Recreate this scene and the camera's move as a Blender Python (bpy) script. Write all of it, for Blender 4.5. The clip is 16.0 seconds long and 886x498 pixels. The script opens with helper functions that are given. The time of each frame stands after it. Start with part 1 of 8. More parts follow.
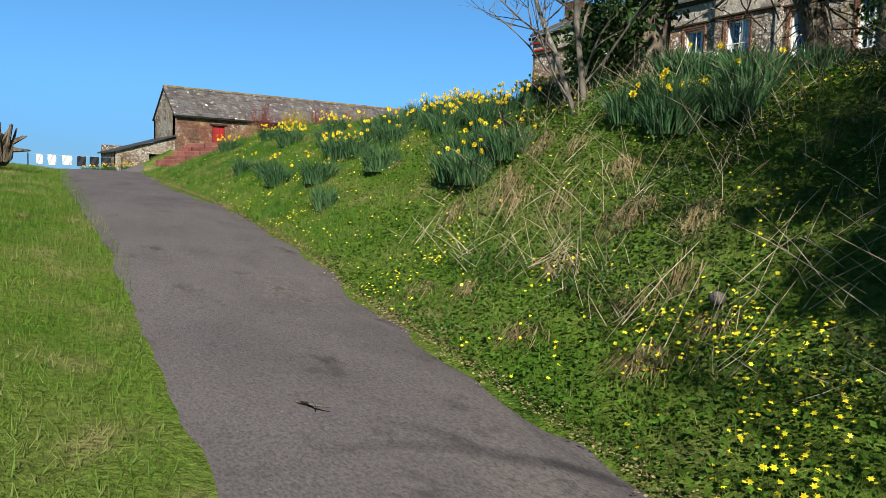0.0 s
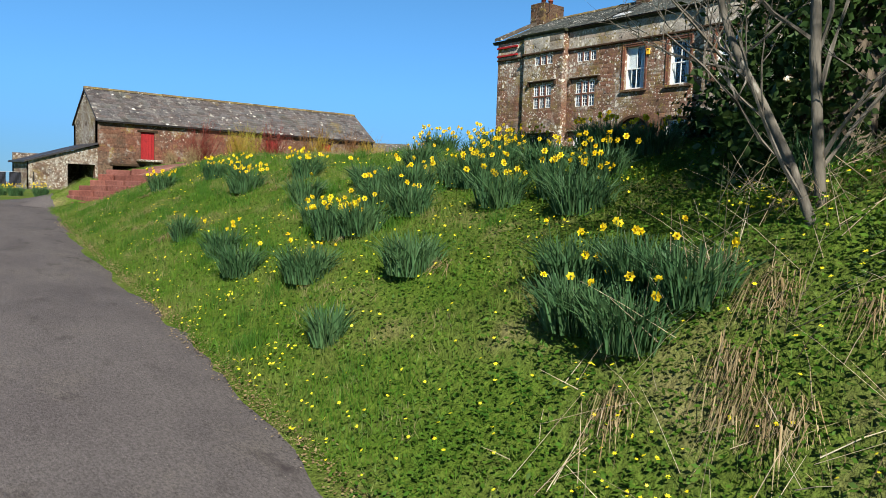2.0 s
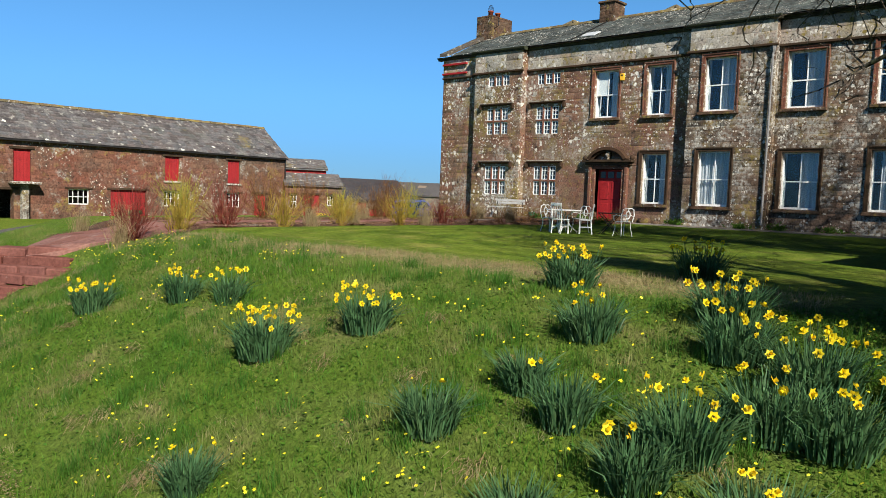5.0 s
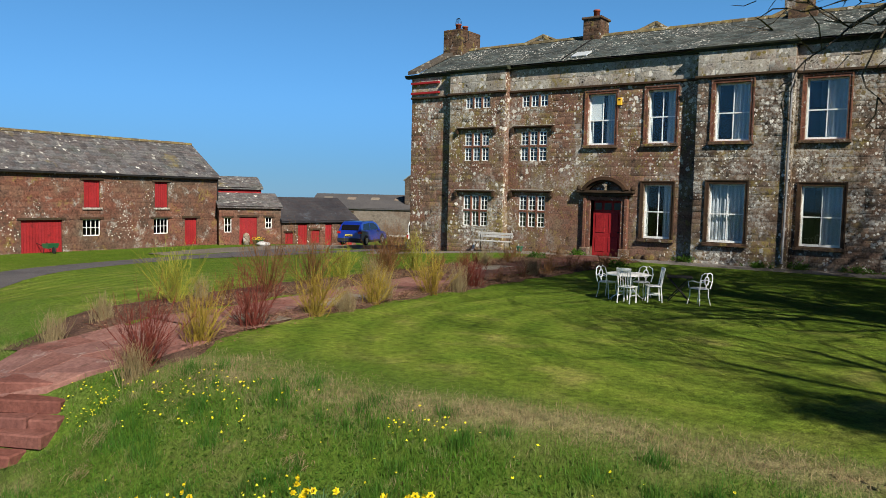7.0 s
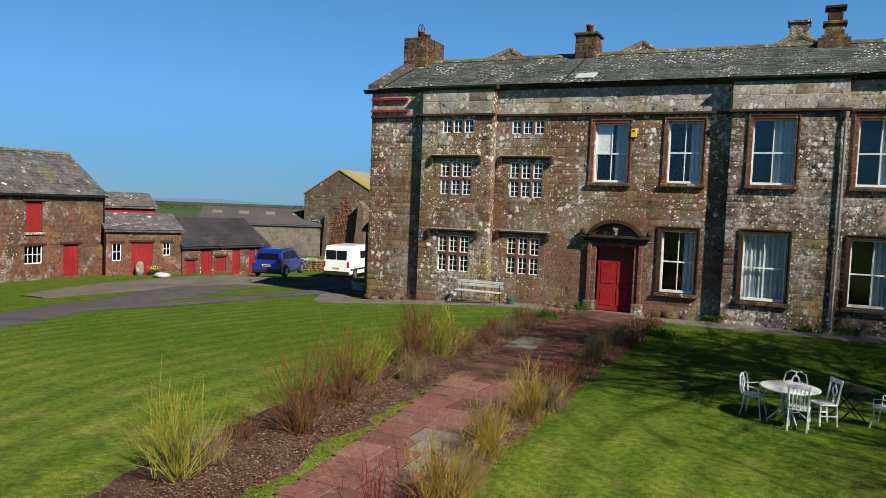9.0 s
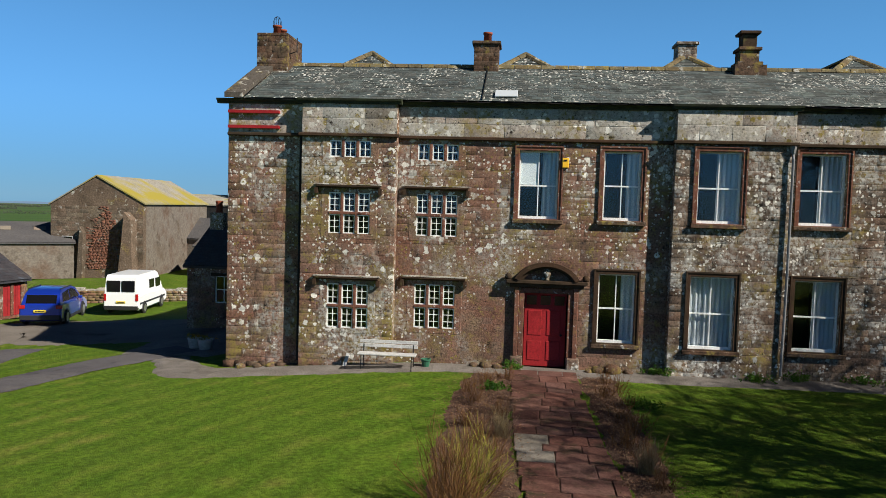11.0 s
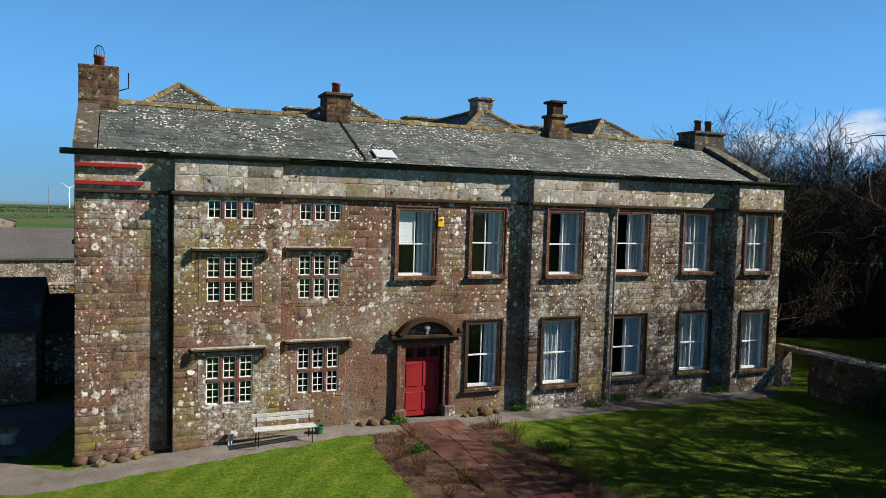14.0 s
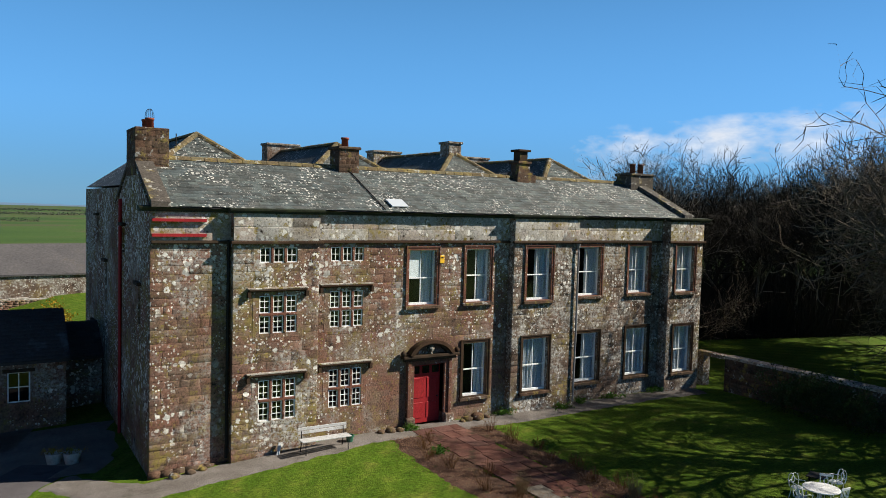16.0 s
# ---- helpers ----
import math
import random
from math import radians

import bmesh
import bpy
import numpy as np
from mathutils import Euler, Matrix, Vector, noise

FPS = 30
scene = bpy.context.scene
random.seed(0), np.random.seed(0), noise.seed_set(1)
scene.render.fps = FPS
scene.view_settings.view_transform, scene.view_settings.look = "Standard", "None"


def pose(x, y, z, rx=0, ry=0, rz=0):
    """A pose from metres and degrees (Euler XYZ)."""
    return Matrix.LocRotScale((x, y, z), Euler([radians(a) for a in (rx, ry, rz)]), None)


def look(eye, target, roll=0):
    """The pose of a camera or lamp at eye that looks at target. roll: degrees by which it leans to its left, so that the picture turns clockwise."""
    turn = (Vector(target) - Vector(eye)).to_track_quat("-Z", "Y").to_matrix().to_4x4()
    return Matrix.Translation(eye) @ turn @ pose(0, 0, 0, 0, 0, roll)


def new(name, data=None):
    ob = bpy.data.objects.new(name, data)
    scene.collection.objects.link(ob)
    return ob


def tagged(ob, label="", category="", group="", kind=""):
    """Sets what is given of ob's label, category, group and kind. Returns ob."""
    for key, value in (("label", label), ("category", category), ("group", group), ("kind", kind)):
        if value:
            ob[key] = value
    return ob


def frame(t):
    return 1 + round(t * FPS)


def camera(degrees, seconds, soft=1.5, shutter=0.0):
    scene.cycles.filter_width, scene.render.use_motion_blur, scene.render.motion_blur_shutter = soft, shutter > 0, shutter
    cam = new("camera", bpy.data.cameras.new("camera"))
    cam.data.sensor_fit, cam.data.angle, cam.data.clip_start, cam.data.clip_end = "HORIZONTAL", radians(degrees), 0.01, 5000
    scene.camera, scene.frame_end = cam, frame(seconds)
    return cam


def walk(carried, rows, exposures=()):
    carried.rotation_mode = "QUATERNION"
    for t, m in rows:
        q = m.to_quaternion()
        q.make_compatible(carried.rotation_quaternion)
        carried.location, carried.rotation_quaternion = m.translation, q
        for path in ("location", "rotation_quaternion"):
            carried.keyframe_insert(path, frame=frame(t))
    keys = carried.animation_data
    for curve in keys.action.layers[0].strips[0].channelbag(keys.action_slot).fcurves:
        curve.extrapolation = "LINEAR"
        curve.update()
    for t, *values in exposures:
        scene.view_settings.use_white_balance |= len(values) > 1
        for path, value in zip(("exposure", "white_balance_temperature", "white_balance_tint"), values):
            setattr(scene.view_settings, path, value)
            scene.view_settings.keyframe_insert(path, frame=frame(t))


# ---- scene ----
cam = camera(60.9, 16.0, soft=0.6)
PATH = [
    (0, (25.918, -31.425, -1.661), (24.27, -30.302, -1.816), 1.9),
    (0.5, (24.872, -31.083, -1.412), (23.254, -29.919, -1.566), 2.0),
    (1, (23.778, -30.758, -1.153), (22.182, -29.562, -1.305), 2.0),
    (1.5, (22.803, -30.484, -0.893), (21.227, -29.261, -1.047), 2.0),
    (2, (21.791, -30.143, -0.619), (20.243, -28.886, -0.773), 2.0),
    (2.5, (20.86, -29.836, -0.397), (19.336, -28.55, -0.549), 2.1),
    (3, (19.914, -29.566, -0.152), (18.418, -28.246, -0.303), 2.1),
    (3.5, (19.028, -29.378, 0.102), (17.566, -28.022, -0.047), 2.2),
    (4, (18.048, -29.225, 0.4), (16.626, -27.827, 0.252), 2.2),
    (4.5, (17.117, -29.12, 0.675), (15.733, -27.683, 0.529), 2.2),
    (5, (16.091, -29.109, 0.986), (14.747, -27.634, 0.842), 2.2),
    (5.2, (15.657, -29.094, 1.137), (14.328, -27.607, 0.988), 2.0),
    (7.3, (10.424, -28.426, 2.548), (9.313, -26.769, 2.414), 1.7),
    (7.5, (9.778, -28.271, 2.648), (8.692, -26.597, 2.518), 2.0),
    (8, (8.14, -27.712, 3.041), (7.106, -26.005, 2.913), 2.0),
    (8.2, (7.483, -27.4, 3.137), (6.479, -25.674, 3.012), 2.1),
    (10.3, (0.437, -24.052, 4.488), (-0.038, -22.113, 4.369), 1.8),
    (10.5, (-0.227, -23.654, 4.591), (-0.629, -21.699, 4.474), 1.7),
    (11, (-1.808, -22.773, 4.87), (-2.0, -20.785, 4.758), 1.7),
    (11.5, (-3.164, -22.106, 5.164), (-3.15, -20.109, 5.055), 1.6),
    (12, (-4.572, -21.608, 5.493), (-4.34, -19.624, 5.384), 1.5),
    (12.5, (-5.777, -21.376, 5.749), (-5.391, -19.417, 5.644), 1.5),
    (13, (-7.027, -21.367, 6.091), (-6.497, -19.441, 5.983), 1.5),
    (13.5, (-8.289, -21.52, 6.462), (-7.626, -19.636, 6.347), 1.6),
    (14, (-9.628, -21.831, 6.775), (-8.843, -19.995, 6.662), 1.6),
    (14.5, (-10.895, -22.257, 7.108), (-10.02, -20.462, 6.998), 1.5),
    (15, (-12.348, -22.78, 7.479), (-11.403, -21.021, 7.367), 1.6),
    (15.5, (-13.651, -23.346, 7.777), (-12.651, -21.618, 7.668), 1.6),
    (16, (-15.07, -23.987, 8.224), (-14.026, -22.285, 8.113), 1.6),
]
walk(cam, [(t, look(eye, target, roll)) for t, eye, target, roll in PATH],
     exposures=[(0.0, 1.02), (5.2, 1.00), (7.3, 0.73), (8.2, 0.71), (10.3, 0.73), (12.0, 0.91), (13.0, 0.94), (14.5, 0.93), (16.0, 0.92)])

# ---- world, sun, exposure ----
SUN_WAY = Vector((-1.0, 0.55, -0.90)).normalized()
world = bpy.data.worlds.new("world")
scene.world = world
world.use_nodes = True
wn = world.node_tree.nodes
sky = wn.new("ShaderNodeTexSky")
sky.sky_type = "NISHITA"
sky.sun_disc = False
sky.sun_elevation = radians(38.3)
sky.sun_rotation = radians(118.8)
sky.altitude = 1500.0
sky.air_density = 1.0
sky.dust_density = 0.15
sky.ozone_density = 5.0
tint = wn.new("ShaderNodeMix")
tint.data_type, tint.blend_type = "RGBA", "MULTIPLY"
tint.inputs["Factor"].default_value = 1.0
world.node_tree.links.new(sky.outputs[0], tint.inputs[6])
haze = wn.new("ShaderNodeMix")
haze.data_type, haze.blend_type = "RGBA", "ADD"
haze.inputs["Factor"].default_value = 1.0
world.node_tree.links.new(tint.outputs[2], haze.inputs[6])
# the haze is thick along the horizon and thins out towards the zenith
way_up, height_of = wn.new("ShaderNodeTexCoord"), wn.new("ShaderNodeSeparateXYZ")
world.node_tree.links.new(way_up.outputs["Generated"], height_of.inputs[0])
for socket, top, low_sky, high_sky in ((haze.inputs[7], 0.62, (1.0, 3.4, 6.2, 1), (0.0, 0.01, 0.03, 1)), (tint.inputs[7], 0.8, (0.38, 0.57, 0.81, 1), (0.09, 0.17, 0.30, 1))):
    thin = wn.new("ShaderNodeValToRGB")
    thin.color_ramp.interpolation = "EASE"
    thin.color_ramp.elements[0].color, thin.color_ramp.elements[1].color = low_sky, high_sky
    thin.color_ramp.elements[0].position, thin.color_ramp.elements[1].position = 0.13, top
    rim = thin.color_ramp.elements.new(0.0)
    rim.color = [c * 0.70 for c in low_sky[:3]] + [1]
    world.node_tree.links.new(height_of.outputs["Z"], thin.inputs["Fac"])
    world.node_tree.links.new(thin.outputs["Color"], socket)
world.node_tree.links.new(haze.outputs[2], wn["Background"].inputs["Color"])
wn["Background"].inputs["Strength"].default_value = 0.0415
sun = new("sun", bpy.data.lights.new("sun", "SUN"))
sun.data.energy = 4.7
sun.data.angle = radians(0.55)
sun.data.color = (1.0, 0.935, 0.82)
sun.matrix_world = look((40, -20, 35), Vector((40, -20, 35)) + SUN_WAY)

# ---- materials ----
def surface(name, cols, scale=1.0, fine=14.0, rough=0.85, bump=0.3, bump_scale=None, spots=(), vary=0.0, metal=0.0,
            stretch=(1, 1, 1), fine_amount=0.35, specular=None, bump_dist=0.02, discs=(), rise=0.0):
    """A procedural surface: broad colour patches, fine grain, spots of other colours, relief."""
    m = bpy.data.materials.new(name)
    m.use_nodes = True
    nt = m.node_tree
    n, l = nt.nodes, nt.links
    bs = n["Principled BSDF"]
    geo = n.new("ShaderNodeNewGeometry")
    mp = n.new("ShaderNodeMapping")
    mp.inputs["Scale"].default_value = stretch
    l.new(geo.outputs["Position"], mp.inputs["Vector"])
    pos = mp.outputs["Vector"]

    def noise_tex(sc, detail=4.0, r=0.6):
        t = n.new("ShaderNodeTexNoise")
        t.inputs["Scale"].default_value = sc
        t.inputs["Detail"].default_value = detail
        t.inputs["Roughness"].default_value = r
        l.new(pos, t.inputs["Vector"])
        return t.outputs["Fac"]

    def ramp(fac, stops):
        r = n.new("ShaderNodeValToRGB")
        e = r.color_ramp.elements
        while len(e) < len(stops):
            e.new(0.5)
        for i, (p, c) in enumerate(stops):
            e[i].position = p
            e[i].color = (*c, 1) if len(c) == 3 else c
        l.new(fac, r.inputs["Fac"])
        return r.outputs["Color"]

    def mix(kind, fac, a, b):
        x = n.new("ShaderNodeMix")
        x.data_type = "RGBA"
        x.blend_type = kind
        if isinstance(fac, (int, float)):
            x.inputs["Factor"].default_value = fac
        else:
            l.new(fac, x.inputs["Factor"])
        for k, v in ((6, a), (7, b)):
            if isinstance(v, tuple):
                x.inputs[k].default_value = (*v, 1)
            else:
                l.new(v, x.inputs[k])
        return x.outputs[2]

    k = len(cols)
    col = ramp(noise_tex(scale), [(0.28 + 0.44 * i / max(1, k - 1), c) for i, c in enumerate(cols)])
    g = noise_tex(fine, 3.0)
    col = mix("MULTIPLY", 1.0, col, ramp(g, [(0.25, (1 - fine_amount,) * 3), (0.75, (1 + fine_amount * 0.5,) * 3)]))
    if vary:
        oi = n.new("ShaderNodeObjectInfo")
        add = n.new("ShaderNodeMath")
        add.operation = "ADD"
        l.new(oi.outputs["Random"], add.inputs[0])
        l.new(geo.outputs["Random Per Island"], add.inputs[1])
        fr = n.new("ShaderNodeMath")
        fr.operation = "FRACT"
        l.new(add.outputs[0], fr.inputs[0])
        lo, hi = 1 - vary, 1 + vary
        col = mix("MULTIPLY", 1.0, col, ramp(fr.outputs[0], [(0.0, (lo, lo * 0.97, lo * 0.95)), (0.35, (1.08, 0.95, 0.89)), (0.65, (0.96, 0.99, 1.0)), (1.0, (hi, hi * 0.98, hi * 0.92))]))
    for c, sc, lo, hi, *broken in spots:
        mask = ramp(noise_tex(sc, 5.0, 0.65), [(lo, (0, 0, 0)), (hi, (1, 1, 1))])
        for b in broken:
            mask = mix("MULTIPLY", 1.0, mask, ramp(noise_tex(b, 4.0, 0.7), [(0.42, (0, 0, 0)), (0.58, (1, 1, 1))]))
        col = mix("MIX", mask, col, c)
    for c, sc, size, cover, lo, hi in discs:
        # round patches of lichen: ragged discs of uneven size, gathered where a broad noise is high
        wob = n.new("ShaderNodeTexNoise")
        wob.inputs["Scale"].default_value = sc * 2.2
        l.new(pos, wob.inputs["Vector"])
        off = n.new("ShaderNodeMix")
        off.data_type, off.blend_type = "RGBA", "LINEAR_LIGHT"
        off.inputs["Factor"].default_value = 0.35 / sc
        l.new(pos, off.inputs[6])
        l.new(wob.outputs["Color"], off.inputs[7])
        vo = n.new("ShaderNodeTexVoronoi")
        vo.inputs["Scale"].default_value = sc
        l.new(off.outputs[2], vo.inputs["Vector"])
        sep = n.new("ShaderNodeSeparateColor")
        l.new(vo.outputs["Color"], sep.inputs[0])
        pw = n.new("ShaderNodeMath")
        pw.operation = "MULTIPLY_ADD"
        pw.inputs[1].default_value, pw.inputs[2].default_value = size, -size * .25
        l.new(sep.outputs[0], pw.inputs[0])
        df = n.new("ShaderNodeMath")
        df.operation = "SUBTRACT"
        l.new(pw.outputs[0], df.inputs[0])
        l.new(vo.outputs["Distance"], df.inputs[1])
        disc = ramp(df.outputs[0], [(0.0, (0, 0, 0)), (0.05, (1, 1, 1))])
        cover_ = noise_tex(cover, 3.0, 0.6)
        if rise:
            up, lift_ = n.new("ShaderNodeSeparateXYZ"), n.new("ShaderNodeMath")
            l.new(geo.outputs["Position"], up.inputs[0])
            lift_.operation = "MULTIPLY_ADD"
            lift_.inputs[1].default_value = rise
            l.new(up.outputs["Z"], lift_.inputs[0])
            l.new(cover_, lift_.inputs[2])
            cover_ = lift_.outputs[0]
        patch_ = ramp(cover_, [(lo, (0, 0, 0)), (hi, (1, 1, 1))])
        col = mix("MIX", mix("MULTIPLY", 1.0, disc, patch_), col, mix("MULTIPLY", 1.0, ramp(g, [(0.3, (.72, .72, .72)), (0.7, (1.1, 1.1, 1.1))]), c))
    l.new(col, bs.inputs["Base Color"])
    bs.inputs["Roughness"].default_value = rough
    bs.inputs["Metallic"].default_value = metal
    bs.inputs["Specular IOR Level"].default_value = (0.06 if rough > 0.84 else 0.18) if specular is None else specular
    if bump:
        b = n.new("ShaderNodeBump")
        b.inputs["Strength"].default_value = bump
        b.inputs["Distance"].default_value = bump_dist
        l.new(noise_tex(bump_scale or fine * 1.4, 5.0), b.inputs["Height"])
        l.new(b.outputs["Normal"], bs.inputs["Normal"])
    return m


WHITE_LICHEN, OCHRE_LICHEN, GREY_LICHEN = (0.62, 0.60, 0.545), (0.205, 0.158, 0.048), (0.34, 0.33, 0.30)
DARK_SPECK = (0.022, 0.018, 0.015)
M_STONE = surface("weathered_red_sandstone", [(0.106, 0.069, 0.053), (0.208, 0.117, 0.087), (0.162, 0.112, 0.083), (0.244, 0.156, 0.118)], 0.9, 16, 0.93, 0.9, 26,
                  [(OCHRE_LICHEN, 0.45, 0.48, 0.62, 6.0), (OCHRE_LICHEN, 3.4, 0.54, 0.64, 16.0), (GREY_LICHEN, 0.4, 0.49, 0.62, 10.0), (DARK_SPECK, 2.2, 0.56, 0.68, 9.0), (DARK_SPECK, 17.0, 0.60, 0.66)], vary=0.2, fine_amount=0.6,
                  discs=[(GREY_LICHEN, 3.2, 0.60, 0.42, 0.54, 0.64), (WHITE_LICHEN, 4.2, 0.58, 0.36, 0.535, 0.605), (WHITE_LICHEN, 6.4, 0.62, 0.36, 0.54, 0.64), (WHITE_LICHEN, 11.0, 0.62, 0.5, 0.50, 0.60), (OCHRE_LICHEN, 8.0, 0.5, 0.7, 0.52, 0.60)], rise=0.016)
M_STONE_PALE = surface("lichened_pale_sandstone", [(0.25, 0.21, 0.17), (0.39, 0.365, 0.33), (0.29, 0.235, 0.19)], 0.8, 16, 0.93, 0.8, 26,
                       [(GREY_LICHEN, 0.8, 0.46, 0.56, 8.0), (OCHRE_LICHEN, 0.5, 0.52, 0.64, 6.0), (OCHRE_LICHEN, 4.0, 0.58, 0.66), (DARK_SPECK, 3.0, 0.58, 0.68, 12.0), (DARK_SPECK, 15.0, 0.60, 0.66)], vary=0.17, fine_amount=0.55,
                       discs=[(WHITE_LICHEN, 3.6, 0.64, 0.5, 0.42, 0.50), (WHITE_LICHEN, 6.5, 0.64, 0.8, 0.42, 0.52), (OCHRE_LICHEN, 5.0, 0.6, 0.5, 0.46, 0.54)])
M_STONE_GREY = surface("grey_lichened_sandstone", [(0.092, 0.072, 0.056), (0.165, 0.118, 0.090), (0.128, 0.100, 0.080)], 1.2, 16, 0.93, 0.9, 26,
                       [(OCHRE_LICHEN, 0.6, 0.50, 0.64, 7.0), (GREY_LICHEN, 0.9, 0.44, 0.58, 9.0), (DARK_SPECK, 1.4, 0.54, 0.66, 8.0), (DARK_SPECK, 14.0, 0.59, 0.65)], vary=0.18, fine_amount=0.65,
                       discs=[(GREY_LICHEN, 5.0, 0.58, 0.4, 0.44, 0.54), (WHITE_LICHEN, 6.2, 0.60, 0.5, 0.47, 0.56), (WHITE_LICHEN, 11.0, 0.62, 0.7, 0.43, 0.53)])
M_SOOTY_SHADED = surface("sooty_mossy_shaded_stone", [(0.05, 0.038, 0.028), (0.115, 0.075, 0.053), (0.08, 0.06, 0.042)], 1.8, 14, 0.93, 0.8, 24,
                  [(OCHRE_LICHEN, 2.2, 0.56, 0.66), (GREY_LICHEN, 4.0, 0.60, 0.68), (DARK_SPECK, 6.0, 0.58, 0.68)], vary=0.15, fine_amount=0.6)
M_COPING = surface("dark_grey_coping_stone", [(0.050, 0.047, 0.041), (0.100, 0.094, 0.084), (0.072, 0.066, 0.055)], 1.6, 14, 0.93, 0.7, 24, [(OCHRE_LICHEN, 2.0, 0.56, 0.66), (GREY_LICHEN, 4.0, 0.58, 0.66)], vary=0.15, fine_amount=0.5)
M_RIDGE = surface("mossy_ridge_stone", [(0.085, 0.07, 0.042), (0.15, 0.125, 0.075), (0.11, 0.08, 0.05)], 2.0, 14, 0.93, 0.7, 24,
                  [(OCHRE_LICHEN, 2.0, 0.52, 0.62), (GREY_LICHEN, 4.0, 0.58, 0.66)], vary=0.2, fine_amount=0.5)
M_MORTAR = surface("lime_mortar", [(0.091, 0.059, 0.042), (0.167, 0.112, 0.080)], 1.2, 25, 0.95, 0.5, 40, [(GREY_LICHEN, 3, 0.58, 0.66)])
M_DRESSED = surface("dressed_red_sandstone", [(0.085, 0.044, 0.033), (0.170, 0.078, 0.056), (0.115, 0.066, 0.048)], 2.2, 18, 0.9, 0.5, 30, [((0.031, 0.021, 0.016), 3.0, 0.54, 0.70, 12.0), (OCHRE_LICHEN, 4.0, 0.58, 0.66, 14.0), (GREY_LICHEN, 9.0, 0.60, 0.66)], vary=0.15)
M_DARK_DRESSED = surface("dark_weathered_sandstone", [(0.034, 0.025, 0.017), (0.068, 0.044, 0.030)], 1.8, 18, 0.9, 0.4, 30, [((0.086, 0.074, 0.031), 3.2, 0.6, 0.72), (GREY_LICHEN, 5.0, 0.68, 0.74)], vary=0.12)
M_SLATE = surface("lichened_grey_slate", [(0.043, 0.054, 0.055), (0.082, 0.097, 0.096), (0.060, 0.074, 0.070)], 0.9, 12, 0.68, 0.35, 26,
                  [((0.030, 0.034, 0.032), 1.6, 0.52, 0.66), (OCHRE_LICHEN, 0.6, 0.66, 0.8)], vary=0.35, fine_amount=0.5,
                  discs=[(GREY_LICHEN, 6.0, 0.6, 0.5, 0.47, 0.57), (WHITE_LICHEN, 9.0, 0.62, 0.5, 0.46, 0.55), (GREY_LICHEN, 15.0, 0.62, 0.7, 0.45, 0.55)])
M_SLATE_DARK = surface("dark_slate", [(0.026, 0.026, 0.032), (0.052, 0.049, 0.054)], 0.5, 12, 0.5, 0.3, 26, [(GREY_LICHEN, 5.0, 0.7, 0.76), ((0.075, 0.085, 0.105), 0.8, 0.58, 0.70)], vary=0.12)
M_SLATE_BARN = surface("mossy_barn_slate", [(0.05, 0.05, 0.055), (0.105, 0.10, 0.105), (0.075, 0.08, 0.075)], 0.8, 9, 0.8, 0.35, 20,
                       [(GREY_LICHEN, 2.2, 0.58, 0.72), (OCHRE_LICHEN, 0.3, 0.60, 0.74)], vary=0.35, fine_amount=0.6, discs=[(WHITE_LICHEN, 2.2, 0.42, 0.5, 0.50, 0.58)])
M_CORRUGATED = surface("weathered_corrugated_sheet", [(0.068, 0.065, 0.068), (0.098, 0.092, 0.092)], 0.4, 6, 0.8, 0.2, 14, [((0.074, 0.061, 0.049), 0.8, 0.6, 0.75)])
M_YELLOW_ROOF = surface("lichen_yellow_sheet_roof", [(0.235, 0.215, 0.180), (0.280, 0.258, 0.220), (0.210, 0.190, 0.150)], 0.4, 6, 0.85, 0.2, 14, [((0.270, 0.220, 0.040), 0.16, 0.47, 0.60)])
M_BARN_WALL = surface("red_barn_rubble", [(0.105, 0.082, 0.062), (0.125, 0.084, 0.062), (0.168, 0.076, 0.055), (0.130, 0.088, 0.065)], 0.2, 9, 0.92, 0.7, 14,
                      [((0.05, 0.04, 0.032), 0.7, 0.52, 0.68, 5.0), (GREY_LICHEN, 1.2, 0.55, 0.68, 7.0), (OCHRE_LICHEN, 0.8, 0.56, 0.68, 6.0), (DARK_SPECK, 7.0, 0.60, 0.68)], vary=0.2, fine_amount=0.6,
                      discs=[(WHITE_LICHEN, 6.0, 0.55, 0.35, 0.53, 0.62)])
M_LITTER = surface("dead_leaf_litter", [(0.090, 0.050, 0.034), (0.185, 0.110, 0.072), (0.270, 0.195, 0.130)], 6.0, 30, 0.95, 0.0, vary=0.4)
M_RENDER = surface("stained_render", [(0.126, 0.098, 0.075), (0.172, 0.149, 0.126), (0.115, 0.075, 0.054)], 0.5, 6, 0.9, 0.4, 14, [((0.052, 0.040, 0.029), 0.8, 0.57, 0.72)])
M_RUIN = surface("brown_patched_rubble", [(0.105, 0.082, 0.062), (0.165, 0.130, 0.100), (0.135, 0.092, 0.070)], 0.5, 8, 0.92, 0.7, 16, [((0.055, 0.045, 0.032), 0.7, 0.54, 0.68, 4.0), (OCHRE_LICHEN, 0.5, 0.56, 0.68, 4.0), (GREY_LICHEN, 2.0, 0.60, 0.70)], vary=0.2, fine_amount=0.55)
M_RED_BRICK = surface("old_red_brick", [(0.125, 0.066, 0.048), (0.185, 0.088, 0.062), (0.140, 0.105, 0.080)], 0.9, 9, 0.92, 0.5, 16, [((0.30, 0.26, 0.21), 0.8, 0.58, 0.68, 4.0)], vary=0.25)
M_RED_PAINT = surface("faded_red_paint", [(0.260, 0.014, 0.018), (0.320, 0.022, 0.024)], 1.5, 20, 0.55, 0.12, 30, [((0.123, 0.011, 0.010), 3.0, 0.6, 0.75)])
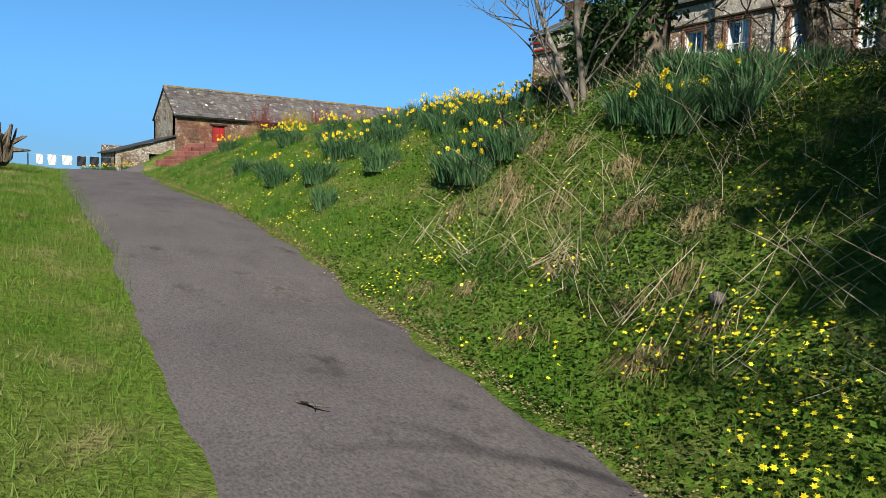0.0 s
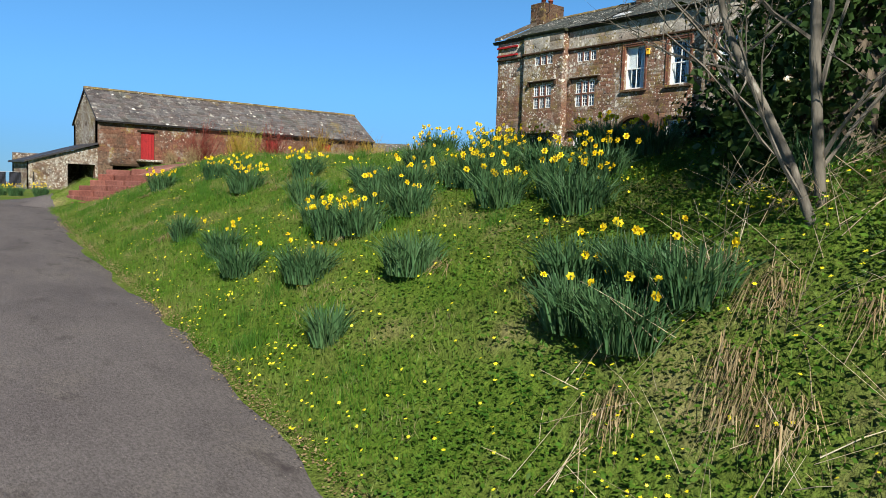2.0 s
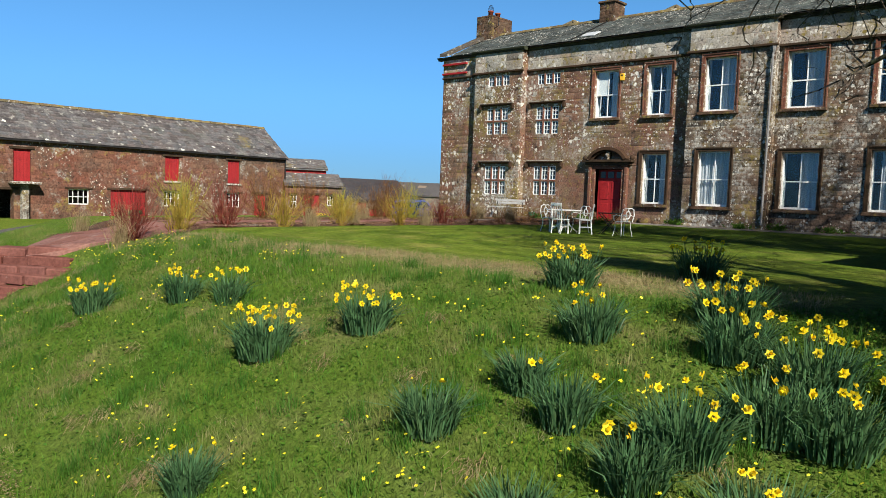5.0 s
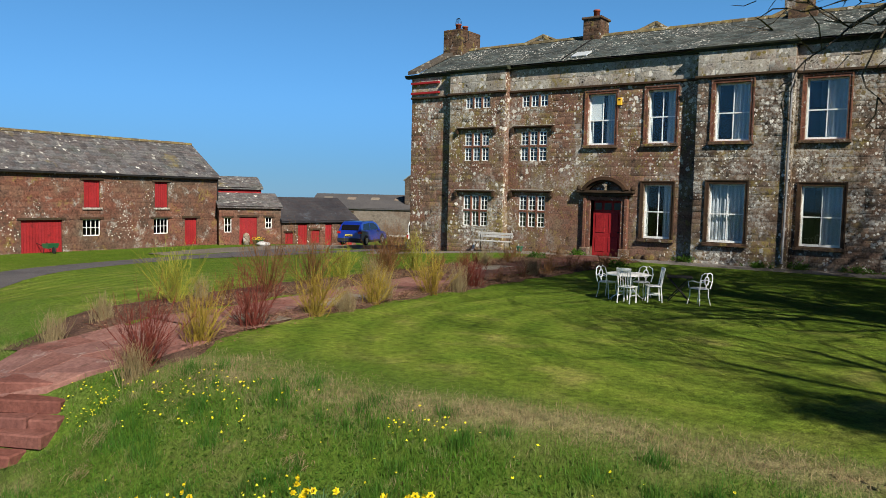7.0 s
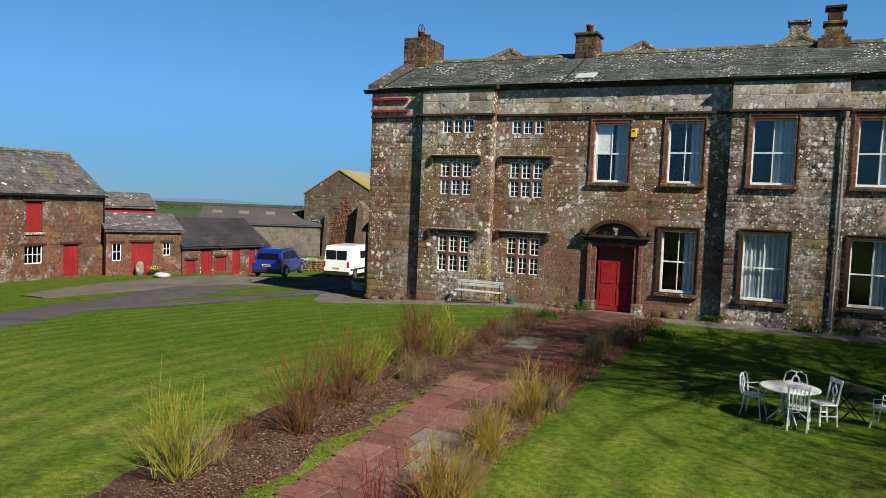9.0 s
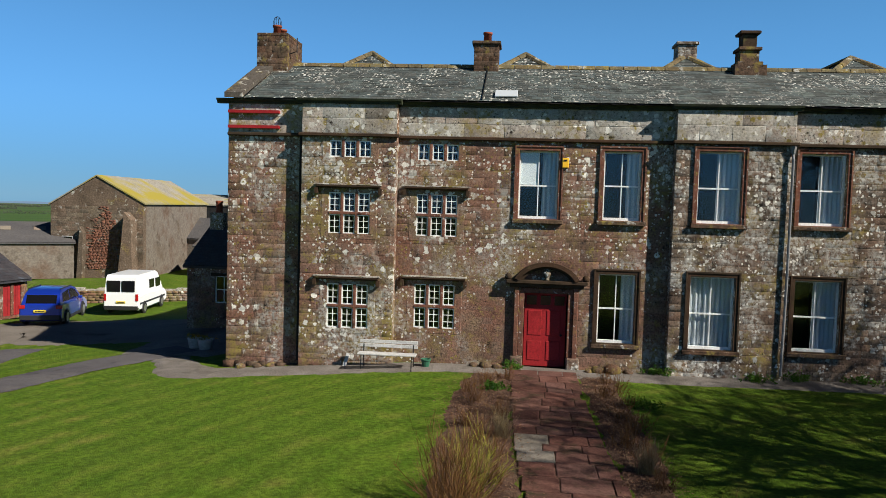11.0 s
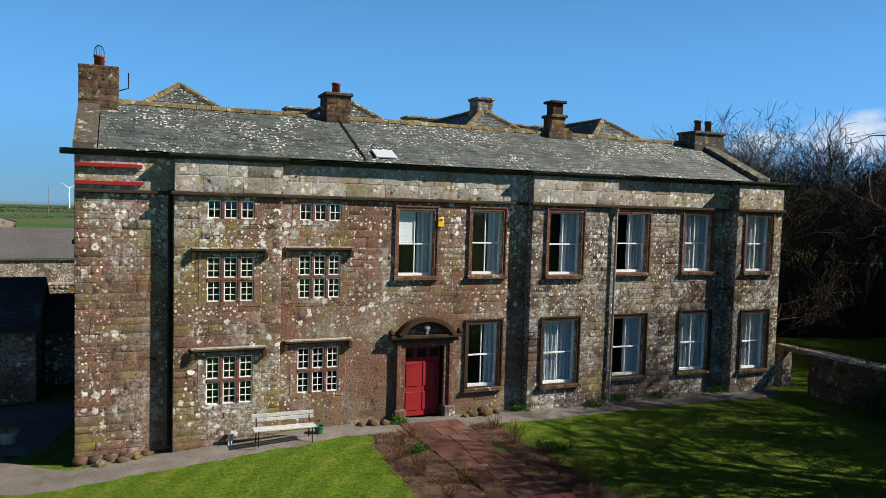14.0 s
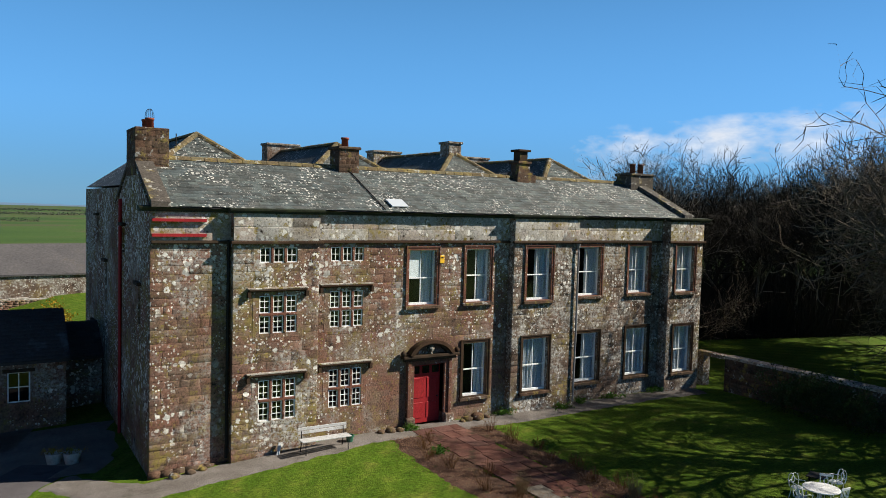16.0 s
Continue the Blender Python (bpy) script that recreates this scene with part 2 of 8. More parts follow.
M_RED_BARN = surface("weathered_red_boarding", [(0.215, 0.015, 0.018), (0.300, 0.021, 0.025)], 1.2, 16, 0.7, 0.2, 24, [((0.094, 0.011, 0.011), 1.6, 0.58, 0.75)], vary=0.12)
M_WHITE = surface("white_paint", [(0.72, 0.72, 0.70), (0.80, 0.80, 0.79)], 2.0, 30, 0.5, 0.1, 40, [((0.5, 0.48, 0.42), 5.0, 0.66, 0.78)])
M_WHITE_WORN = surface("worn_white_paint", [(0.384, 0.376, 0.362), (0.544, 0.536, 0.530)], 6.0, 30, 0.6, 0.2, 40, [((0.195, 0.174, 0.139), 9.0, 0.6, 0.72)])
M_TERRACOTTA = surface("terracotta", [(0.207, 0.048, 0.026), (0.258, 0.075, 0.040)], 4.0, 20, 0.8, 0.2, 30)
M_IRON = surface("black_iron", [(0.012, 0.012, 0.013), (0.03, 0.028, 0.027)], 5.0, 30, 0.6, 0.1, 40, metal=0.3)
M_LEAD = surface("old_lead", [(0.162, 0.162, 0.170), (0.236, 0.236, 0.236)], 3.0, 20, 0.6, 0.1, 30)
M_GUTTER = surface("mossy_dark_gutter", [(0.018, 0.018, 0.016), (0.05, 0.06, 0.03)], 2.5, 20, 0.8, 0.4, 30)
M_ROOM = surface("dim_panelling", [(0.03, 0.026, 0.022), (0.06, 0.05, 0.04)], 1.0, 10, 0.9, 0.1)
M_CURTAIN = surface("white_curtain", [(0.47, 0.48, 0.50), (0.57, 0.57, 0.59)], 3.0, 20, 0.9, 0.1, 20, stretch=(6, 6, 0.4))
M_BARK = surface("grey_bark", [(0.060, 0.048, 0.035), (0.155, 0.128, 0.098), (0.095, 0.078, 0.058)], 4.0, 22, 0.95, 1.0, 12, [((0.070, 0.084, 0.042), 2.0, 0.56, 0.7), ((0.025, 0.020, 0.015), 9.0, 0.54, 0.62)], stretch=(1, 1, 0.3), bump_dist=0.06)
M_BARK_PALE = surface("pale_bark", [(0.105, 0.094, 0.076), (0.210, 0.195, 0.168)], 3.0, 22, 0.9, 0.6, 26, [((0.035, 0.030, 0.024), 3.0, 0.52, 0.66), ((0.24, 0.23, 0.20), 7.0, 0.60, 0.66)], stretch=(1, 1, 0.3))
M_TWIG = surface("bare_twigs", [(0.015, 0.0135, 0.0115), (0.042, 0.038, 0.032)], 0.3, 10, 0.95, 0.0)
M_TARMAC = surface("worn_tarmac", [(0.070, 0.064, 0.069), (0.108, 0.100, 0.103), (0.086, 0.078, 0.083)], 0.6, 60, 0.9, 0.6, 90, [((0.135, 0.125, 0.115), 1.3, 0.54, 0.72, 30.0), ((0.045, 0.040, 0.043), 2.6, 0.58, 0.72), ((0.24, 0.225, 0.20), 55.0, 0.67, 0.71)], fine_amount=0.5, bump_dist=0.012, stretch=(0.6, 1, 1))
M_GRAVEL = surface("pale_gravel", [(0.147, 0.128, 0.112), (0.234, 0.211, 0.193)], 1.2, 40, 0.95, 0.9, 55, [((0.086, 0.079, 0.063), 1.5, 0.6, 0.75)], fine_amount=0.6)
M_YARD = surface("dusty_yard", [(0.121, 0.102, 0.086), (0.192, 0.170, 0.147)], 0.4, 30, 0.95, 0.5, 40, [((0.071, 0.057, 0.045), 0.5, 0.6, 0.75)], fine_amount=0.45)
M_PAVING = surface("red_sandstone_flags", [(0.128, 0.060, 0.052), (0.205, 0.108, 0.094), (0.165, 0.080, 0.069)], 1.3, 16, 0.9, 0.4, 30, [((0.060, 0.036, 0.028), 2.2, 0.58, 0.75), ((0.26, 0.19, 0.17), 3.1, 0.58, 0.70, 9.0)], vary=0.28)
M_PAVING_PALE = surface("pale_flags", [(0.172, 0.148, 0.123), (0.234, 0.203, 0.172)], 1.3, 16, 0.9, 0.4, 30, vary=0.15)
# darkened copy of the red flags: tree shade on the path put into colour
M_PAVING_SHADED = surface("shaded_flags", [(0.088, 0.042, 0.035), (0.142, 0.074, 0.062), (0.105, 0.056, 0.046)], 1.3, 16, 0.9, 0.4, 30, [((0.040, 0.036, 0.020), 1.8, 0.52, 0.70)], vary=0.25)
M_SOIL = surface("bark_mulch_soil", [(0.060, 0.036, 0.028), (0.120, 0.070, 0.052), (0.160, 0.106, 0.078)], 2.5, 32, 0.97, 1.0, 40, [((0.033, 0.052, 0.013), 1.6, 0.62, 0.74)], fine_amount=0.6, bump_dist=0.04)
M_STEP = surface("red_step_stone", [(0.130, 0.052, 0.043), (0.203, 0.089, 0.074)], 1.5, 16, 0.9, 0.5, 26, [((0.056, 0.034, 0.025), 2.4, 0.6, 0.75), (GREY_LICHEN, 5.0, 0.68, 0.74)], vary=0.22)


def glass(name, rough=0.02, tint=(0.9, 0.95, 0.97)):
    m = bpy.data.materials.new(name)
    m.use_nodes = True
    n, l = m.node_tree.nodes, m.node_tree.links
    n.remove(n["Principled BSDF"])
    tr, gl, mx, fr = n.new("ShaderNodeBsdfTransparent"), n.new("ShaderNodeBsdfGlossy"), n.new("ShaderNodeMixShader"), n.new("ShaderNodeLayerWeight")
    gloss = n.new("ShaderNodeValToRGB")
    gloss.color_ramp.interpolation = "EASE"
    gloss.color_ramp.elements[0].color, gloss.color_ramp.elements[1].color = (.045, .045, .045, 1), (1, 1, 1, 1)
    for place, share in ((.45, .06), (.72, .16), (.9, .45)):
        gloss.color_ramp.elements.new(place).color = (share, share, share, 1)
    tr.inputs["Color"].default_value = (*tint, 1)
    gl.inputs["Roughness"].default_value = rough
    l.new(fr.outputs["Facing"], gloss.inputs[0])
    l.new(gloss.outputs[0], mx.inputs[0])
    l.new(tr.outputs[0], mx.inputs[1])
    l.new(gl.outputs[0], mx.inputs[2])
    l.new(mx.outputs[0], n["Material Output"].inputs["Surface"])
    return m


M_GLASS = glass("window_glass")
M_CAR_GLASS = glass("tinted_glass", 0.02, (0.12, 0.13, 0.14))


def plain(name, col, rough=0.6, metal=0.0, coat=0.0):
    m = bpy.data.materials.new(name)
    m.use_nodes = True
    b = m.node_tree.nodes["Principled BSDF"]
    b.inputs["Base Color"].default_value = (*col, 1)
    b.inputs["Roughness"].default_value = rough
    b.inputs["Metallic"].default_value = metal
    b.inputs["Coat Weight"].default_value = coat
    return m


def leafy(name, a, b, scale=1.2, rough=0.55, through_light=0.35, spots=()):
    """Thin leaves: patchy colour, each island a little different, some light let through."""
    m = surface(name, [a, b], scale, 9, rough, 0.0, vary=0.3, spots=spots)
    n, l = m.node_tree.nodes, m.node_tree.links
    bs, out = n["Principled BSDF"], n["Material Output"]
    tl, mx = n.new("ShaderNodeBsdfTranslucent"), n.new("ShaderNodeMixShader")
    src = bs.inputs["Base Color"].links[0].from_socket
    l.new(src, tl.inputs["Color"])
    mx.inputs[0].default_value = through_light
    l.new(bs.outputs[0], mx.inputs[1])
    l.new(tl.outputs[0], mx.inputs[2])
    l.new(mx.outputs[0], out.inputs["Surface"])
    return m


M_NIGHT = plain("dark_pane", (.006, .006, .007), .12)
M_BLADE = leafy("rough_grass_blades", (0.052, 0.152, 0.013), (0.115, 0.215, 0.026), 0.8, spots=[((0.185, 0.212, 0.058), 0.9, 0.49, 0.65), ((0.27, 0.23, 0.12), 2.0, 0.57, 0.68)])
M_TUSSOCK = leafy("lush_grass_blades", (0.038, 0.125, 0.014), (0.080, 0.190, 0.024), 0.8)
M_DRY = leafy("dry_grass", (0.215, 0.168, 0.085), (0.325, 0.270, 0.155), 2.0, through_light=0.2)
M_STALK = leafy("dead_stalks", (0.300, 0.255, 0.175), (0.480, 0.430, 0.320), 2.0, through_light=0.1)
M_UNDER = leafy("ground_cover_leaves", (0.029, 0.096, 0.009), (0.084, 0.172, 0.018), 1.3, 0.6)
M_IVY = leafy("ivy_leaves", (0.017, 0.048, 0.014), (0.056, 0.105, 0.025), 1.5, 0.6, 0.2)
M_DAFF_LEAF = leafy("daffodil_leaves", (0.045, 0.118, 0.050), (0.090, 0.185, 0.078), 2.0, 0.45)
M_PETAL = leafy("yellow_petals", (0.807, 0.627, 0.011), (0.855, 0.722, 0.038), 4.0, 0.5, 0.3)
M_TRUMPET = leafy("deep_yellow_trumpet", (0.80, 0.58, 0.012), (0.84, 0.67, 0.015), 4.0, 0.5, 0.3)
M_CELANDINE = leafy("celandine_petals", (0.760, 0.703, 0.014), (0.836, 0.798, 0.057), 4.0, 0.4, 0.2)
M_RED_STEM = leafy("red_dogwood_stems", (0.103, 0.019, 0.016), (0.177, 0.044, 0.030), 2.0, 0.6, 0.1)
M_YELLOW_STEM = leafy("yellow_willow_stems", (0.234, 0.156, 0.023), (0.296, 0.234, 0.039), 2.0, 0.6, 0.1)
M_BROWN_STEM = leafy("russet_willow_stems", (0.111, 0.052, 0.022), (0.192, 0.103, 0.037), 2.0, 0.6, 0.1)
M_GREEN_STEM = leafy("lime_willow_stems", (0.203, 0.211, 0.023), (0.280, 0.280, 0.047), 2.0, 0.6, 0.1)
M_SHRUB = leafy("evergreen_leaves", (0.018, 0.041, 0.011), (0.045, 0.077, 0.018), 1.5, 0.4, 0.2)
M_GORSE = leafy("yellow_blossom", (0.361, 0.236, 0.013), (0.164, 0.144, 0.020), 2.0, 0.6, 0.2)


def ground_material():
    """One sheet: rough grass, mown lawn with curved stripes, far fields; the share of lawn comes from the mesh."""
    m = surface("grass_sheet", [(0.044, 0.100, 0.011), (0.090, 0.148, 0.020), (0.100, 0.142, 0.028), (0.200, 0.182, 0.082)], 0.9, 18, 0.95, 0.9, 30, fine_amount=0.55, bump_dist=0.05)
    n, l = m.node_tree.nodes, m.node_tree.links
    bs = n["Principled BSDF"]
    src = bs.inputs["Base Color"].links[0].from_socket
    geo = n.new("ShaderNodeNewGeometry")

    def attr(name):
        a = n.new("ShaderNodeAttribute")
        a.attribute_name = name
        return a.outputs["Fac"]

    def mixc(fac, a, b):
        x = n.new("ShaderNodeMix")
        x.data_type = "RGBA"
        l.new(fac, x.inputs["Factor"])
        l.new(a, x.inputs[6])
        l.new(b, x.inputs[7])
        return x.outputs[2]

    def ramp(fac, stops):
        r = n.new("ShaderNodeValToRGB")
        e = r.color_ramp.elements
        while len(e) < len(stops):
            e.new(0.5)
        for i, (p, c) in enumerate(stops):
            e[i].position, e[i].color = p, (*c, 1)
        l.new(fac, r.inputs["Fac"])
        return r.outputs["Color"]

    def tex(sc, det=4):
        t = n.new("ShaderNodeTexNoise")
        t.inputs["Scale"].default_value = sc
        t.inputs["Detail"].default_value = det
        l.new(geo.outputs["Position"], t.inputs["Vector"])
        return t.outputs["Fac"]

    shift = n.new("ShaderNodeVectorMath")
    shift.operation = "ADD"
    shift.inputs[1].default_value = (-9.0, 15.5, 0)
    l.new(geo.outputs["Position"], shift.inputs[0])
    wave = n.new("ShaderNodeTexWave")
    wave.wave_type, wave.rings_direction = "RINGS", "SPHERICAL"
    wave.inputs["Scale"].default_value = 0.34
    wave.inputs["Distortion"].default_value = 2.2
    wave.inputs["Detail"].default_value = 2.0
    l.new(shift.outputs[0], wave.inputs["Vector"])
    lawn_a = ramp(tex(1.1), [(0.3, (0.070, 0.130, 0.010)), (0.55, (0.098, 0.148, 0.016)), (0.75, (0.155, 0.160, 0.032))])
    lawn_b = ramp(tex(1.7), [(0.3, (0.056, 0.110, 0.009)), (0.7, (0.085, 0.132, 0.014))])
    lawn = mixc(wave.outputs["Fac"], lawn_a, lawn_b)
    f1 = ramp(tex(9, 5), [(0.3, (0.62, 0.62, 0.62)), (0.7, (1.3, 1.3, 1.25))])
    f2 = ramp(tex(55, 3), [(0.3, (0.6, 0.6, 0.6)), (0.7, (1.35, 1.35, 1.35))])
    both = n.new("ShaderNodeMix")
    both.data_type, both.blend_type = "RGBA", "MULTIPLY"
    both.inputs["Factor"].default_value = 1.0
    l.new(f1, both.inputs[6])
    l.new(f2, both.inputs[7])
    fine = both.outputs[2]
    mul = n.new("ShaderNodeMix")
    mul.data_type, mul.blend_type = "RGBA", "MULTIPLY"
    mul.inputs["Factor"].default_value = 1.0
    l.new(lawn, mul.inputs[6])
    l.new(fine, mul.inputs[7])
    far = ramp(tex(0.011, 2), [(0.35, (0.036, 0.073, 0.021)), (0.5, (0.056, 0.096, 0.025)), (0.58, (0.078, 0.080, 0.042)), (0.7, (0.046, 0.055, 0.031))])
    straw = ramp(tex(0.9, 5), [(0.3, (0.100, 0.160, 0.018)), (0.55, (0.142, 0.184, 0.026)), (0.72, (0.222, 0.212, 0.062))])
    mul_straw = n.new("ShaderNodeMix")
    mul_straw.data_type, mul_straw.blend_type = "RGBA", "MULTIPLY"
    mul_straw.inputs["Factor"].default_value = 1.0
    l.new(straw, mul_straw.inputs[6])
    stripes = ramp(wave.outputs["Fac"], [(0.15, (1.11, 1.10, 1.08)), (0.85, (0.83, 0.86, 0.81))])
    striped = n.new("ShaderNodeMix")
    striped.data_type, striped.blend_type = "RGBA", "MULTIPLY"
    striped.inputs["Factor"].default_value = 1.0
    l.new(fine, striped.inputs[6])
    l.new(stripes, striped.inputs[7])
    l.new(striped.outputs[2], mul_straw.inputs[7])
    col = mixc(attr("mown"), src, mixc(attr("dry"), mul.outputs[2], mul_straw.outputs[2]))
    worn = ramp(tex(2.2, 5), [(0.3, (0.165, 0.160, 0.060)), (0.55, (0.235, 0.205, 0.105)), (0.72, (0.200, 0.140, 0.085))])
    mul_worn = n.new("ShaderNodeMix")
    mul_worn.data_type, mul_worn.blend_type = "RGBA", "MULTIPLY"
    mul_worn.inputs["Factor"].default_value = 1.0
    l.new(worn, mul_worn.inputs[6])
    l.new(fine, mul_worn.inputs[7])
    col = mixc(attr("worn"), col, mul_worn.outputs[2])
    col = mixc(attr("far"), col, far)
    l.new(col, bs.inputs["Base Color"])
    return m


M_GROUND = ground_material()
# distance haze is put into the hills' flat blue colour
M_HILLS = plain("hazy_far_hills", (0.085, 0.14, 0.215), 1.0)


def cloud_material():
    """Soft white cloud: see-through where the noise thins out."""
    m = bpy.data.materials.new("soft_cloud")
    m.use_nodes = True
    n, l = m.node_tree.nodes, m.node_tree.links
    n.remove(n["Principled BSDF"])
    co = n.new("ShaderNodeTexCoord")
    no = n.new("ShaderNodeTexNoise")
    no.inputs["Scale"].default_value, no.inputs["Detail"].default_value, no.inputs["Roughness"].default_value = 2.6, 7.0, 0.55
    mp = n.new("ShaderNodeMapping")
    mp.inputs["Scale"].default_value = (3.6, 1.6, 2.4)
    l.new(co.outputs["Generated"], mp.inputs["Vector"])
    l.new(mp.outputs[0], no.inputs["Vector"])
    at = n.new("ShaderNodeAttribute")
    at.attribute_name = "thick"
    su = n.new("ShaderNodeMath")
    su.operation = "MULTIPLY"
    l.new(no.outputs["Fac"], su.inputs[0])
    l.new(at.outputs["Fac"], su.inputs[1])
    ra = n.new("ShaderNodeValToRGB")
    ra.color_ramp.elements[0].position, ra.color_ramp.elements[1].position = 0.40, 0.82
    l.new(su.outputs[0], ra.inputs["Fac"])
    # the cloud's sunlit white is emitted by the material itself
    tr, em, mx = n.new("ShaderNodeBsdfTransparent"), n.new("ShaderNodeEmission"), n.new("ShaderNodeMixShader")
    em.inputs["Color"].default_value = (0.72, 0.78, 0.88, 1)
    em.inputs["Strength"].default_value = 0.54
    l.new(ra.outputs["Color"], mx.inputs[0])
    l.new(tr.outputs[0], mx.inputs[1])
    l.new(em.outputs[0], mx.inputs[2])
    l.new(mx.outputs[0], n["Material Output"].inputs["Surface"])
    return m


M_CLOUD = cloud_material()

# ---- mesh helpers ----
def thing(name, label, category, at=(0, 0, 0), turn=0.0, group="", kind=""):
    ob = new(name)
    ob.empty_display_size = 0.2
    ob.matrix_basis = pose(*at, 0, 0, turn)
    return tagged(ob, label, category, group, kind)


def mesh_of(name, bm, material):
    me = bpy.data.meshes.new(name)
    bm.to_mesh(me)
    bm.free()
    for m in material if isinstance(material, (list, tuple)) else [material]:
        me.materials.append(m)
    return me


def part(name, bm, material, parent=None, label="", m=None):
    me = bm if isinstance(bm, bpy.types.Mesh) else mesh_of(name, bm, material)
    ob = new(name, me)
    ob.parent = parent
    if m is not None:
        ob.matrix_basis = m
    if label:
        ob["label"] = label
    return ob


def smooth(ob):
    for p in ob.data.polygons:
        p.use_smooth = True
    return ob


def crisp(ob, angle=32):
    """Smooth shading that keeps edges sharper than the angle."""
    smooth(ob).data.set_sharp_from_angle(angle=radians(angle))
    return ob


BOX_F = ((0, 3, 2, 1), (4, 5, 6, 7), (0, 1, 5, 4), (1, 2, 6, 5), (2, 3, 7, 6), (3, 0, 4, 7))


def box(bm, x0, x1, y0, y1, z0, z1):
    v = [bm.verts.new(p) for p in ((x0, y0, z0), (x1, y0, z0), (x1, y1, z0), (x0, y1, z0), (x0, y0, z1), (x1, y0, z1), (x1, y1, z1), (x0, y1, z1))]
    for f in BOX_F:
        bm.faces.new([v[i] for i in f])
    return v


def boxes(*bs, bevel=0.0):
    bm = bmesh.new()
    for b in bs:
        box(bm, *b)
    if bevel:
        bmesh.ops.bevel(bm, geom=bm.edges[:], offset=bevel, segments=1, affect="EDGES")
    return bm


def prism(bm, poly, axis, a, b):
    """A closed profile (u, v) drawn out from a to b along axis x, y or z."""
    def at(u, v, w):
        return {"x": (w, u, v), "y": (u, w, v), "z": (u, v, w)}[axis]
    va = [bm.verts.new(at(u, v, a)) for u, v in poly]
    vb = [bm.verts.new(at(u, v, b)) for u, v in poly]
    fs = [bm.faces.new(va[::-1]), bm.faces.new(vb)]
    for i in range(len(poly)):
        j = (i + 1) % len(poly)
        fs.append(bm.faces.new((va[i], va[j], vb[j], vb[i])))
    bmesh.ops.recalc_face_normals(bm, faces=fs)
    return fs


def lathe(bm, profile, n=16, at=(0, 0, 0)):
    rings = []
    for r, z in profile:
        rings.append([bm.verts.new((at[0] + r * math.cos(2 * math.pi * k / n), at[1] + r * math.sin(2 * math.pi * k / n), at[2] + z)) for k in range(n)])
    for a, b in zip(rings, rings[1:]):
        for k in range(n):
            bm.faces.new((a[k], a[(k + 1) % n], b[(k + 1) % n], b[k]))
    bm.faces.new(rings[0][::-1])
    bm.faces.new(rings[-1])


def tube(bm, pts, radii, n=6):
    """A round bar through points."""
    rings = []
    for i, p in enumerate(pts):
        p = Vector(p)
        d = (Vector(pts[min(i + 1, len(pts) - 1)]) - Vector(pts[max(i - 1, 0)])).normalized()
        u = d.orthogonal().normalized()
        w = d.cross(u)
        r = radii[i] if isinstance(radii, (list, tuple)) else radii
        rings.append([bm.verts.new(p + r * (math.cos(2 * math.pi * k / n) * u + math.sin(2 * math.pi * k / n) * w)) for k in range(n)])
    for a, b in zip(rings, rings[1:]):
        for k in range(n):
            j = min(range(n), key=lambda q: (b[q].co - a[0].co).length) if k == 0 else j
            bm.faces.new((a[k], a[(k + 1) % n], b[(k + 1 + j) % n], b[(k + j) % n]))
    bm.faces.new(rings[0][::-1])
    bm.faces.new(rings[-1])


def ring(bm, x0, x1, z0, z1, ex, ez, y0, y1, foot=None):
    """A rectangular frame in the x-z plane: outer size, border widths, front and back; foot: border at the bottom."""
    foot = ez if foot is None else foot
    o = [(x0, z0), (x1, z0), (x1, z1), (x0, z1)]
    i = [(x0 + ex, z0 + foot), (x1 - ex, z0 + foot), (x1 - ex, z1 - ez), (x0 + ex, z1 - ez)]
    vs = [[bm.verts.new((x, y, z)) for x, z in pts] for pts in (o, i) for y in (y0, y1)]
    fo, bo, fi, bi = vs
    for k in range(4):
        j = (k + 1) % 4
        bm.faces.new((fo[k], fo[j], fi[j], fi[k]))
        bm.faces.new((bo[j], bo[k], bi[k], bi[j]))
        bm.faces.new((fo[j], fo[k], bo[k], bo[j]))
        bm.faces.new((fi[k], fi[j], bi[j], bi[k]))
    return bm


def wall_cells(bm, x0, x1, z0, z1, y0, y1, openings):
    """A thick wall along x with rectangular openings (x0, x1, z0, z1) that go through it."""
    xs = sorted({x0, x1, *[v for o in openings for v in o[:2] if x0 < v < x1]})
    for a, b in zip(xs, xs[1:]):
        holes = sorted((max(o[2], z0), min(o[3], z1)) for o in openings if o[0] <= a + 1e-6 and o[1] >= b - 1e-6)
        z = z0
        for h0, h1 in holes:
            if h0 > z + 1e-4:
                box(bm, a, b, y0, y1, z, h0)
            z = max(z, h1)
        if z1 > z + 1e-4:
            box(bm, a, b, y0, y1, z, z1)


def raw_mesh(name, verts, faces_per, material):
    """A mesh from arrays: verts (n, k, 3), each row one polygon of k corners (own island)."""
    n, k = verts.shape[:2]
    me = bpy.data.meshes.new(name)
    me.vertices.add(n * k)
    me.vertices.foreach_set("co", verts.reshape(-1).astype(np.float32))
    me.loops.add(n * k)
    me.loops.foreach_set("vertex_index", np.arange(n * k, dtype=np.int32))
    me.polygons.add(n)
    me.polygons.foreach_set("loop_start", np.arange(0, n * k, k, dtype=np.int32))
    me.polygons.foreach_set("loop_total", np.full(n, k, dtype=np.int32))
    me.update(calc_edges=True)
    me.materials.append(material)
    return me


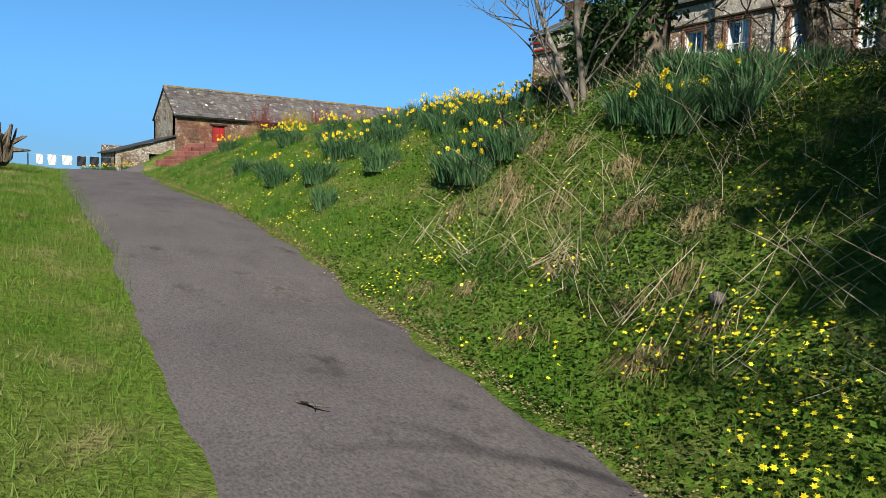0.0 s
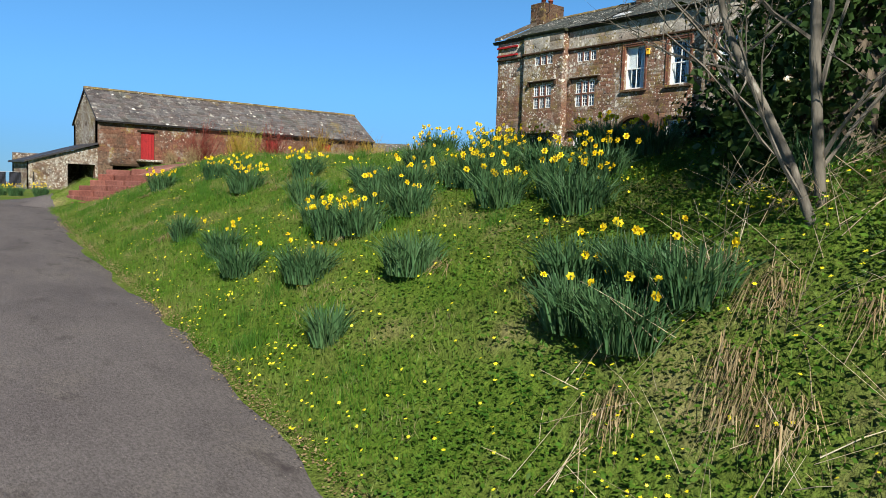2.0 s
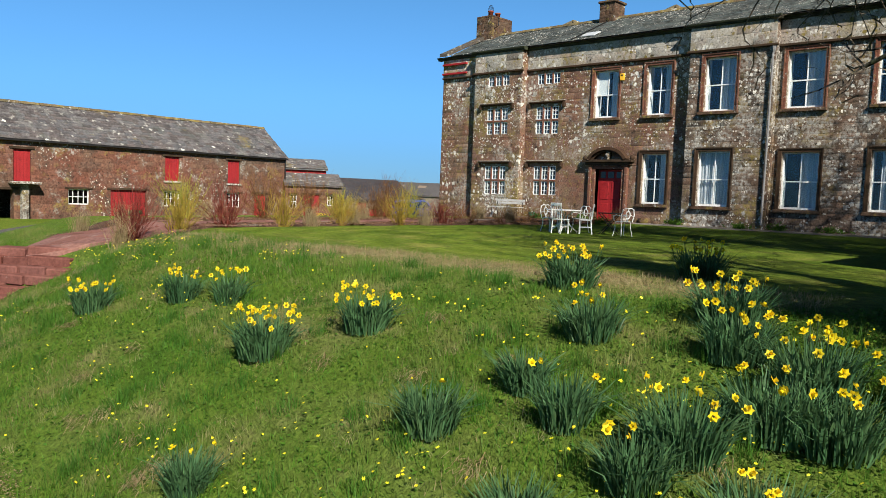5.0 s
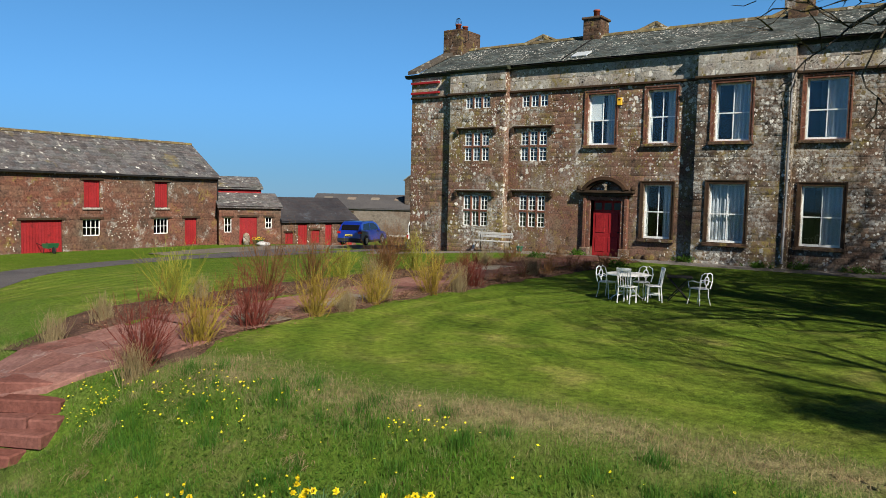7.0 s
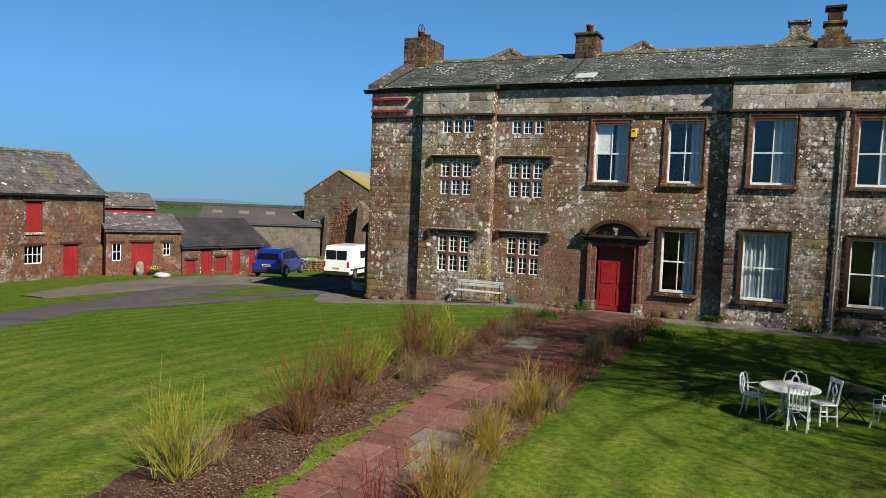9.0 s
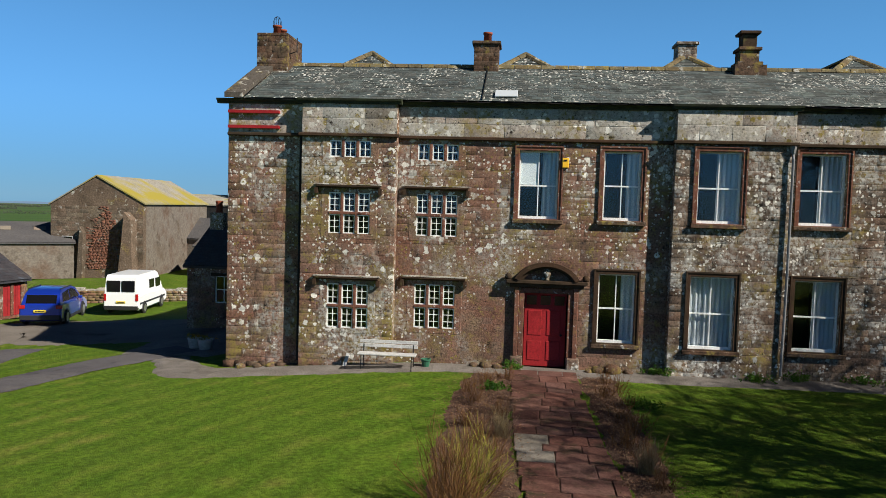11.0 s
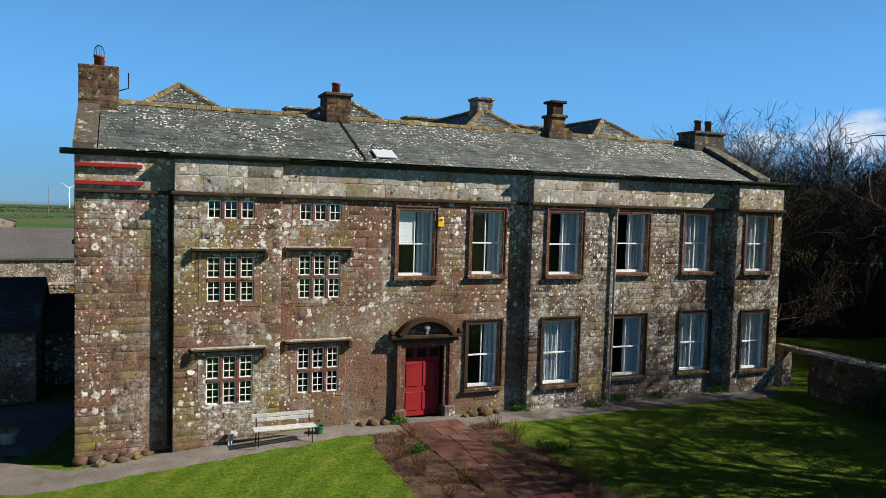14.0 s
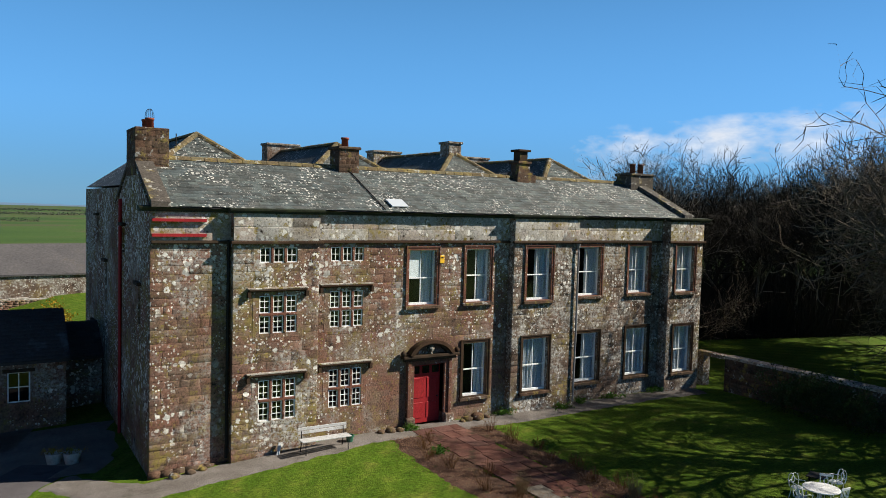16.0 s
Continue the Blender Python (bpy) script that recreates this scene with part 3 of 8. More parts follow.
def mesh_vf(name, verts, faces, material):
    """A mesh from an (n, 3) array and an (m, 4) array of quads."""
    me = bpy.data.meshes.new(name)
    me.vertices.add(len(verts))
    me.vertices.foreach_set("co", np.asarray(verts, np.float32).reshape(-1))
    m, k = faces.shape
    me.loops.add(m * k)
    me.loops.foreach_set("vertex_index", faces.astype(np.int32).reshape(-1))
    me.polygons.add(m)
    me.polygons.foreach_set("loop_start", np.arange(0, m * k, k, dtype=np.int32))
    me.polygons.foreach_set("loop_total", np.full(m, k, dtype=np.int32))
    me.update(calc_edges=True)
    for mt in material if isinstance(material, (list, tuple)) else [material]:
        me.materials.append(mt)
    return me


# one stone: a block with chamfered front edges; x, z in 0..1, front at y = -1
ST_V = np.array([(0, 0, 0), (1, 0, 0), (1, 0, 1), (0, 0, 1), (0, -.55, 0), (1, -.55, 0), (1, -.55, 1), (0, -.55, 1),
                 (.015, -1, .03), (.985, -1, .03), (.985, -1, .97), (.015, -1, .97)], float)
ST_F = np.array([(0, 1, 5, 4), (1, 2, 6, 5), (2, 3, 7, 6), (3, 0, 4, 7), (4, 5, 9, 8), (5, 6, 10, 9), (6, 7, 11, 10), (7, 4, 8, 11), (8, 9, 10, 11)])


def stone_meshes(name, material, count=6, seed=3):
    """A few alike stones with uneven corners, to be shared by pieces."""
    rng = random.Random(seed)
    out = []
    for i in range(count):
        v = ST_V.copy()
        for k in range(8, 12):
            v[k] += (rng.uniform(-.01, .02), rng.uniform(-.08, .08), rng.uniform(-.02, .03))
        out.append(mesh_vf(name, v, ST_F, material))
    return out


def courses(x0, x1, z0, z1, openings, rng, h=(0.17, 0.32), w=(0.28, 0.75), gap=0.006):
    """Coursed rubble: rectangles (x, z, width, height) that leave the openings free."""
    marks = sorted({z0, z1, *[v for o in openings for v in o[2:4] if z0 < v < z1 and o[1] > x0 and o[0] < x1]})
    out = []
    for a, b in zip(marks, marks[1:]):
        k = max(1, round((b - a) / rng.uniform(*h)))
        cuts = [a + (b - a) * (i + (rng.uniform(-.18, .18) if 0 < i < k else 0)) / k for i in range(k + 1)]
        for c0, c1 in zip(cuts, cuts[1:]):
            mid = (c0 + c1) / 2
            free, x = [], x0
            for o in sorted(o for o in openings if o[2] < mid < o[3] and o[1] > x0 and o[0] < x1):
                if o[0] > x + .05:
                    free.append((x, o[0]))
                x = max(x, o[1])
            if x1 > x + .05:
                free.append((x, x1))
            for f0, f1 in free:
                x = f0
                while x < f1 - 1e-3:
                    ww = rng.uniform(*w)
                    if f1 - x - ww < w[0] * 0.8:
                        ww = f1 - x if f1 - x < w[1] * 1.2 else (f1 - x) / 2
                    out.append((x + gap / 2, c0 + gap / 2, ww - gap, c1 - c0 - gap))
                    x += ww
    return out


def stones_joined(name, rects, y, material, parent, depth=(0.001, 0.006), seed=1, m=None, label=""):
    """All the rectangles as blocks proud of the plane y, in one mesh."""
    rng = np.random.default_rng(seed)
    r = np.array(rects)
    n = len(r)
    v = np.repeat(ST_V[None], n, 0)
    v[:, 8:, :] += rng.uniform(-1, 1, (n, 4, 3)) * (.012, .08, .025)
    d = rng.uniform(*depth, n)
    v = v * np.stack([r[:, 2], d, r[:, 3]], 1)[:, None] + np.stack([r[:, 0], np.full(n, y), r[:, 1]], 1)[:, None]
    f = (ST_F[None] + 12 * np.arange(n)[:, None, None]).reshape(-1, 4)
    ob = part(name, mesh_vf(name, v.reshape(-1, 3), f, material), None, parent, label, m)
    return tagged(ob, kind="stuff")


def slates(name, material, parent, x0, x1, low, high, seed=1, row=0.23, width=(0.24, 0.42), pieces=None, m=None, axis="x", label=""):
    """Slates from the eave line low (y, z) to the ridge line high (y, z), running along x: thin overlapping boards.
    pieces: (x from, x to) in which each slate is an object of its own."""
    rng = random.Random(seed)
    a, b = Vector((0, *low)), Vector((0, *high))
    up = (b - a)
    n = max(1, int(up.length / row))
    u = up.normalized()
    nor = Vector((1, 0, 0)).cross(u)
    if nor.z < 0:
        nor = -nor
    V, F, singles = [], [], []
    for i in range(n):
        x = x0 - rng.uniform(0, .2)
        s0, s1 = i * up.length / n - 0.02, min((i + 1) * up.length / n + 0.1, up.length)
        while x < x1:
            w = rng.uniform(*width)
            xa, xb = max(x, x0) + .004, min(x + w, x1) - .004
            if xb - xa > .05:
                lift = rng.uniform(0.016, 0.03)
                jag = rng.uniform(-.02, .02)
                p = []
                for s, e in ((s0 + jag, lift), (s1, 0.006)):
                    for xx in (xa, xb):
                        q = a + u * s + nor * e
                        p.append((xx, q.y, q.z))
                for s, e in ((s0 + jag, lift - .014), ):
                    for xx in (xa, xb):
                        q = a + u * s + nor * e
                        p.append((xx, q.y, q.z))
                quads = [(0, 1, 3, 2), (4, 5, 1, 0)]
                if pieces and pieces[0] < xa < pieces[1]:
                    singles.append((np.array(p), quads))
                else:
                    k = len(V)
                    V.extend(p)
                    F.extend([tuple(k + c for c in q) for q in quads])
            x += w
    ob = None
    if V:
        ob = tagged(part(name, mesh_vf(name, np.array(V), np.array(F), material), None, parent, label, m), kind="stuff")
    for p, quads in singles:
        o = p.mean(0)
        part("slate", mesh_vf("slate", p - o, np.array(quads), material), None, parent, "", Matrix.Translation(o))
    return ob


def ridge_tiles(parent, material, p, q, r=0.13, each=0.45):
    """A row of half-round ridge stones from p to q in one mesh."""
    p, q = Vector(p), Vector(q)
    d = q - p
    n = max(1, int(d.length / each))
    bm = bmesh.new()
    u = d.normalized()
    s = u.cross(Vector((0, 0, 1))).normalized()
    w = s.cross(u)
    for i in range(n):
        a, b = p + d * (i / n) + u * .01, p + d * ((i + 1) / n) - u * .01
        rr = r * random.uniform(.92, 1.08)
        prof = [(-1.1, -.5), (-.75, .25), (0, .6), (.75, .25), (1.1, -.5)]
        va = [bm.verts.new(a + s * (x * rr) + w * (z * rr)) for x, z in prof]
        vb = [bm.verts.new(b + s * (x * rr) + w * (z * rr)) for x, z in prof]
        bm.faces.new(va)
        bm.faces.new(vb[::-1])
        for k in range(4):
            bm.faces.new((va[k], vb[k], vb[k + 1], va[k + 1]))
    bmesh.ops.recalc_face_normals(bm, faces=bm.faces[:])
    return tagged(part("ridge_tiles", bm, material, parent), kind="stuff")

# ---- the lie of the land ----
def lerp(x, xs, ys):
    return np.interp(x, xs, ys)


def sstep(a, b, x):
    t = np.clip((x - a) / (b - a), 0, 1)
    return t * t * (3 - 2 * t)


def road_right(x):
    return lerp(x, [-12, -7, 3, 8.4, 13.3, 17.6, 20.6, 23, 35], [-23.8, -24.9, -26.3, -26.85, -27.4, -27.75, -28.25, -28.65, -31.0])


def road_height(x):
    return lerp(x, [-60, -30, -10, -0.4, 13.2, 17.5, 19.5, 27, 45], [-1.5, -1.5, -1.45, -1.42, -2.07, -2.48, -2.75, -3.2, -4.2])


def lawn_height(x):
    return lerp(x, [-60, -40, -25, -10.7, -5, 30, 60], [-2.0, -1.6, -1.2, -0.33, 0.08, 0.12, 0.3])


def height(x, y):
    """Ground height; arrays or numbers."""
    x, y = np.asarray(x, float), np.asarray(y, float)
    yr, zr, zl = road_right(x), road_height(x), lawn_height(x)
    top = lerp(x, [-10, 0, 4, 10, 20, 30], [-20.5, -22.3, -21.8, -21.2, -21.0, -21.0])
    s = np.clip((y - yr) / (top - yr), 0, 1)
    f = lerp(s, [0, .06, .21, .3, .45, .55, .83, 1.0], [0, .06, .30, .43, .62, .71, .95, 1.0])
    f2 = lerp(s, [0, .06, .17, .21, .26, .3, .35, .42, .55, .83, 1], [0, .05, .18, .29, .40, .48, .565, .67, .79, .965, 1])
    f = f + (f2 - f) * sstep(14.5, 20.0, x)
    bank = zr + (zl - zr) * f
    south = zr + 0.05 - 0.02 * np.clip(yr - 2.6 - y, 0, 60) + 0.10 * sstep(0.0, 1.2, yr - 2.6 - y)
    z = np.where(y > yr, bank, np.where(y < yr - 2.6, south, zr))
    west = zl + (-1.45 - zl) * sstep(-14, -26, y) - 0.85 * sstep(8, 20, y) * sstep(-9, -15, x)
    z = z + (west - z) * sstep(-3.5, -13, x) 
    # the roots of the old tree lift the bank; the flight of steps is cut into it
    z = z + .33 * np.exp(-((x - 20.0) ** 2 + (y + 24.95) ** 2) / 1.1)
    z = z - .27 * sstep(-20.6, -22.3, y) * sstep(-24.6, -23.7, y) * sstep(-9, -4.0, x) * sstep(3.6, 1.5, x)
    z = z - .25 * sstep(-22.6, -23.8, y) * sstep(-25.9, -24.9, y) * sstep(-.7, -1.6, x) * sstep(-7, -4, x)
    z = z - .15 * np.exp(-((x - 3.9) ** 2 / 4.0 + (y + 24.3) ** 2 / .8)) - .24 * np.exp(-((x - 2.5) ** 2 / 1.2 + (y + 24.9) ** 2 / .7))
    f = np.clip((-23.32 - y + (x - 1.4) * .5) / 1.83, -.2, 1.2)
    cut = sstep(2.1, 1.75, x - .38 * np.sin(np.clip(f, 0, 1) * 3.1)) * sstep(-1.6, -1.1, x) * sstep(-.12, .0, f) * sstep(1.15, 1.0, f)
    z = z + (np.maximum(-.58 - 1.045 * f, -1.60) - z) * cut
    r = np.hypot(x, y)
    z = z + (-2.2 - z) * sstep(45, 90, r)
    return z - 0.009 * np.clip(r - 90, 0, None)


def grid_axis(*bands):
    out = []
    for a, b, step in bands:
        out.extend(np.arange(a, b - 1e-6, step))
    return np.array(out + [bands[-1][1]])


gx = grid_axis((-4000, -400, 400), (-400, -100, 30), (-100, -40, 4), (-40, -14, 0.8), (-14, 30, 0.28), (30, 60, 1.5), (60, 100, 5), (100, 400, 30), (400, 4000, 400))
gy = grid_axis((-4000, -400, 400), (-400, -80, 32), (-80, -38, 3), (-38, -18, 0.28), (-18, 2, 0.5), (2, 30, 1.0), (30, 100, 4), (100, 400, 30), (400, 4000, 400))
GX, GY = np.meshgrid(gx, gy)
GZ = height(GX, GY)
rough_bank = sstep(-19.5, -22.5, GY) * sstep(-6, -1, GX) * (GY > road_right(GX) + .2) * (GX < 40)
bump = np.array([noise.noise(Vector((a * .9, b * .9, 0))) * .6 + noise.noise(Vector((a * 2.3, b * 2.3, 4))) * .4 for a, b in zip(GX.ravel(), GY.ravel())]).reshape(GX.shape)
GZ = GZ + bump * (0.07 * rough_bank + 0.015 * (np.hypot(GX, GY) < 60))
ny, nx = GX.shape
idx = np.arange(nx * ny).reshape(ny, nx)
quads = np.stack([idx[:-1, :-1], idx[:-1, 1:], idx[1:, 1:], idx[1:, :-1]], -1).reshape(-1, 4)
ground_mesh = mesh_vf("ground", np.stack([GX, GY, GZ], -1).reshape(-1, 3), quads, M_GROUND)
ground_mesh.polygons.foreach_set("use_smooth", np.ones(len(quads), bool))
mown = sstep(-22.0, -20.3, GY) * sstep(40, 25, GX) * sstep(-45, -30, GX)
far = sstep(60, 110, np.hypot(GX, GY))
dry = sstep(-10.0, -17.5, GY) * np.clip(.8 + .8 * bump, 0, 1) * mown
# a worn, straw-coloured line where the mowing stops
worn_line = lambda x: lerp(x, [1.5, 3, 4.5, 6, 7, 8, 11, 15], [-22.1, -22.1, -22.3, -22.25, -21.85, -21.6, -21.4, -21.3])
worn = np.exp(-((GY - worn_line(GX)) / .42) ** 2) * sstep(1.2, 2.6, GX) * sstep(16, 11, GX) * np.clip(.85 + .9 * bump, 0, 1)
for key, arr in (("mown", mown), ("far", far), ("dry", dry), ("worn", worn)):
    ground_mesh.attributes.new(key, "FLOAT", "POINT").data.foreach_set("value", arr.ravel().astype(np.float32))
tagged(new("ground", ground_mesh), "grassy ground with a mown striped lawn and a rough bank", "ground", kind="structure")


def ribbon(name, centre, widths, material, lift, label, category, step=0.2, across=6, edge=0.10, seed=1, kind="structure"):
    """A strip laid on the ground along a smooth centre line, with uneven edges."""
    rng = random.Random(seed)
    c = [Vector(p) for p in centre]
    pts, ws = [], []
    for i in range(len(c) - 1):
        p0, p1, p2, p3 = c[max(i - 1, 0)], c[i], c[i + 1], c[min(i + 2, len(c) - 1)]
        n = max(2, int((p2 - p1).length / step))
        for k in range(n):
            t = k / n
            pts.append(0.5 * (2 * p1 + (p2 - p0) * t + (2 * p0 - 5 * p1 + 4 * p2 - p3) * t * t + (3 * p1 - p0 - 3 * p2 + p3) * t ** 3))
            ws.append(widths[i] + (widths[i + 1] - widths[i]) * t)
    V = []
    for i, p in enumerate(pts):
        d = (pts[min(i + 1, len(pts) - 1)] - pts[max(i - 1, 0)]).normalized()
        s = Vector((-d.y, d.x))
        for k in range(across + 1):
            e = (k / across - .5) * ws[i]
            if k in (0, across):
                e += edge * (1.6 * noise.noise(Vector((p.x * .9, p.y * .9, k + seed))) + 1.2 * noise.noise(Vector((p.x * 3.1, p.y * 3.1, k + seed))))
            q = p + s * e
            V.append((q.x, q.y, float(height(q.x, q.y)) + lift + (0.02 if 0 < k < across else -0.03)))
    n, w = len(pts), across + 1
    ii = np.arange(n * w).reshape(n, w)
    F = np.stack([ii[:-1, :-1], ii[1:, :-1], ii[1:, 1:], ii[:-1, 1:]], -1).reshape(-1, 4)[:, ::-1]
    ob = new(name, mesh_vf(name, np.array(V), F, material))
    ob.data.polygons.foreach_set("use_smooth", np.ones(len(F), bool))
    return tagged(ob, label, category, kind=kind)


ribbon("road", [(60, -40), (45, -35.5), (35, -32.4), (26, -30.2), (23, -29.58), (21, -29.28), (17.7, -28.82), (13.4, -28.45), (8.4, -28.0), (3, -27.3), (-2, -26.4), (-8, -23.6), (-13.5, -19), (-17.5, -13.5), (-19.6, -8), (-20.3, -3), (-21.5, 3)],
       [2.5, 2.5, 2.2, 1.85, 1.85, 1.95, 2.1, 2.2, 2.2, 2.3, 2.5, 2.8, 3.0, 3.0, 3.0, 3.4, 5.0], M_TARMAC, 0.035, "worn grey-purple tarmac farm drive with crumbling edges", "road", edge=0.045)
ribbon("yard", [(-25.5, -4), (-25.5, 2), (-23.5, 8), (-18.5, 8.5), (-13.5, 7)], [1.5, 6.0, 8.0, 9.0, 5.0], M_YARD, 0.03, "dusty pale gravel farmyard", "yard", seed=4, across=8, edge=.25)
ribbon("side_drive", [(-19.5, -7.0), (-17.2, -4.0), (-15.3, 0.3), (-13.3, 3.0)], [1.6, 1.9, 1.9, 2.2], M_TARMAC, 0.045, "dark tarmac spur of the drive beside the lawn", "road", seed=6)
ribbon("gravel_strip", [(-13.2, 1.2), (-11.6, -0.9), (-9.5, -1.0), (-6, -0.85), (-2.5, -0.55), (3, -0.75), (8, -0.6), (13.2, -0.9)], [1.3, 1.6, 1.5, 1.4, 1.3, 1.4, 1.3, 1.2], M_GRAVEL, 0.02,
       "strip of pale gravel along the foot of the house wall", "gravel", seed=8, edge=.14)
ribbon("court", [(-13.6, 1.6), (-13.3, 4.0), (-13.1, 7.2)], [3.6, 4.4, 4.4], M_GRAVEL, 0.03, "gravelled court in the shade beside the house", "yard", seed=12, edge=.2)
ribbon("flower_bed", [(-2.4, -1.3), (-2.5, -5), (-2.4, -10), (-2.2, -15), (-1.7, -20), (-1.5, -21.6), (-1.35, -22.9)], [1.3, 1.6, 1.7, 1.9, 1.9, 1.3, .4], M_SOIL, 0.02, "bark-mulched planting bed beside the flagged path", "flower bed", seed=9, edge=.16)
ribbon("flower_bed", [(0.60, -1.3), (0.62, -5), (0.72, -10), (0.80, -15), (1.05, -19.6), (1.62, -21.6), (1.95, -22.7)], [1.1, 1.0, .85, .75, .7, .6, .12], M_SOIL, 0.02, "bark-mulched planting bed beside the flagged path", "flower bed", seed=10, edge=.16)

# far hills and a bank of soft cloud, thousands of metres off
A = np.radians(np.arange(0, 361, 1.0))
hz = np.array([-26 + 12 * noise.noise(Vector((math.cos(a) * 5, math.sin(a) * 5, 2))) + 8 * noise.noise(Vector((math.cos(a) * 17, math.sin(a) * 17, 5))) for a in A])
V = np.concatenate([np.stack([3700 * np.cos(A), 3700 * np.sin(A), np.full_like(A, -90)], 1), np.stack([3850 * np.cos(A), 3850 * np.sin(A), hz], 1)])
n = len(A)
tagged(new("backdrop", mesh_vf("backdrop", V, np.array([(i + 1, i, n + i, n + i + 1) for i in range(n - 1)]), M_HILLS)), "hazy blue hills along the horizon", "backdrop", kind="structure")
rows, cols = 9, 40
V, T = [], []
for j in range(rows):
    for i in range(cols):
        a, e = math.radians(22 + 32 * i / (cols - 1)), math.radians(1.4 + 8.6 * j / (rows - 1))
        V.append((4300 * math.cos(a), 4300 * math.sin(a), 4300 * math.tan(e)))
        u, v = i / (cols - 1), j / (rows - 1)
        top = .98 - .34 * u
        T.append(1.2 * min(1, 4 * u, 5 * (1 - u)) * max(0, min(1, 4.5 * (top - v))) * min(1, .45 + 1.1 * v))
ii = np.arange(rows * cols).reshape(rows, cols)
cloud = mesh_vf("cloud_bank", np.array(V), np.stack([ii[:-1, 1:], ii[:-1, :-1], ii[1:, :-1], ii[1:, 1:]], -1).reshape(-1, 4), M_CLOUD)
cloud.attributes.new("thick", "FLOAT", "POINT").data.foreach_set("value", np.array(T, np.float32))
tagged(new("cloud_bank", cloud), "bank of soft white cloud low in the blue sky", "clouds", kind="structure")

# ---- manor house ----
house = thing("manor_house", "long two-storey red sandstone manor house, lichened, with slate roof", "house")
BLOCKS = [(-10.75, -8.33, -0.10, M_STONE), (-8.33, -5.45, -0.42, M_STONE), (-5.45, 2.70, 0.0, M_STONE), (2.70, 6.00, -0.36, M_STONE_GREY), (6.00, 11.30, 0.02, M_STONE_GREY), (11.30, 13.50, -0.48, M_STONE_GREY)]
BASE, STRING, FRIEZE, EAVE = -0.7, 6.88, 6.98, 7.86
MULL = [(-7.54, -6.15, 6.25, 6.80, -0.42, 1, False), (-7.54, -6.15, 3.95, 5.24, -0.42, 2, True), (-7.54, -6.15, 1.08, 2.48, -0.42, 2, True),
        (-4.92, -3.55, 6.23, 6.78, 0.0, 1, False), (-4.92, -3.55, 3.94, 5.26, 0.0, 2, True), (-4.92, -3.55, 1.12, 2.52, 0.0, 2, True)]
SASH = [(-1.90, -0.50, 4.48, 6.74, 0.0, "blind"), (0.60, 1.92, 4.50, 6.77, 0.0, "right"), (3.24, 4.70, 4.50, 6.80, -0.36, "half"), (6.21, 7.73, 4.52, 6.82, 0.02, "half"),
        (9.19, 10.62, 4.54, 6.86, 0.02, "wide"), (11.66, 13.05, 4.56, 6.88, -0.48, "wide"),
        (0.57, 1.89, 0.82, 3.13, 0.0, "right"), (3.16, 4.66, 0.82, 3.18, -0.36, "full"), (6.21, 7.74, 0.82, 3.14, 0.02, "half"), (9.18, 10.70, 0.84, 3.18, 0.02, "wide"), (11.66, 13.05, 0.86, 3.20, -0.48, "wide")]
DOOR = (-1.50, -0.20, 0.10, 2.36)
holes = [m[:4] for m in MULL] + [(s[0] + .12, s[1] - .12, s[2] + .1, s[3] - .12) for s in SASH] + [DOOR]
solid = [m[:4] for m in MULL] + [s[:4] for s in SASH] + [(-1.86, 0.12, BASE, 2.60)]
rng = random.Random(11)
stone_kinds = stone_meshes("stone", M_STONE)
for bx0, bx1, by, mat_ in BLOCKS:
    bm = bmesh.new()
    wall_cells(bm, bx0, bx1, BASE, EAVE + .1, by, by + 0.55, [h for h in holes if h[0] > bx0 and h[1] < bx1])
    w = part("wall", bm, mat_, house, "thick lime-mortared sandstone front wall")
    rects = courses(bx0, bx1, BASE, STRING, [h for h in solid if h[0] > bx0 - .1 and h[1] < bx1 + .1], rng, h=(.19, .30), w=(.26, .85), gap=.008)
    if bx0 == -5.45:
        near = [r for r in rects if r[0] < -1.2 and r[1] < 3.4][:300]
        keep = set(near)
        for r in near:
            o = part("stone", rng.choice(stone_kinds), None, w, m=Matrix.LocRotScale((r[0], by, r[1]), None, (r[2], rng.uniform(.001, .007), r[3])))
        rects = [r for r in rects if r not in keep]
    stones_joined("stonework", rects, by, mat_, w, depth=(.001, .007), seed=int(bx0 * 10) % 97)
    stones_joined("frieze_masonry", courses(bx0, bx1, FRIEZE, EAVE, [], rng, h=(.36, .48), w=(.45, 1.1)), by - .03, M_STONE_PALE, w, depth=(.002, .007), seed=int(bx0 * 7) % 91)
    part("frieze", boxes((bx0, bx1, by - .03, by + .02, FRIEZE, EAVE)), M_STONE_PALE, house)
    part("string_course", boxes((bx0 - (.1 if by < -.3 else 0), bx1 + (.1 if by < -.3 else 0), by - .12, by - .002, STRING, FRIEZE), bevel=.02), M_DARK_DRESSED, house)
    bm = bmesh.new()
    ov = .3 if by < -.3 else 0.0
    prism(bm, [(by + .1, EAVE), (by - .10, EAVE), (by - .11, EAVE + .05), (by - .16, EAVE + .08), (by - .18, EAVE + .14), (by + .3, EAVE + .18)], "x", bx0 - (.34 if bx0 < -10 else .14 * (ov > 0)), bx1 + (.34 if bx1 > 13 else .14 * (ov > 0)))
    part("cornice", bm, M_GUTTER, house, "dark mossy moulded cornice and gutter")
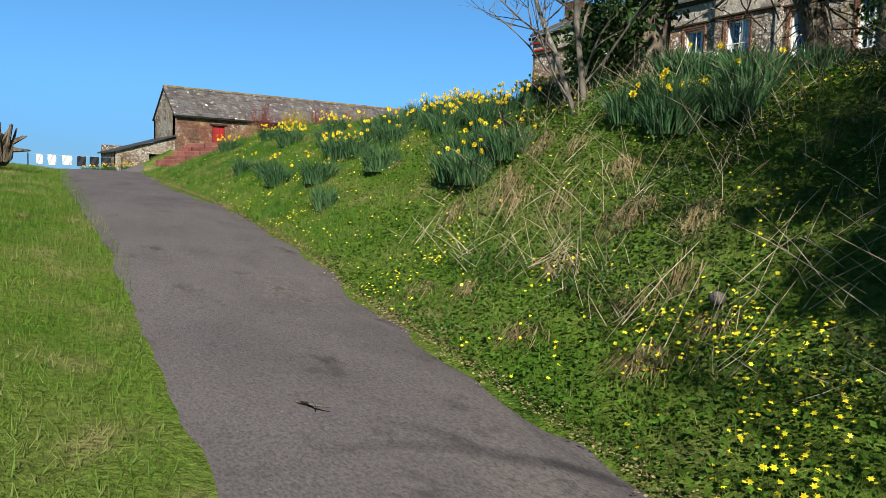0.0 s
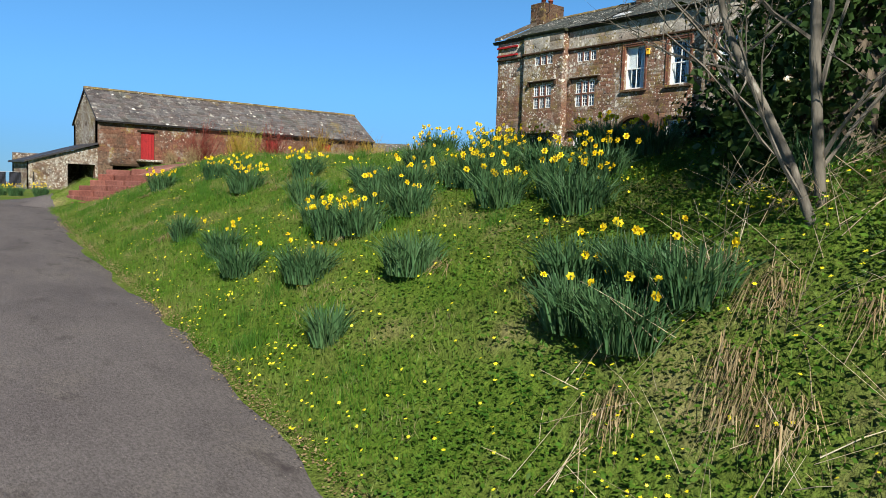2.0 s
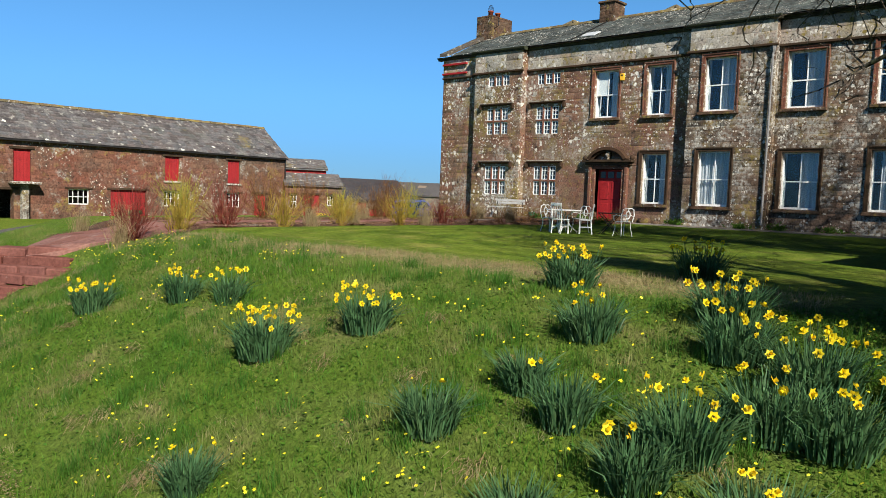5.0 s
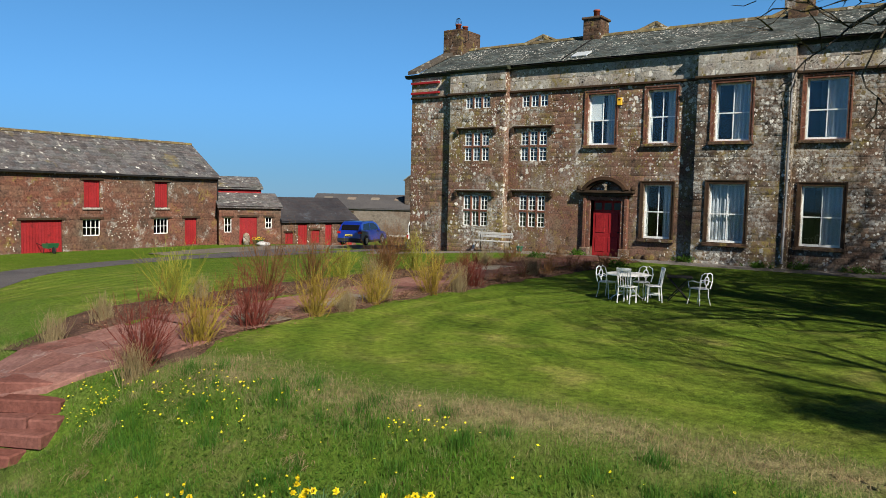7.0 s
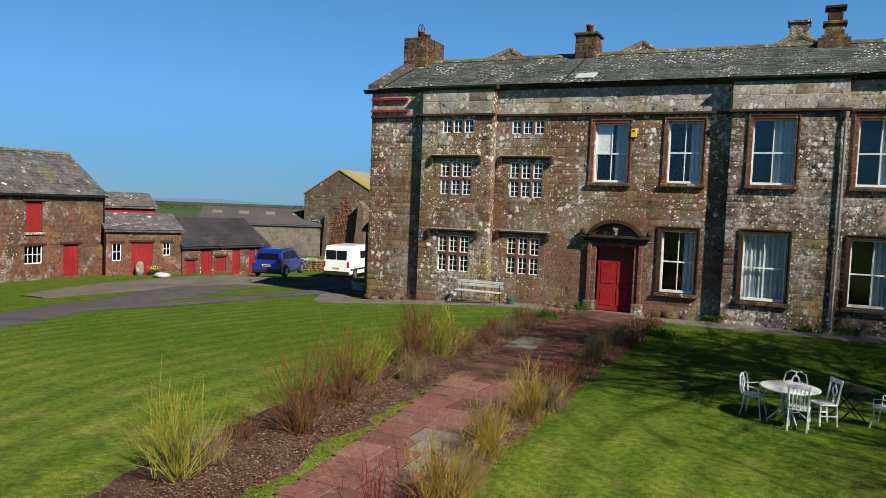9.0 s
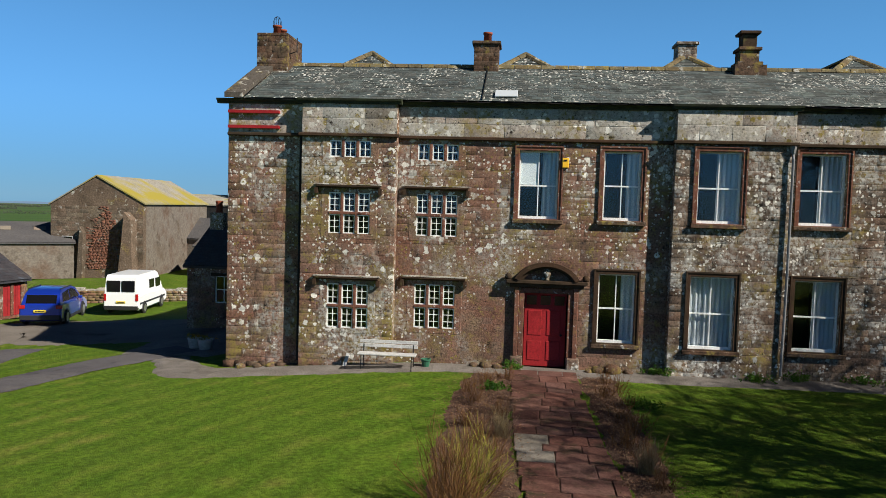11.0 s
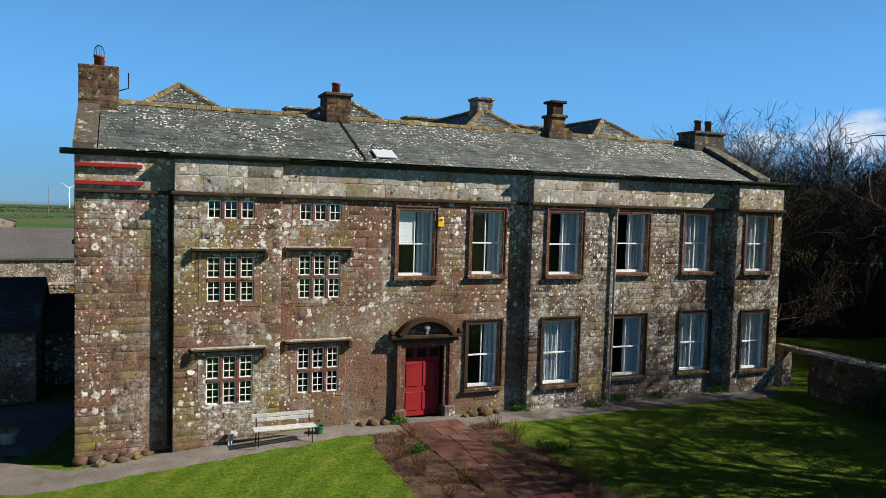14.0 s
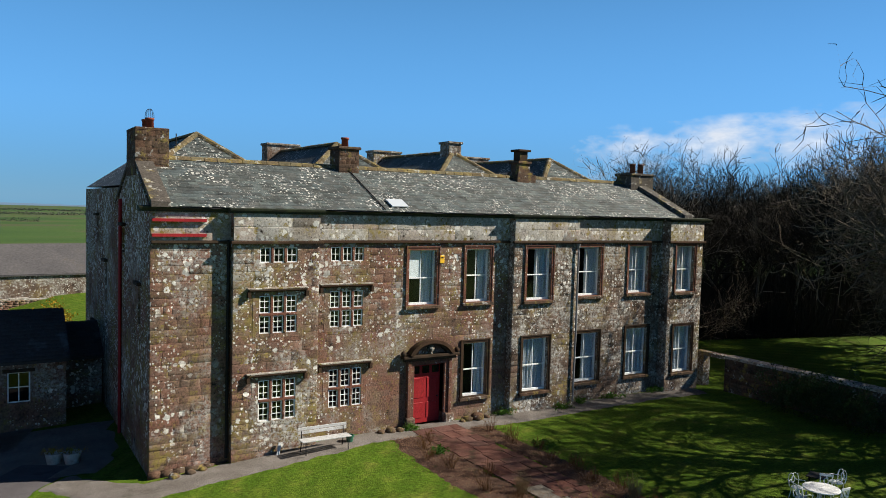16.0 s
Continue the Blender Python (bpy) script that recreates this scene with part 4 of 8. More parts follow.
# returned faces between the steps, plinth stones
for x, ya, yb, side in ((-8.33, -.42, -.10, -1), (-5.45, -.42, 0.0, 1), (2.70, -.36, 0.0, -1), (6.0, -.36, .02, 1), (11.3, -.48, .02, -1)):
    rr = courses(ya, yb, BASE, EAVE, [], rng, w=(.3, .5))
    stones_joined("stonework", rr, 0, M_STONE if x < 0 else M_STONE_GREY, house, seed=int(x * 13) % 89, m=Matrix.Translation((x, 0, 0)) @ Matrix.Rotation(radians(90), 4, "Z") @ Matrix.Scale(-1 if side < 0 else 1, 4, (0, 1, 0)))
rects = courses(-10.8, -8.4, -0.62, -0.12, [], rng, h=(.2, .3), w=(.3, .6))
stones_joined("plinth_masonry", rects, -.1, M_SOOTY_SHADED, house, depth=(.08, .2), seed=5)
part("brace_beam", boxes((-10.72, -9.12, -.26, -.13, 7.56, 7.65)), M_RED_PAINT, house, "red-painted steel tie bar")
part("brace_beam", boxes((-10.72, -9.12, -.26, -.13, 7.10, 7.19)), M_RED_PAINT, house, "red-painted steel tie bar")


def sash_window(x0, x1, z0, z1, y, dress):
    a = .115
    bm = ring(bmesh.new(), x0, x1, z0 + .02, z1, a, a, y - .035, y + .13, .09)
    bmesh.ops.bevel(bm, geom=bm.edges[:], offset=.008, segments=1, affect="EDGES")
    w = part("window", bm, M_DARK_DRESSED if z0 < 3 else M_DRESSED, house, "tall sash window in a moulded red sandstone surround")
    part("architrave_bead", ring(bmesh.new(), x0 - .02, x1 + .02, z0 + .06, z1 + .03, .045, .045, y - .065, y + .02, .01), M_DARK_DRESSED if z0 < 3 else M_DRESSED, w)
    part("window_sill", boxes((x0 - .06, x1 + .06, y - .13, y + .2, z0 - .03, z0 + .09), bevel=.014), M_SOOTY_SHADED, w, "worn stone sill")
    i0, i1, j0, j1 = x0 + a, x1 - a, z0 + .1, z1 - a
    f = .05
    mid = (j0 + j1) / 2 - (.02 if dress != "right" else 0)
    part("sash_frame", ring(bmesh.new(), i0, i1, j0, j1, f, f, y + .14, y + .24, .09), M_WHITE, w, "white-painted sash frame")
    cx = (i0 + i1) / 2
    part("glazing_bar", boxes((i0 + f, i1 - f, y + .15, y + .21, mid - .022, mid + .022)), M_WHITE, w)
    part("glazing_bar", boxes((cx - .014, cx + .014, y + .16, y + .2, j0 + .09, mid - .022)), M_WHITE, w)
    part("glazing_bar", boxes((cx - .014, cx + .014, y + .17, y + .21, mid + .022, j1 - f)), M_WHITE, w)
    for p0, p1, q0, q1 in ((i0 + f, cx - .014, j0 + .09, mid - .022), (cx + .014, i1 - f, j0 + .09, mid - .022), (i0 + f, cx - .014, mid + .022, j1 - f), (cx + .014, i1 - f, mid + .022, j1 - f)):
        g = part("pane", boxes((p0, p1, y + .178, y + .184, q0, q1)), M_GLASS, w)
        g.visible_shadow = False
    part("reveal", ring(bmesh.new(), i0 - .004, i1 + .004, j0 - .004, j1 + .004, .012, .012, y + .25, y + .6), M_WHITE, w, "white panelled window reveal")

    def curtain(c0, c1, fold=.05):
        bm = bmesh.new()
        n = max(6, int((c1 - c0) / .035))
        lo, hi = [], []
        for k in range(n + 1):
            xx = c0 + (c1 - c0) * k / n
            dy = y + .31 + .03 * math.sin(k * 1.7) + .015 * math.sin(k * .63)
            lo.append(bm.verts.new((xx, dy, j0)))
            hi.append(bm.verts.new((xx, dy, j1)))
        for k in range(n):
            bm.faces.new((lo[k], lo[k + 1], hi[k + 1], hi[k]))
        smooth(part("curtain", bm, M_CURTAIN, w, "white curtain behind the glass"))

    wd = i1 - i0
    if dress == "right":
        curtain(i1 - wd * .36, i1 - .01)
    elif dress == "half":
        curtain(i1 - wd * .52, i1 - .01)
    elif dress == "wide":
        curtain(i0 + wd * .22, i1 - .01)
    elif dress == "full":
        curtain(i0 + .01, i1 - .01)
    elif dress == "blind":
        curtain(i1 - wd * .4, i1 - .01)
        part("blind", boxes((i0 + f, cx - .014, y + .20, y + .21, mid + .03, j1 - f)), M_WHITE, w, "white board behind one pane")


def mullion_window(x0, x1, z0, z1, y, rows, hood):
    e = .07
    bm = ring(bmesh.new(), x0 - .16, x1 + .16, z0 - .13, z1 + .1, .16 + e, .13, y - .012, y + .16, .16)
    bmesh.ops.bevel(bm, geom=bm.edges[:], offset=.01, segments=1, affect="EDGES")
    w = part("window", bm, M_STONE, house, "stone-mullioned window with white leaded casements")
    i0, i1, j0, j1 = x0 + e, x1 - e, z0 + .03, z1 - .03
    lw = (i1 - i0 - 2 * .09) / 3
    lh = (j1 - j0 - (rows - 1) * .09) / rows
    for k in (1, 2):
        c = i0 + k * lw + (k - 1) * .09
        part("mullion", boxes((c, c + .09, y - .03, y + .14, j0, j1), bevel=.012), M_DRESSED, w)
    if rows == 2:
        part("transom", boxes((i0, i1, y - .032, y + .13, j0 + lh, j0 + lh + .09), bevel=.012), M_DRESSED, w)
    for r in range(rows):
        for k in range(3):
            a0, b0 = i0 + k * (lw + .09), j0 + r * (lh + .09)
            a1, b1 = a0 + lw, b0 + lh
            t = .03
            c = part("casement", ring(bmesh.new(), a0, a1, b0, b1, t, t, y + .012, y + .06), M_WHITE, w, "white-painted casement")
            part("glazing_bar", boxes(((a0 + a1) / 2 - .0095, (a0 + a1) / 2 + .0095, y + .016, y + .045, b0 + t, b1 - t)), M_WHITE, w)
            nb = 3 if rows == 2 else 2
            for q in range(1, nb):
                zz = b0 + (b1 - b0) * q / nb
                part("glazing_bar", boxes((a0 + t, a1 - t, y + .018, y + .043, zz - .0095, zz + .0095)), M_WHITE, w)
            g = part("pane", boxes((a0 + t, a1 - t, y + .03, y + .034, b0 + t, b1 - t)), M_GLASS, w)
            g.visible_shadow = False
    if hood:
        h0, h1, hz = x0 - .30, x1 + .25, z1 + .10
        bm = bmesh.new()
        prism(bm, [(y, hz), (y - .09, hz), (y - .16, hz + .05), (y - .16, hz + .08), (y, hz + .13)], "x", h0, h1)
        for q in (h0, h1):
            box(bm, q - .05, q + .05, y - .15, y, hz - .17, hz + .01)
        part("hood_mould", bm, M_DARK_DRESSED, w, "projecting dark hood mould")
        part("lichen_cap", boxes((h0 - .04, h1 + .04, y - .155, y, hz + .10, hz + .135)), M_STONE_PALE, w)


for s in SASH:
    sash_window(*s)
for m_ in MULL:
    mullion_window(*m_)

# doorway
dx0, dx1, dz0, dz1 = DOOR
dc = (dx0 + dx1) / 2
bm = boxes((dx0 - .16, dx0, -.10, .3, dz0 + .35, dz1 + .16), (dx1, dx1 + .16, -.10, .3, dz0 + .35, dz1 + .16), (dx0, dx1, -.10, .3, dz1, dz1 + .16),
           (dx0 - .30, dx0 - .16, -.16, .1, dz0 + .3, dz1 + .2), (dx1 + .16, dx1 + .30, -.16, .1, dz0 + .3, dz1 + .2), bevel=.015)
doorway = part("doorway", bm, M_DRESSED, house, "moulded red sandstone door surround")
part("plinth_block", boxes((dx0 - .38, dx0 - .0, -.26, .1, -.1, dz0 + .35), bevel=.03), M_STONE_GREY, doorway)
part("plinth_block", boxes((dx1 + .0, dx1 + .38, -.26, .1, -.1, dz0 + .35), bevel=.03), M_STONE_GREY, doorway)
bm = boxes((dx0 - .55, dx1 + .55, -.30, .02, dz1 + .30, dz1 + .40), (dx0 - .45, dx1 + .45, -.20, .02, dz1 + .18, dz1 + .30), bevel=.012)
part("entablature", bm, M_DARK_DRESSED, doorway, "dark weathered moulded lintel")
bm = bmesh.new()
cz = dz1 + .02
for ra, rb, ya in ((.80, .92, -.22), (.90, 1.04, -.34)):
    prev = None
    for k in range(19):
        t = math.pi * (0.14 + 0.72 * k / 18)
        ring = [bm.verts.new((dc + r * 1.02 * math.cos(t), yy, cz + .05 + (r - .02) * math.sin(t) * .86)) for r, yy in ((ra, ya), (rb, ya), (rb, .02), (ra, .02))]
        if prev:
            for q in range(4):
                bm.faces.new((prev[q], prev[(q + 1) % 4], ring[(q + 1) % 4], ring[q]))
        else:
            bm.faces.new(ring)
        prev = ring
    bm.faces.new(prev[::-1])
bmesh.ops.recalc_face_normals(bm, faces=bm.faces[:])
part("pediment", bm, M_DARK_DRESSED, doorway, "dark segmental pediment, mossy on top")
bm = bmesh.new()
lathe(bm, [(.05, 0), (.09, .02), (.05, .06), (.13, .16), (.15, .24), (.08, .30), (.10, .33), (.03, .40)], 12, (dc, -.14, dz1 + .40))
smooth(part("urn", bm, M_STONE_GREY, doorway, "carved stone urn in the pediment"))
for q in (dx0 - .5, dx1 + .5):
    bm = bmesh.new()
    lathe(bm, [(.07, 0), (.11, .05), (.09, .14), (.02, .2)], 8, (q, -.15, dz1 + .40))
    smooth(part("finial", bm, M_DARK_DRESSED, doorway))
door = part("door", boxes((dx0 + .02, dx1 - .02, .16, .22, dz0, dz1 - .01), bevel=.006), M_RED_PAINT, house, "red-painted six-panelled front door with three small lights", m=pose(0, .04, 0))
w3 = (dx1 - dx0 - .04) / 3
for k in range(3):
    a = dx0 + .02 + k * w3 + .06
    part("door_light", boxes((a, a + w3 - .12, .145, .165, dz1 - .38, dz1 - .1)), M_NIGHT, door, "small dark glazed light")
for k in range(2):
    a = dx0 + .13 + k * (dx1 - dx0 - .16) / 2
    for q0, q1 in ((dz0 + .18, dz0 + .78), (dz0 + .95, dz0 + 1.72)):
        part("door_panel", boxes((a, a + .42, .142, .166, q0, q1), bevel=.014), M_RED_PAINT, door)
bm = bmesh.new()
lathe(bm, [(.015, 0), (.015, .03), (.035, .04), (.035, .06), (.01, .075)], 10)
part("door_knob", bm, M_IRON, door, "black door knob", m=pose(dx1 - .16, .15, dz0 + .98, 90))
part("doorstep", boxes((dx0 - .1, dx1 + .1, -.5, .3, -.2, dz0), bevel=.02), M_PAVING_PALE, house, "worn pale stone doorstep")

# ends, back, floors
bm = bmesh.new()
side_open = [(1.5, 1.9, 4.2, 5.4), (4.6, 5.1, 6.3, 7.2), (9.0, 9.5, 4.0, 5.6), (12.2, 13.2, 1.6, 2.6), (11.6, 12.0, 6.4, 7.4)]
wall_cells(bm, -.1, 16.2, BASE - .4, 7.9, 0, .55, side_open)
end_wall = part("end_wall", bm, M_STONE, house, "shaded rubble end wall", m=Matrix.Translation((-10.75, 0, 0)) @ Matrix.Rotation(radians(90), 4, "Z") @ Matrix.Scale(-1, 4, (0, 1, 0)))
stones_joined("stonework", courses(-.1, 16.2, BASE - .4, 7.9, side_open, rng), 0, M_STONE, end_wall, seed=44)
for o in side_open:
    g = part("pane", boxes((o[0], o[1], .2, .21, o[2], o[3])), M_GLASS, end_wall)
    part("hood_mould", boxes((o[0] - .2, o[1] + .2, -.14, 0, o[3] + .05, o[3] + .16), bevel=.01), M_DARK_DRESSED, end_wall)
for ga, gb in ((-10.75, -10.2), (12.3, 12.75)):
    bm = bmesh.new()
    prism(bm, [(-.1, 7.9), (6.6, 7.9), (3.2, 9.62)], "x", ga, gb)
    part("gable", bm, M_STONE, house, "rubble gable end")
part("parapet", boxes((-10.75, -10.2, 6.2, 16.2, 7.9, 8.62)), M_STONE, house, "rubble parapet of the rear range")
part("back_wall", boxes((-10.2, 13.3, 15.7, 16.2, BASE, 8.62), (12.8, 13.35, .1, 15.7, BASE, 7.9), (12.8, 13.35, 6.4, 15.7, 7.9, 8.62)), M_MORTAR, house)
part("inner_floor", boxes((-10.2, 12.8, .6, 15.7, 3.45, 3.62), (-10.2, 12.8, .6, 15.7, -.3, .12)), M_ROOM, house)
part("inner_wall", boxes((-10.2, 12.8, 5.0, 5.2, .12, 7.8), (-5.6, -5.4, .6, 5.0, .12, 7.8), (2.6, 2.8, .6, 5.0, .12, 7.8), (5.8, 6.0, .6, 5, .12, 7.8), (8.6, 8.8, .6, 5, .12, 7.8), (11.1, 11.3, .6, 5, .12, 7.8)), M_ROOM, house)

# front roof
EL, RL = (-0.30, 8.02), (3.2, 9.62)
front_roof = bmesh.new()
prism(front_roof, [(-.30, 7.98), (3.2, 9.58), (6.7, 7.98)], "x", -10.2, 12.5)
part("roof", front_roof, M_SLATE_DARK, house, "shallow slate roof over the front range")
slates("slating", M_SLATE, house, -10.2, 12.5, EL, RL, seed=2, pieces=(-4.2, -1.3))
slates("slating", M_SLATE, house, -10.2, 12.5, (6.7, 8.02), (3.2, 9.62), seed=3)
ridge_tiles(house, M_RIDGE, (-10.2, 3.2, 9.66), (12.4, 3.2, 9.66))
for x in (-10.5, 12.55):
    bm = bmesh.new()
    for ya, za, yb, zb in ((-.42, 8.0, 3.2, 9.68), (6.8, 8.0, 3.2, 9.68)):
        prism(bm, [(ya, za), (yb, zb), (yb, zb + .16), (ya, za + .16)], "x", x - .28, x + .28)
    part("coping", bm, M_COPING, house, "sloping dark stone gable coping")
part("skylight", boxes((-.34, .34, -.30, .30, 0, .05), bevel=.01), plain("pale_metal", (.44, .47, .50), .35), house, "small pale metal roof light", m=Matrix.Translation((-2.25, .20, 8.30)) @ Matrix.Rotation(math.atan2(1.6, 3.5), 4, "X"))
part("lead_flashing", boxes((-.012, .012, -1.9, 1.9, 0, .035)), M_IRON, house, "dark lead seam", m=Matrix.Translation((-2.95, 1.45, 8.86)) @ Matrix.Rotation(math.atan2(1.6, 3.5), 4, "X"))

# rear roofs: four hipped ranges side by side
half = 3.02
for k in range(4):
    cx = -7.72 + 6.04 * k
    a, b = (cx - half, cx + half)
    V = np.array([(a, 4.2, 8.7), (b, 4.2, 8.7), (cx, 7.1, 10.86), (cx, 16.0, 10.86), (a, 16.25, 8.7), (b, 16.25, 8.7)])
    bm = bmesh.new()
    vv = [bm.verts.new(p) for p in V]
    for f in ((0, 1, 2), (0, 2, 3, 4), (1, 5, 3, 2), (4, 3, 5), (0, 4, 5, 1)):
        bm.faces.new([vv[i] for i in f])
    bmesh.ops.recalc_face_normals(bm, faces=bm.faces[:])
    rr = part("rear_roof", bm, M_SLATE, house, "hipped slate roof of a rear range")
    # slates on the hipped front face
    rg = random.Random(60 + k)
    VV, FF = [], []
    d = Vector((0, 2.9, 2.16))
    nrm = Vector((0, -2.16, 2.9)).normalized()
    for i in range(14):
        s0, s1 = i / 14, min(1, (i + 1.25) / 14)
        x = a + half * s0
        while x < b - half * s0:
            ww = min(rg.uniform(.25, .42), b - half * s0 - x)
            for s, lift in ((s0, .03), (s1, .008)):
                hw = half * (1 - s)
                for xx in (x + .004, x + ww - .004):
                    q = Vector((0, 4.2, 8.7)) + d * s + nrm * lift
                    VV.append((min(max(xx, cx - hw), cx + hw), q.y, q.z))
            n0 = len(VV) - 4
            FF.append((n0, n0 + 1, n0 + 3, n0 + 2))
            x += ww
    tagged(part("hip_slating", mesh_vf("hip_slating", np.array(VV), np.array(FF), M_SLATE), None, rr), kind="stuff")
    ridge_tiles(rr, M_RIDGE, (a, 4.2, 8.75), (cx, 7.1, 10.9))
    ridge_tiles(rr, M_RIDGE, (b, 4.2, 8.75), (cx, 7.1, 10.9))
    ridge_tiles(rr, M_RIDGE, (cx, 7.1, 10.9), (cx, 16, 10.9))


def chimney(x0, x1, y0, y1, z0, z1, pots, mat_, base=0.0, label="stone chimney stack", dark=False, cap=.07):
    rg = random.Random(int(x0 * 100) % 77)
    st = part("chimney", boxes((x0, x1, y0, y1, z0, z1 - .1), *([(x0 - .2, x1 + .2, y0 - .2, y1 + .2, z0, z0 + base), (x0 - .1, x1 + .1, y0 - .1, y1 + .1, z0 + base, z0 + base + .12)] if base else [])), mat_, house, label)
    if not dark:
        stones_joined("stonework", courses(x0, x1, z0, z1 - .1, [], rg, h=(.14, .2), w=(.2, .4)), y0, mat_, st, seed=int(x0) % 17)
        stones_joined("stonework", courses(y0, y1, z0, z1 - .1, [], rg, h=(.14, .2), w=(.2, .4)), 0, mat_, st, seed=int(x0) % 13, m=Matrix.Translation((x1, 0, 0)) @ Matrix.Rotation(radians(90), 4, "Z"))
        stones_joined("stonework", courses(y0, y1, z0, z1 - .1, [], rg, h=(.14, .2), w=(.2, .4)), 0, mat_, st, seed=int(x0) % 11, m=Matrix.Translation((x0, 0, 0)) @ Matrix.Rotation(radians(90), 4, "Z") @ Matrix.Scale(-1, 4, (0, 1, 0)))
    part("chimney_cap", boxes((x0 - cap, x1 + cap, y0 - cap, y1 + cap, z1 - .11, z1), bevel=.02), mat_, st, "weathered stone cap")
    for px, py, ph, pm in pots:
        bm = bmesh.new()
        lathe(bm, [(.14, 0), (.13, ph * .8), (.155, ph * .82), (.155, ph), (.11, ph), (.11, ph - .1)], 14, (px, py, z1 - .01))
        smooth(part("chimney_pot", bm, pm, st, "terracotta chimney pot"))
    return st


c1 = chimney(-10.78, -9.72, 2.4, 4.1, 9.0, 10.58, [(-10.25, 2.9, .36, M_TERRACOTTA), (-10.25, 3.5, .36, M_TERRACOTTA)], M_SOOTY_SHADED, cap=.01, label="broad rubble chimney stack with two red pots")
part("chimney_base", boxes((-10.74, -9.62, 2.3, 4.2, 8.7, 9.3), bevel=.05), M_COPING, c1)
bm = bmesh.new()
for k in range(6):
    t = k * math.pi / 6
    tube(bm, [(-10.25 + .15 * math.cos(t) * math.cos(s), 2.9 + .15 * math.sin(t) * math.cos(s), 10.92 + .32 * math.sin(s) ** .8) for s in [i * math.pi / 8 for i in range(9)]], .006, 4)
part("bird_guard", bm, M_IRON, c1, "wire balloon guard on the pot")
bm = bmesh.new()
tube(bm, [(-9.74, 2.6, 9.9), (-9.45, 2.6, 10.0), (-9.45, 2.6, 10.45)], .02, 6)
part("aerial_bracket", bm, M_IRON, c1)
chimney(-3.42, -2.60, 2.75, 3.65, 9.2, 10.44, [(-3.0, 3.2, .38, M_TERRACOTTA)], M_SOOTY_SHADED, label="square red sandstone chimney with one pot")
c3 = chimney(5.25, 5.85, 2.9, 3.5, 9.3, 10.35, [], M_SOOTY_SHADED, base=.45, label="dark sooty chimney with stepped base", dark=True)
part("flue", boxes((5.32, 5.78, 2.97, 3.43, 10.3, 10.78), (5.22, 5.88, 2.87, 3.53, 10.78, 10.88), bevel=.02), M_DARK_DRESSED, c3, "black square flue")
chimney(4.05, 4.75, 6.9, 7.7, 10.3, 11.38, [], M_STONE_GREY, label="stone chimney on a rear ridge")
chimney(11.75, 13.25, 2.5, 3.5, 8.6, 10.12, [(12.3, 3.0, .5, M_DRESSED), (12.85, 3.0, .5, M_DRESSED)], M_COPING, label="weathered chimney on the end gable with two pots", dark=True)
for cx in (-1.6, 4.5, 10.6):
    chimney(cx - .85, cx + .85, 14.2, 15.1, 10.0, 11.3, [], M_STONE_GREY, label="broad chimney at the back of the roof", dark=True)

# pipes, alarm box
bm = bmesh.new()
tube(bm, [(5.93, -.42, 6.7), (5.93, -.46, 6.5), (5.93, -.46, 3.0), (5.90, -.45, .3)], .04, 8)
tube(bm, [(5.93, -.42, 6.86), (5.93, -.42, 6.68)], [.10, .06], 8)
part("downpipe", bm, M_LEAD, house, "grey-painted cast iron downpipe")
bm = bmesh.new()
tube(bm, [(-8.42, -.2, 7.0), (-8.42, -.19, 3.0), (-8.42, -.18, 0)], .05, 8)
part("downpipe", bm, M_IRON, house, "dark cast iron downpipe")
bm = bmesh.new()
tube(bm, [(-10.82, 5.2, 8.2), (-10.82, 5.2, -.5)], .06, 8)
part("downpipe", bm, M_RED_PAINT, house, "dull red cast iron downpipe")
M_ALARM = plain("yellow_plastic", (0.75, 0.42, 0.02), 0.4)
alarm = part("alarm_box", boxes((-.52, -.33, -.09, -.01, 6.13, 6.42), bevel=.012), M_ALARM, house, "yellow alarm box")
part("alarm_lamp", boxes((-.47, -.38, -.105, -.088, 6.33, 6.37)), M_IRON, alarm)

# ---- barn ----
BX, BY0, BY1, BB, BE = -32.4, -16.25, 5.75, -1.6, 3.30
barn = thing("barn", "long red sandstone barn with mossy slate roof and red doors", "barn")
# the front wall runs along y and faces +x: built along x, then turned
TURN_E = Matrix.Translation((BX, 0, 0)) @ Matrix.Rotation(radians(90), 4, "Z")
doors = [(-13.45, -12.50, 0.82, 2.72), (-4.07, -3.05, 1.20, 2.85), (0.72, 1.68, 1.20, 2.88), (-7.75, -5.40, -1.45, 0.48), (3.0, 3.98, -1.32, 0.49)]
wins = [(-10.36, -9.10, -.50, .46), (-4.15, -3.02, -.52, .50), (0.64, 1.74, -.52, .50)]
gaps = [(-15.30, -13.42, -1.6, .32)]
bm = bmesh.new()
wall_cells(bm, BY0, BY1, BB, BE, 0, .6, doors + wins + gaps)
bw = part("front_wall", bm, M_BARN_WALL, barn, "red rubble barn front", m=TURN_E)
rects = courses(BY0, BY1, BB, BE, doors + wins + gaps, random.Random(21), h=(.2, .34), w=(.35, .9))
stones_joined("stonework", rects, 0, M_BARN_WALL, bw, seed=21)
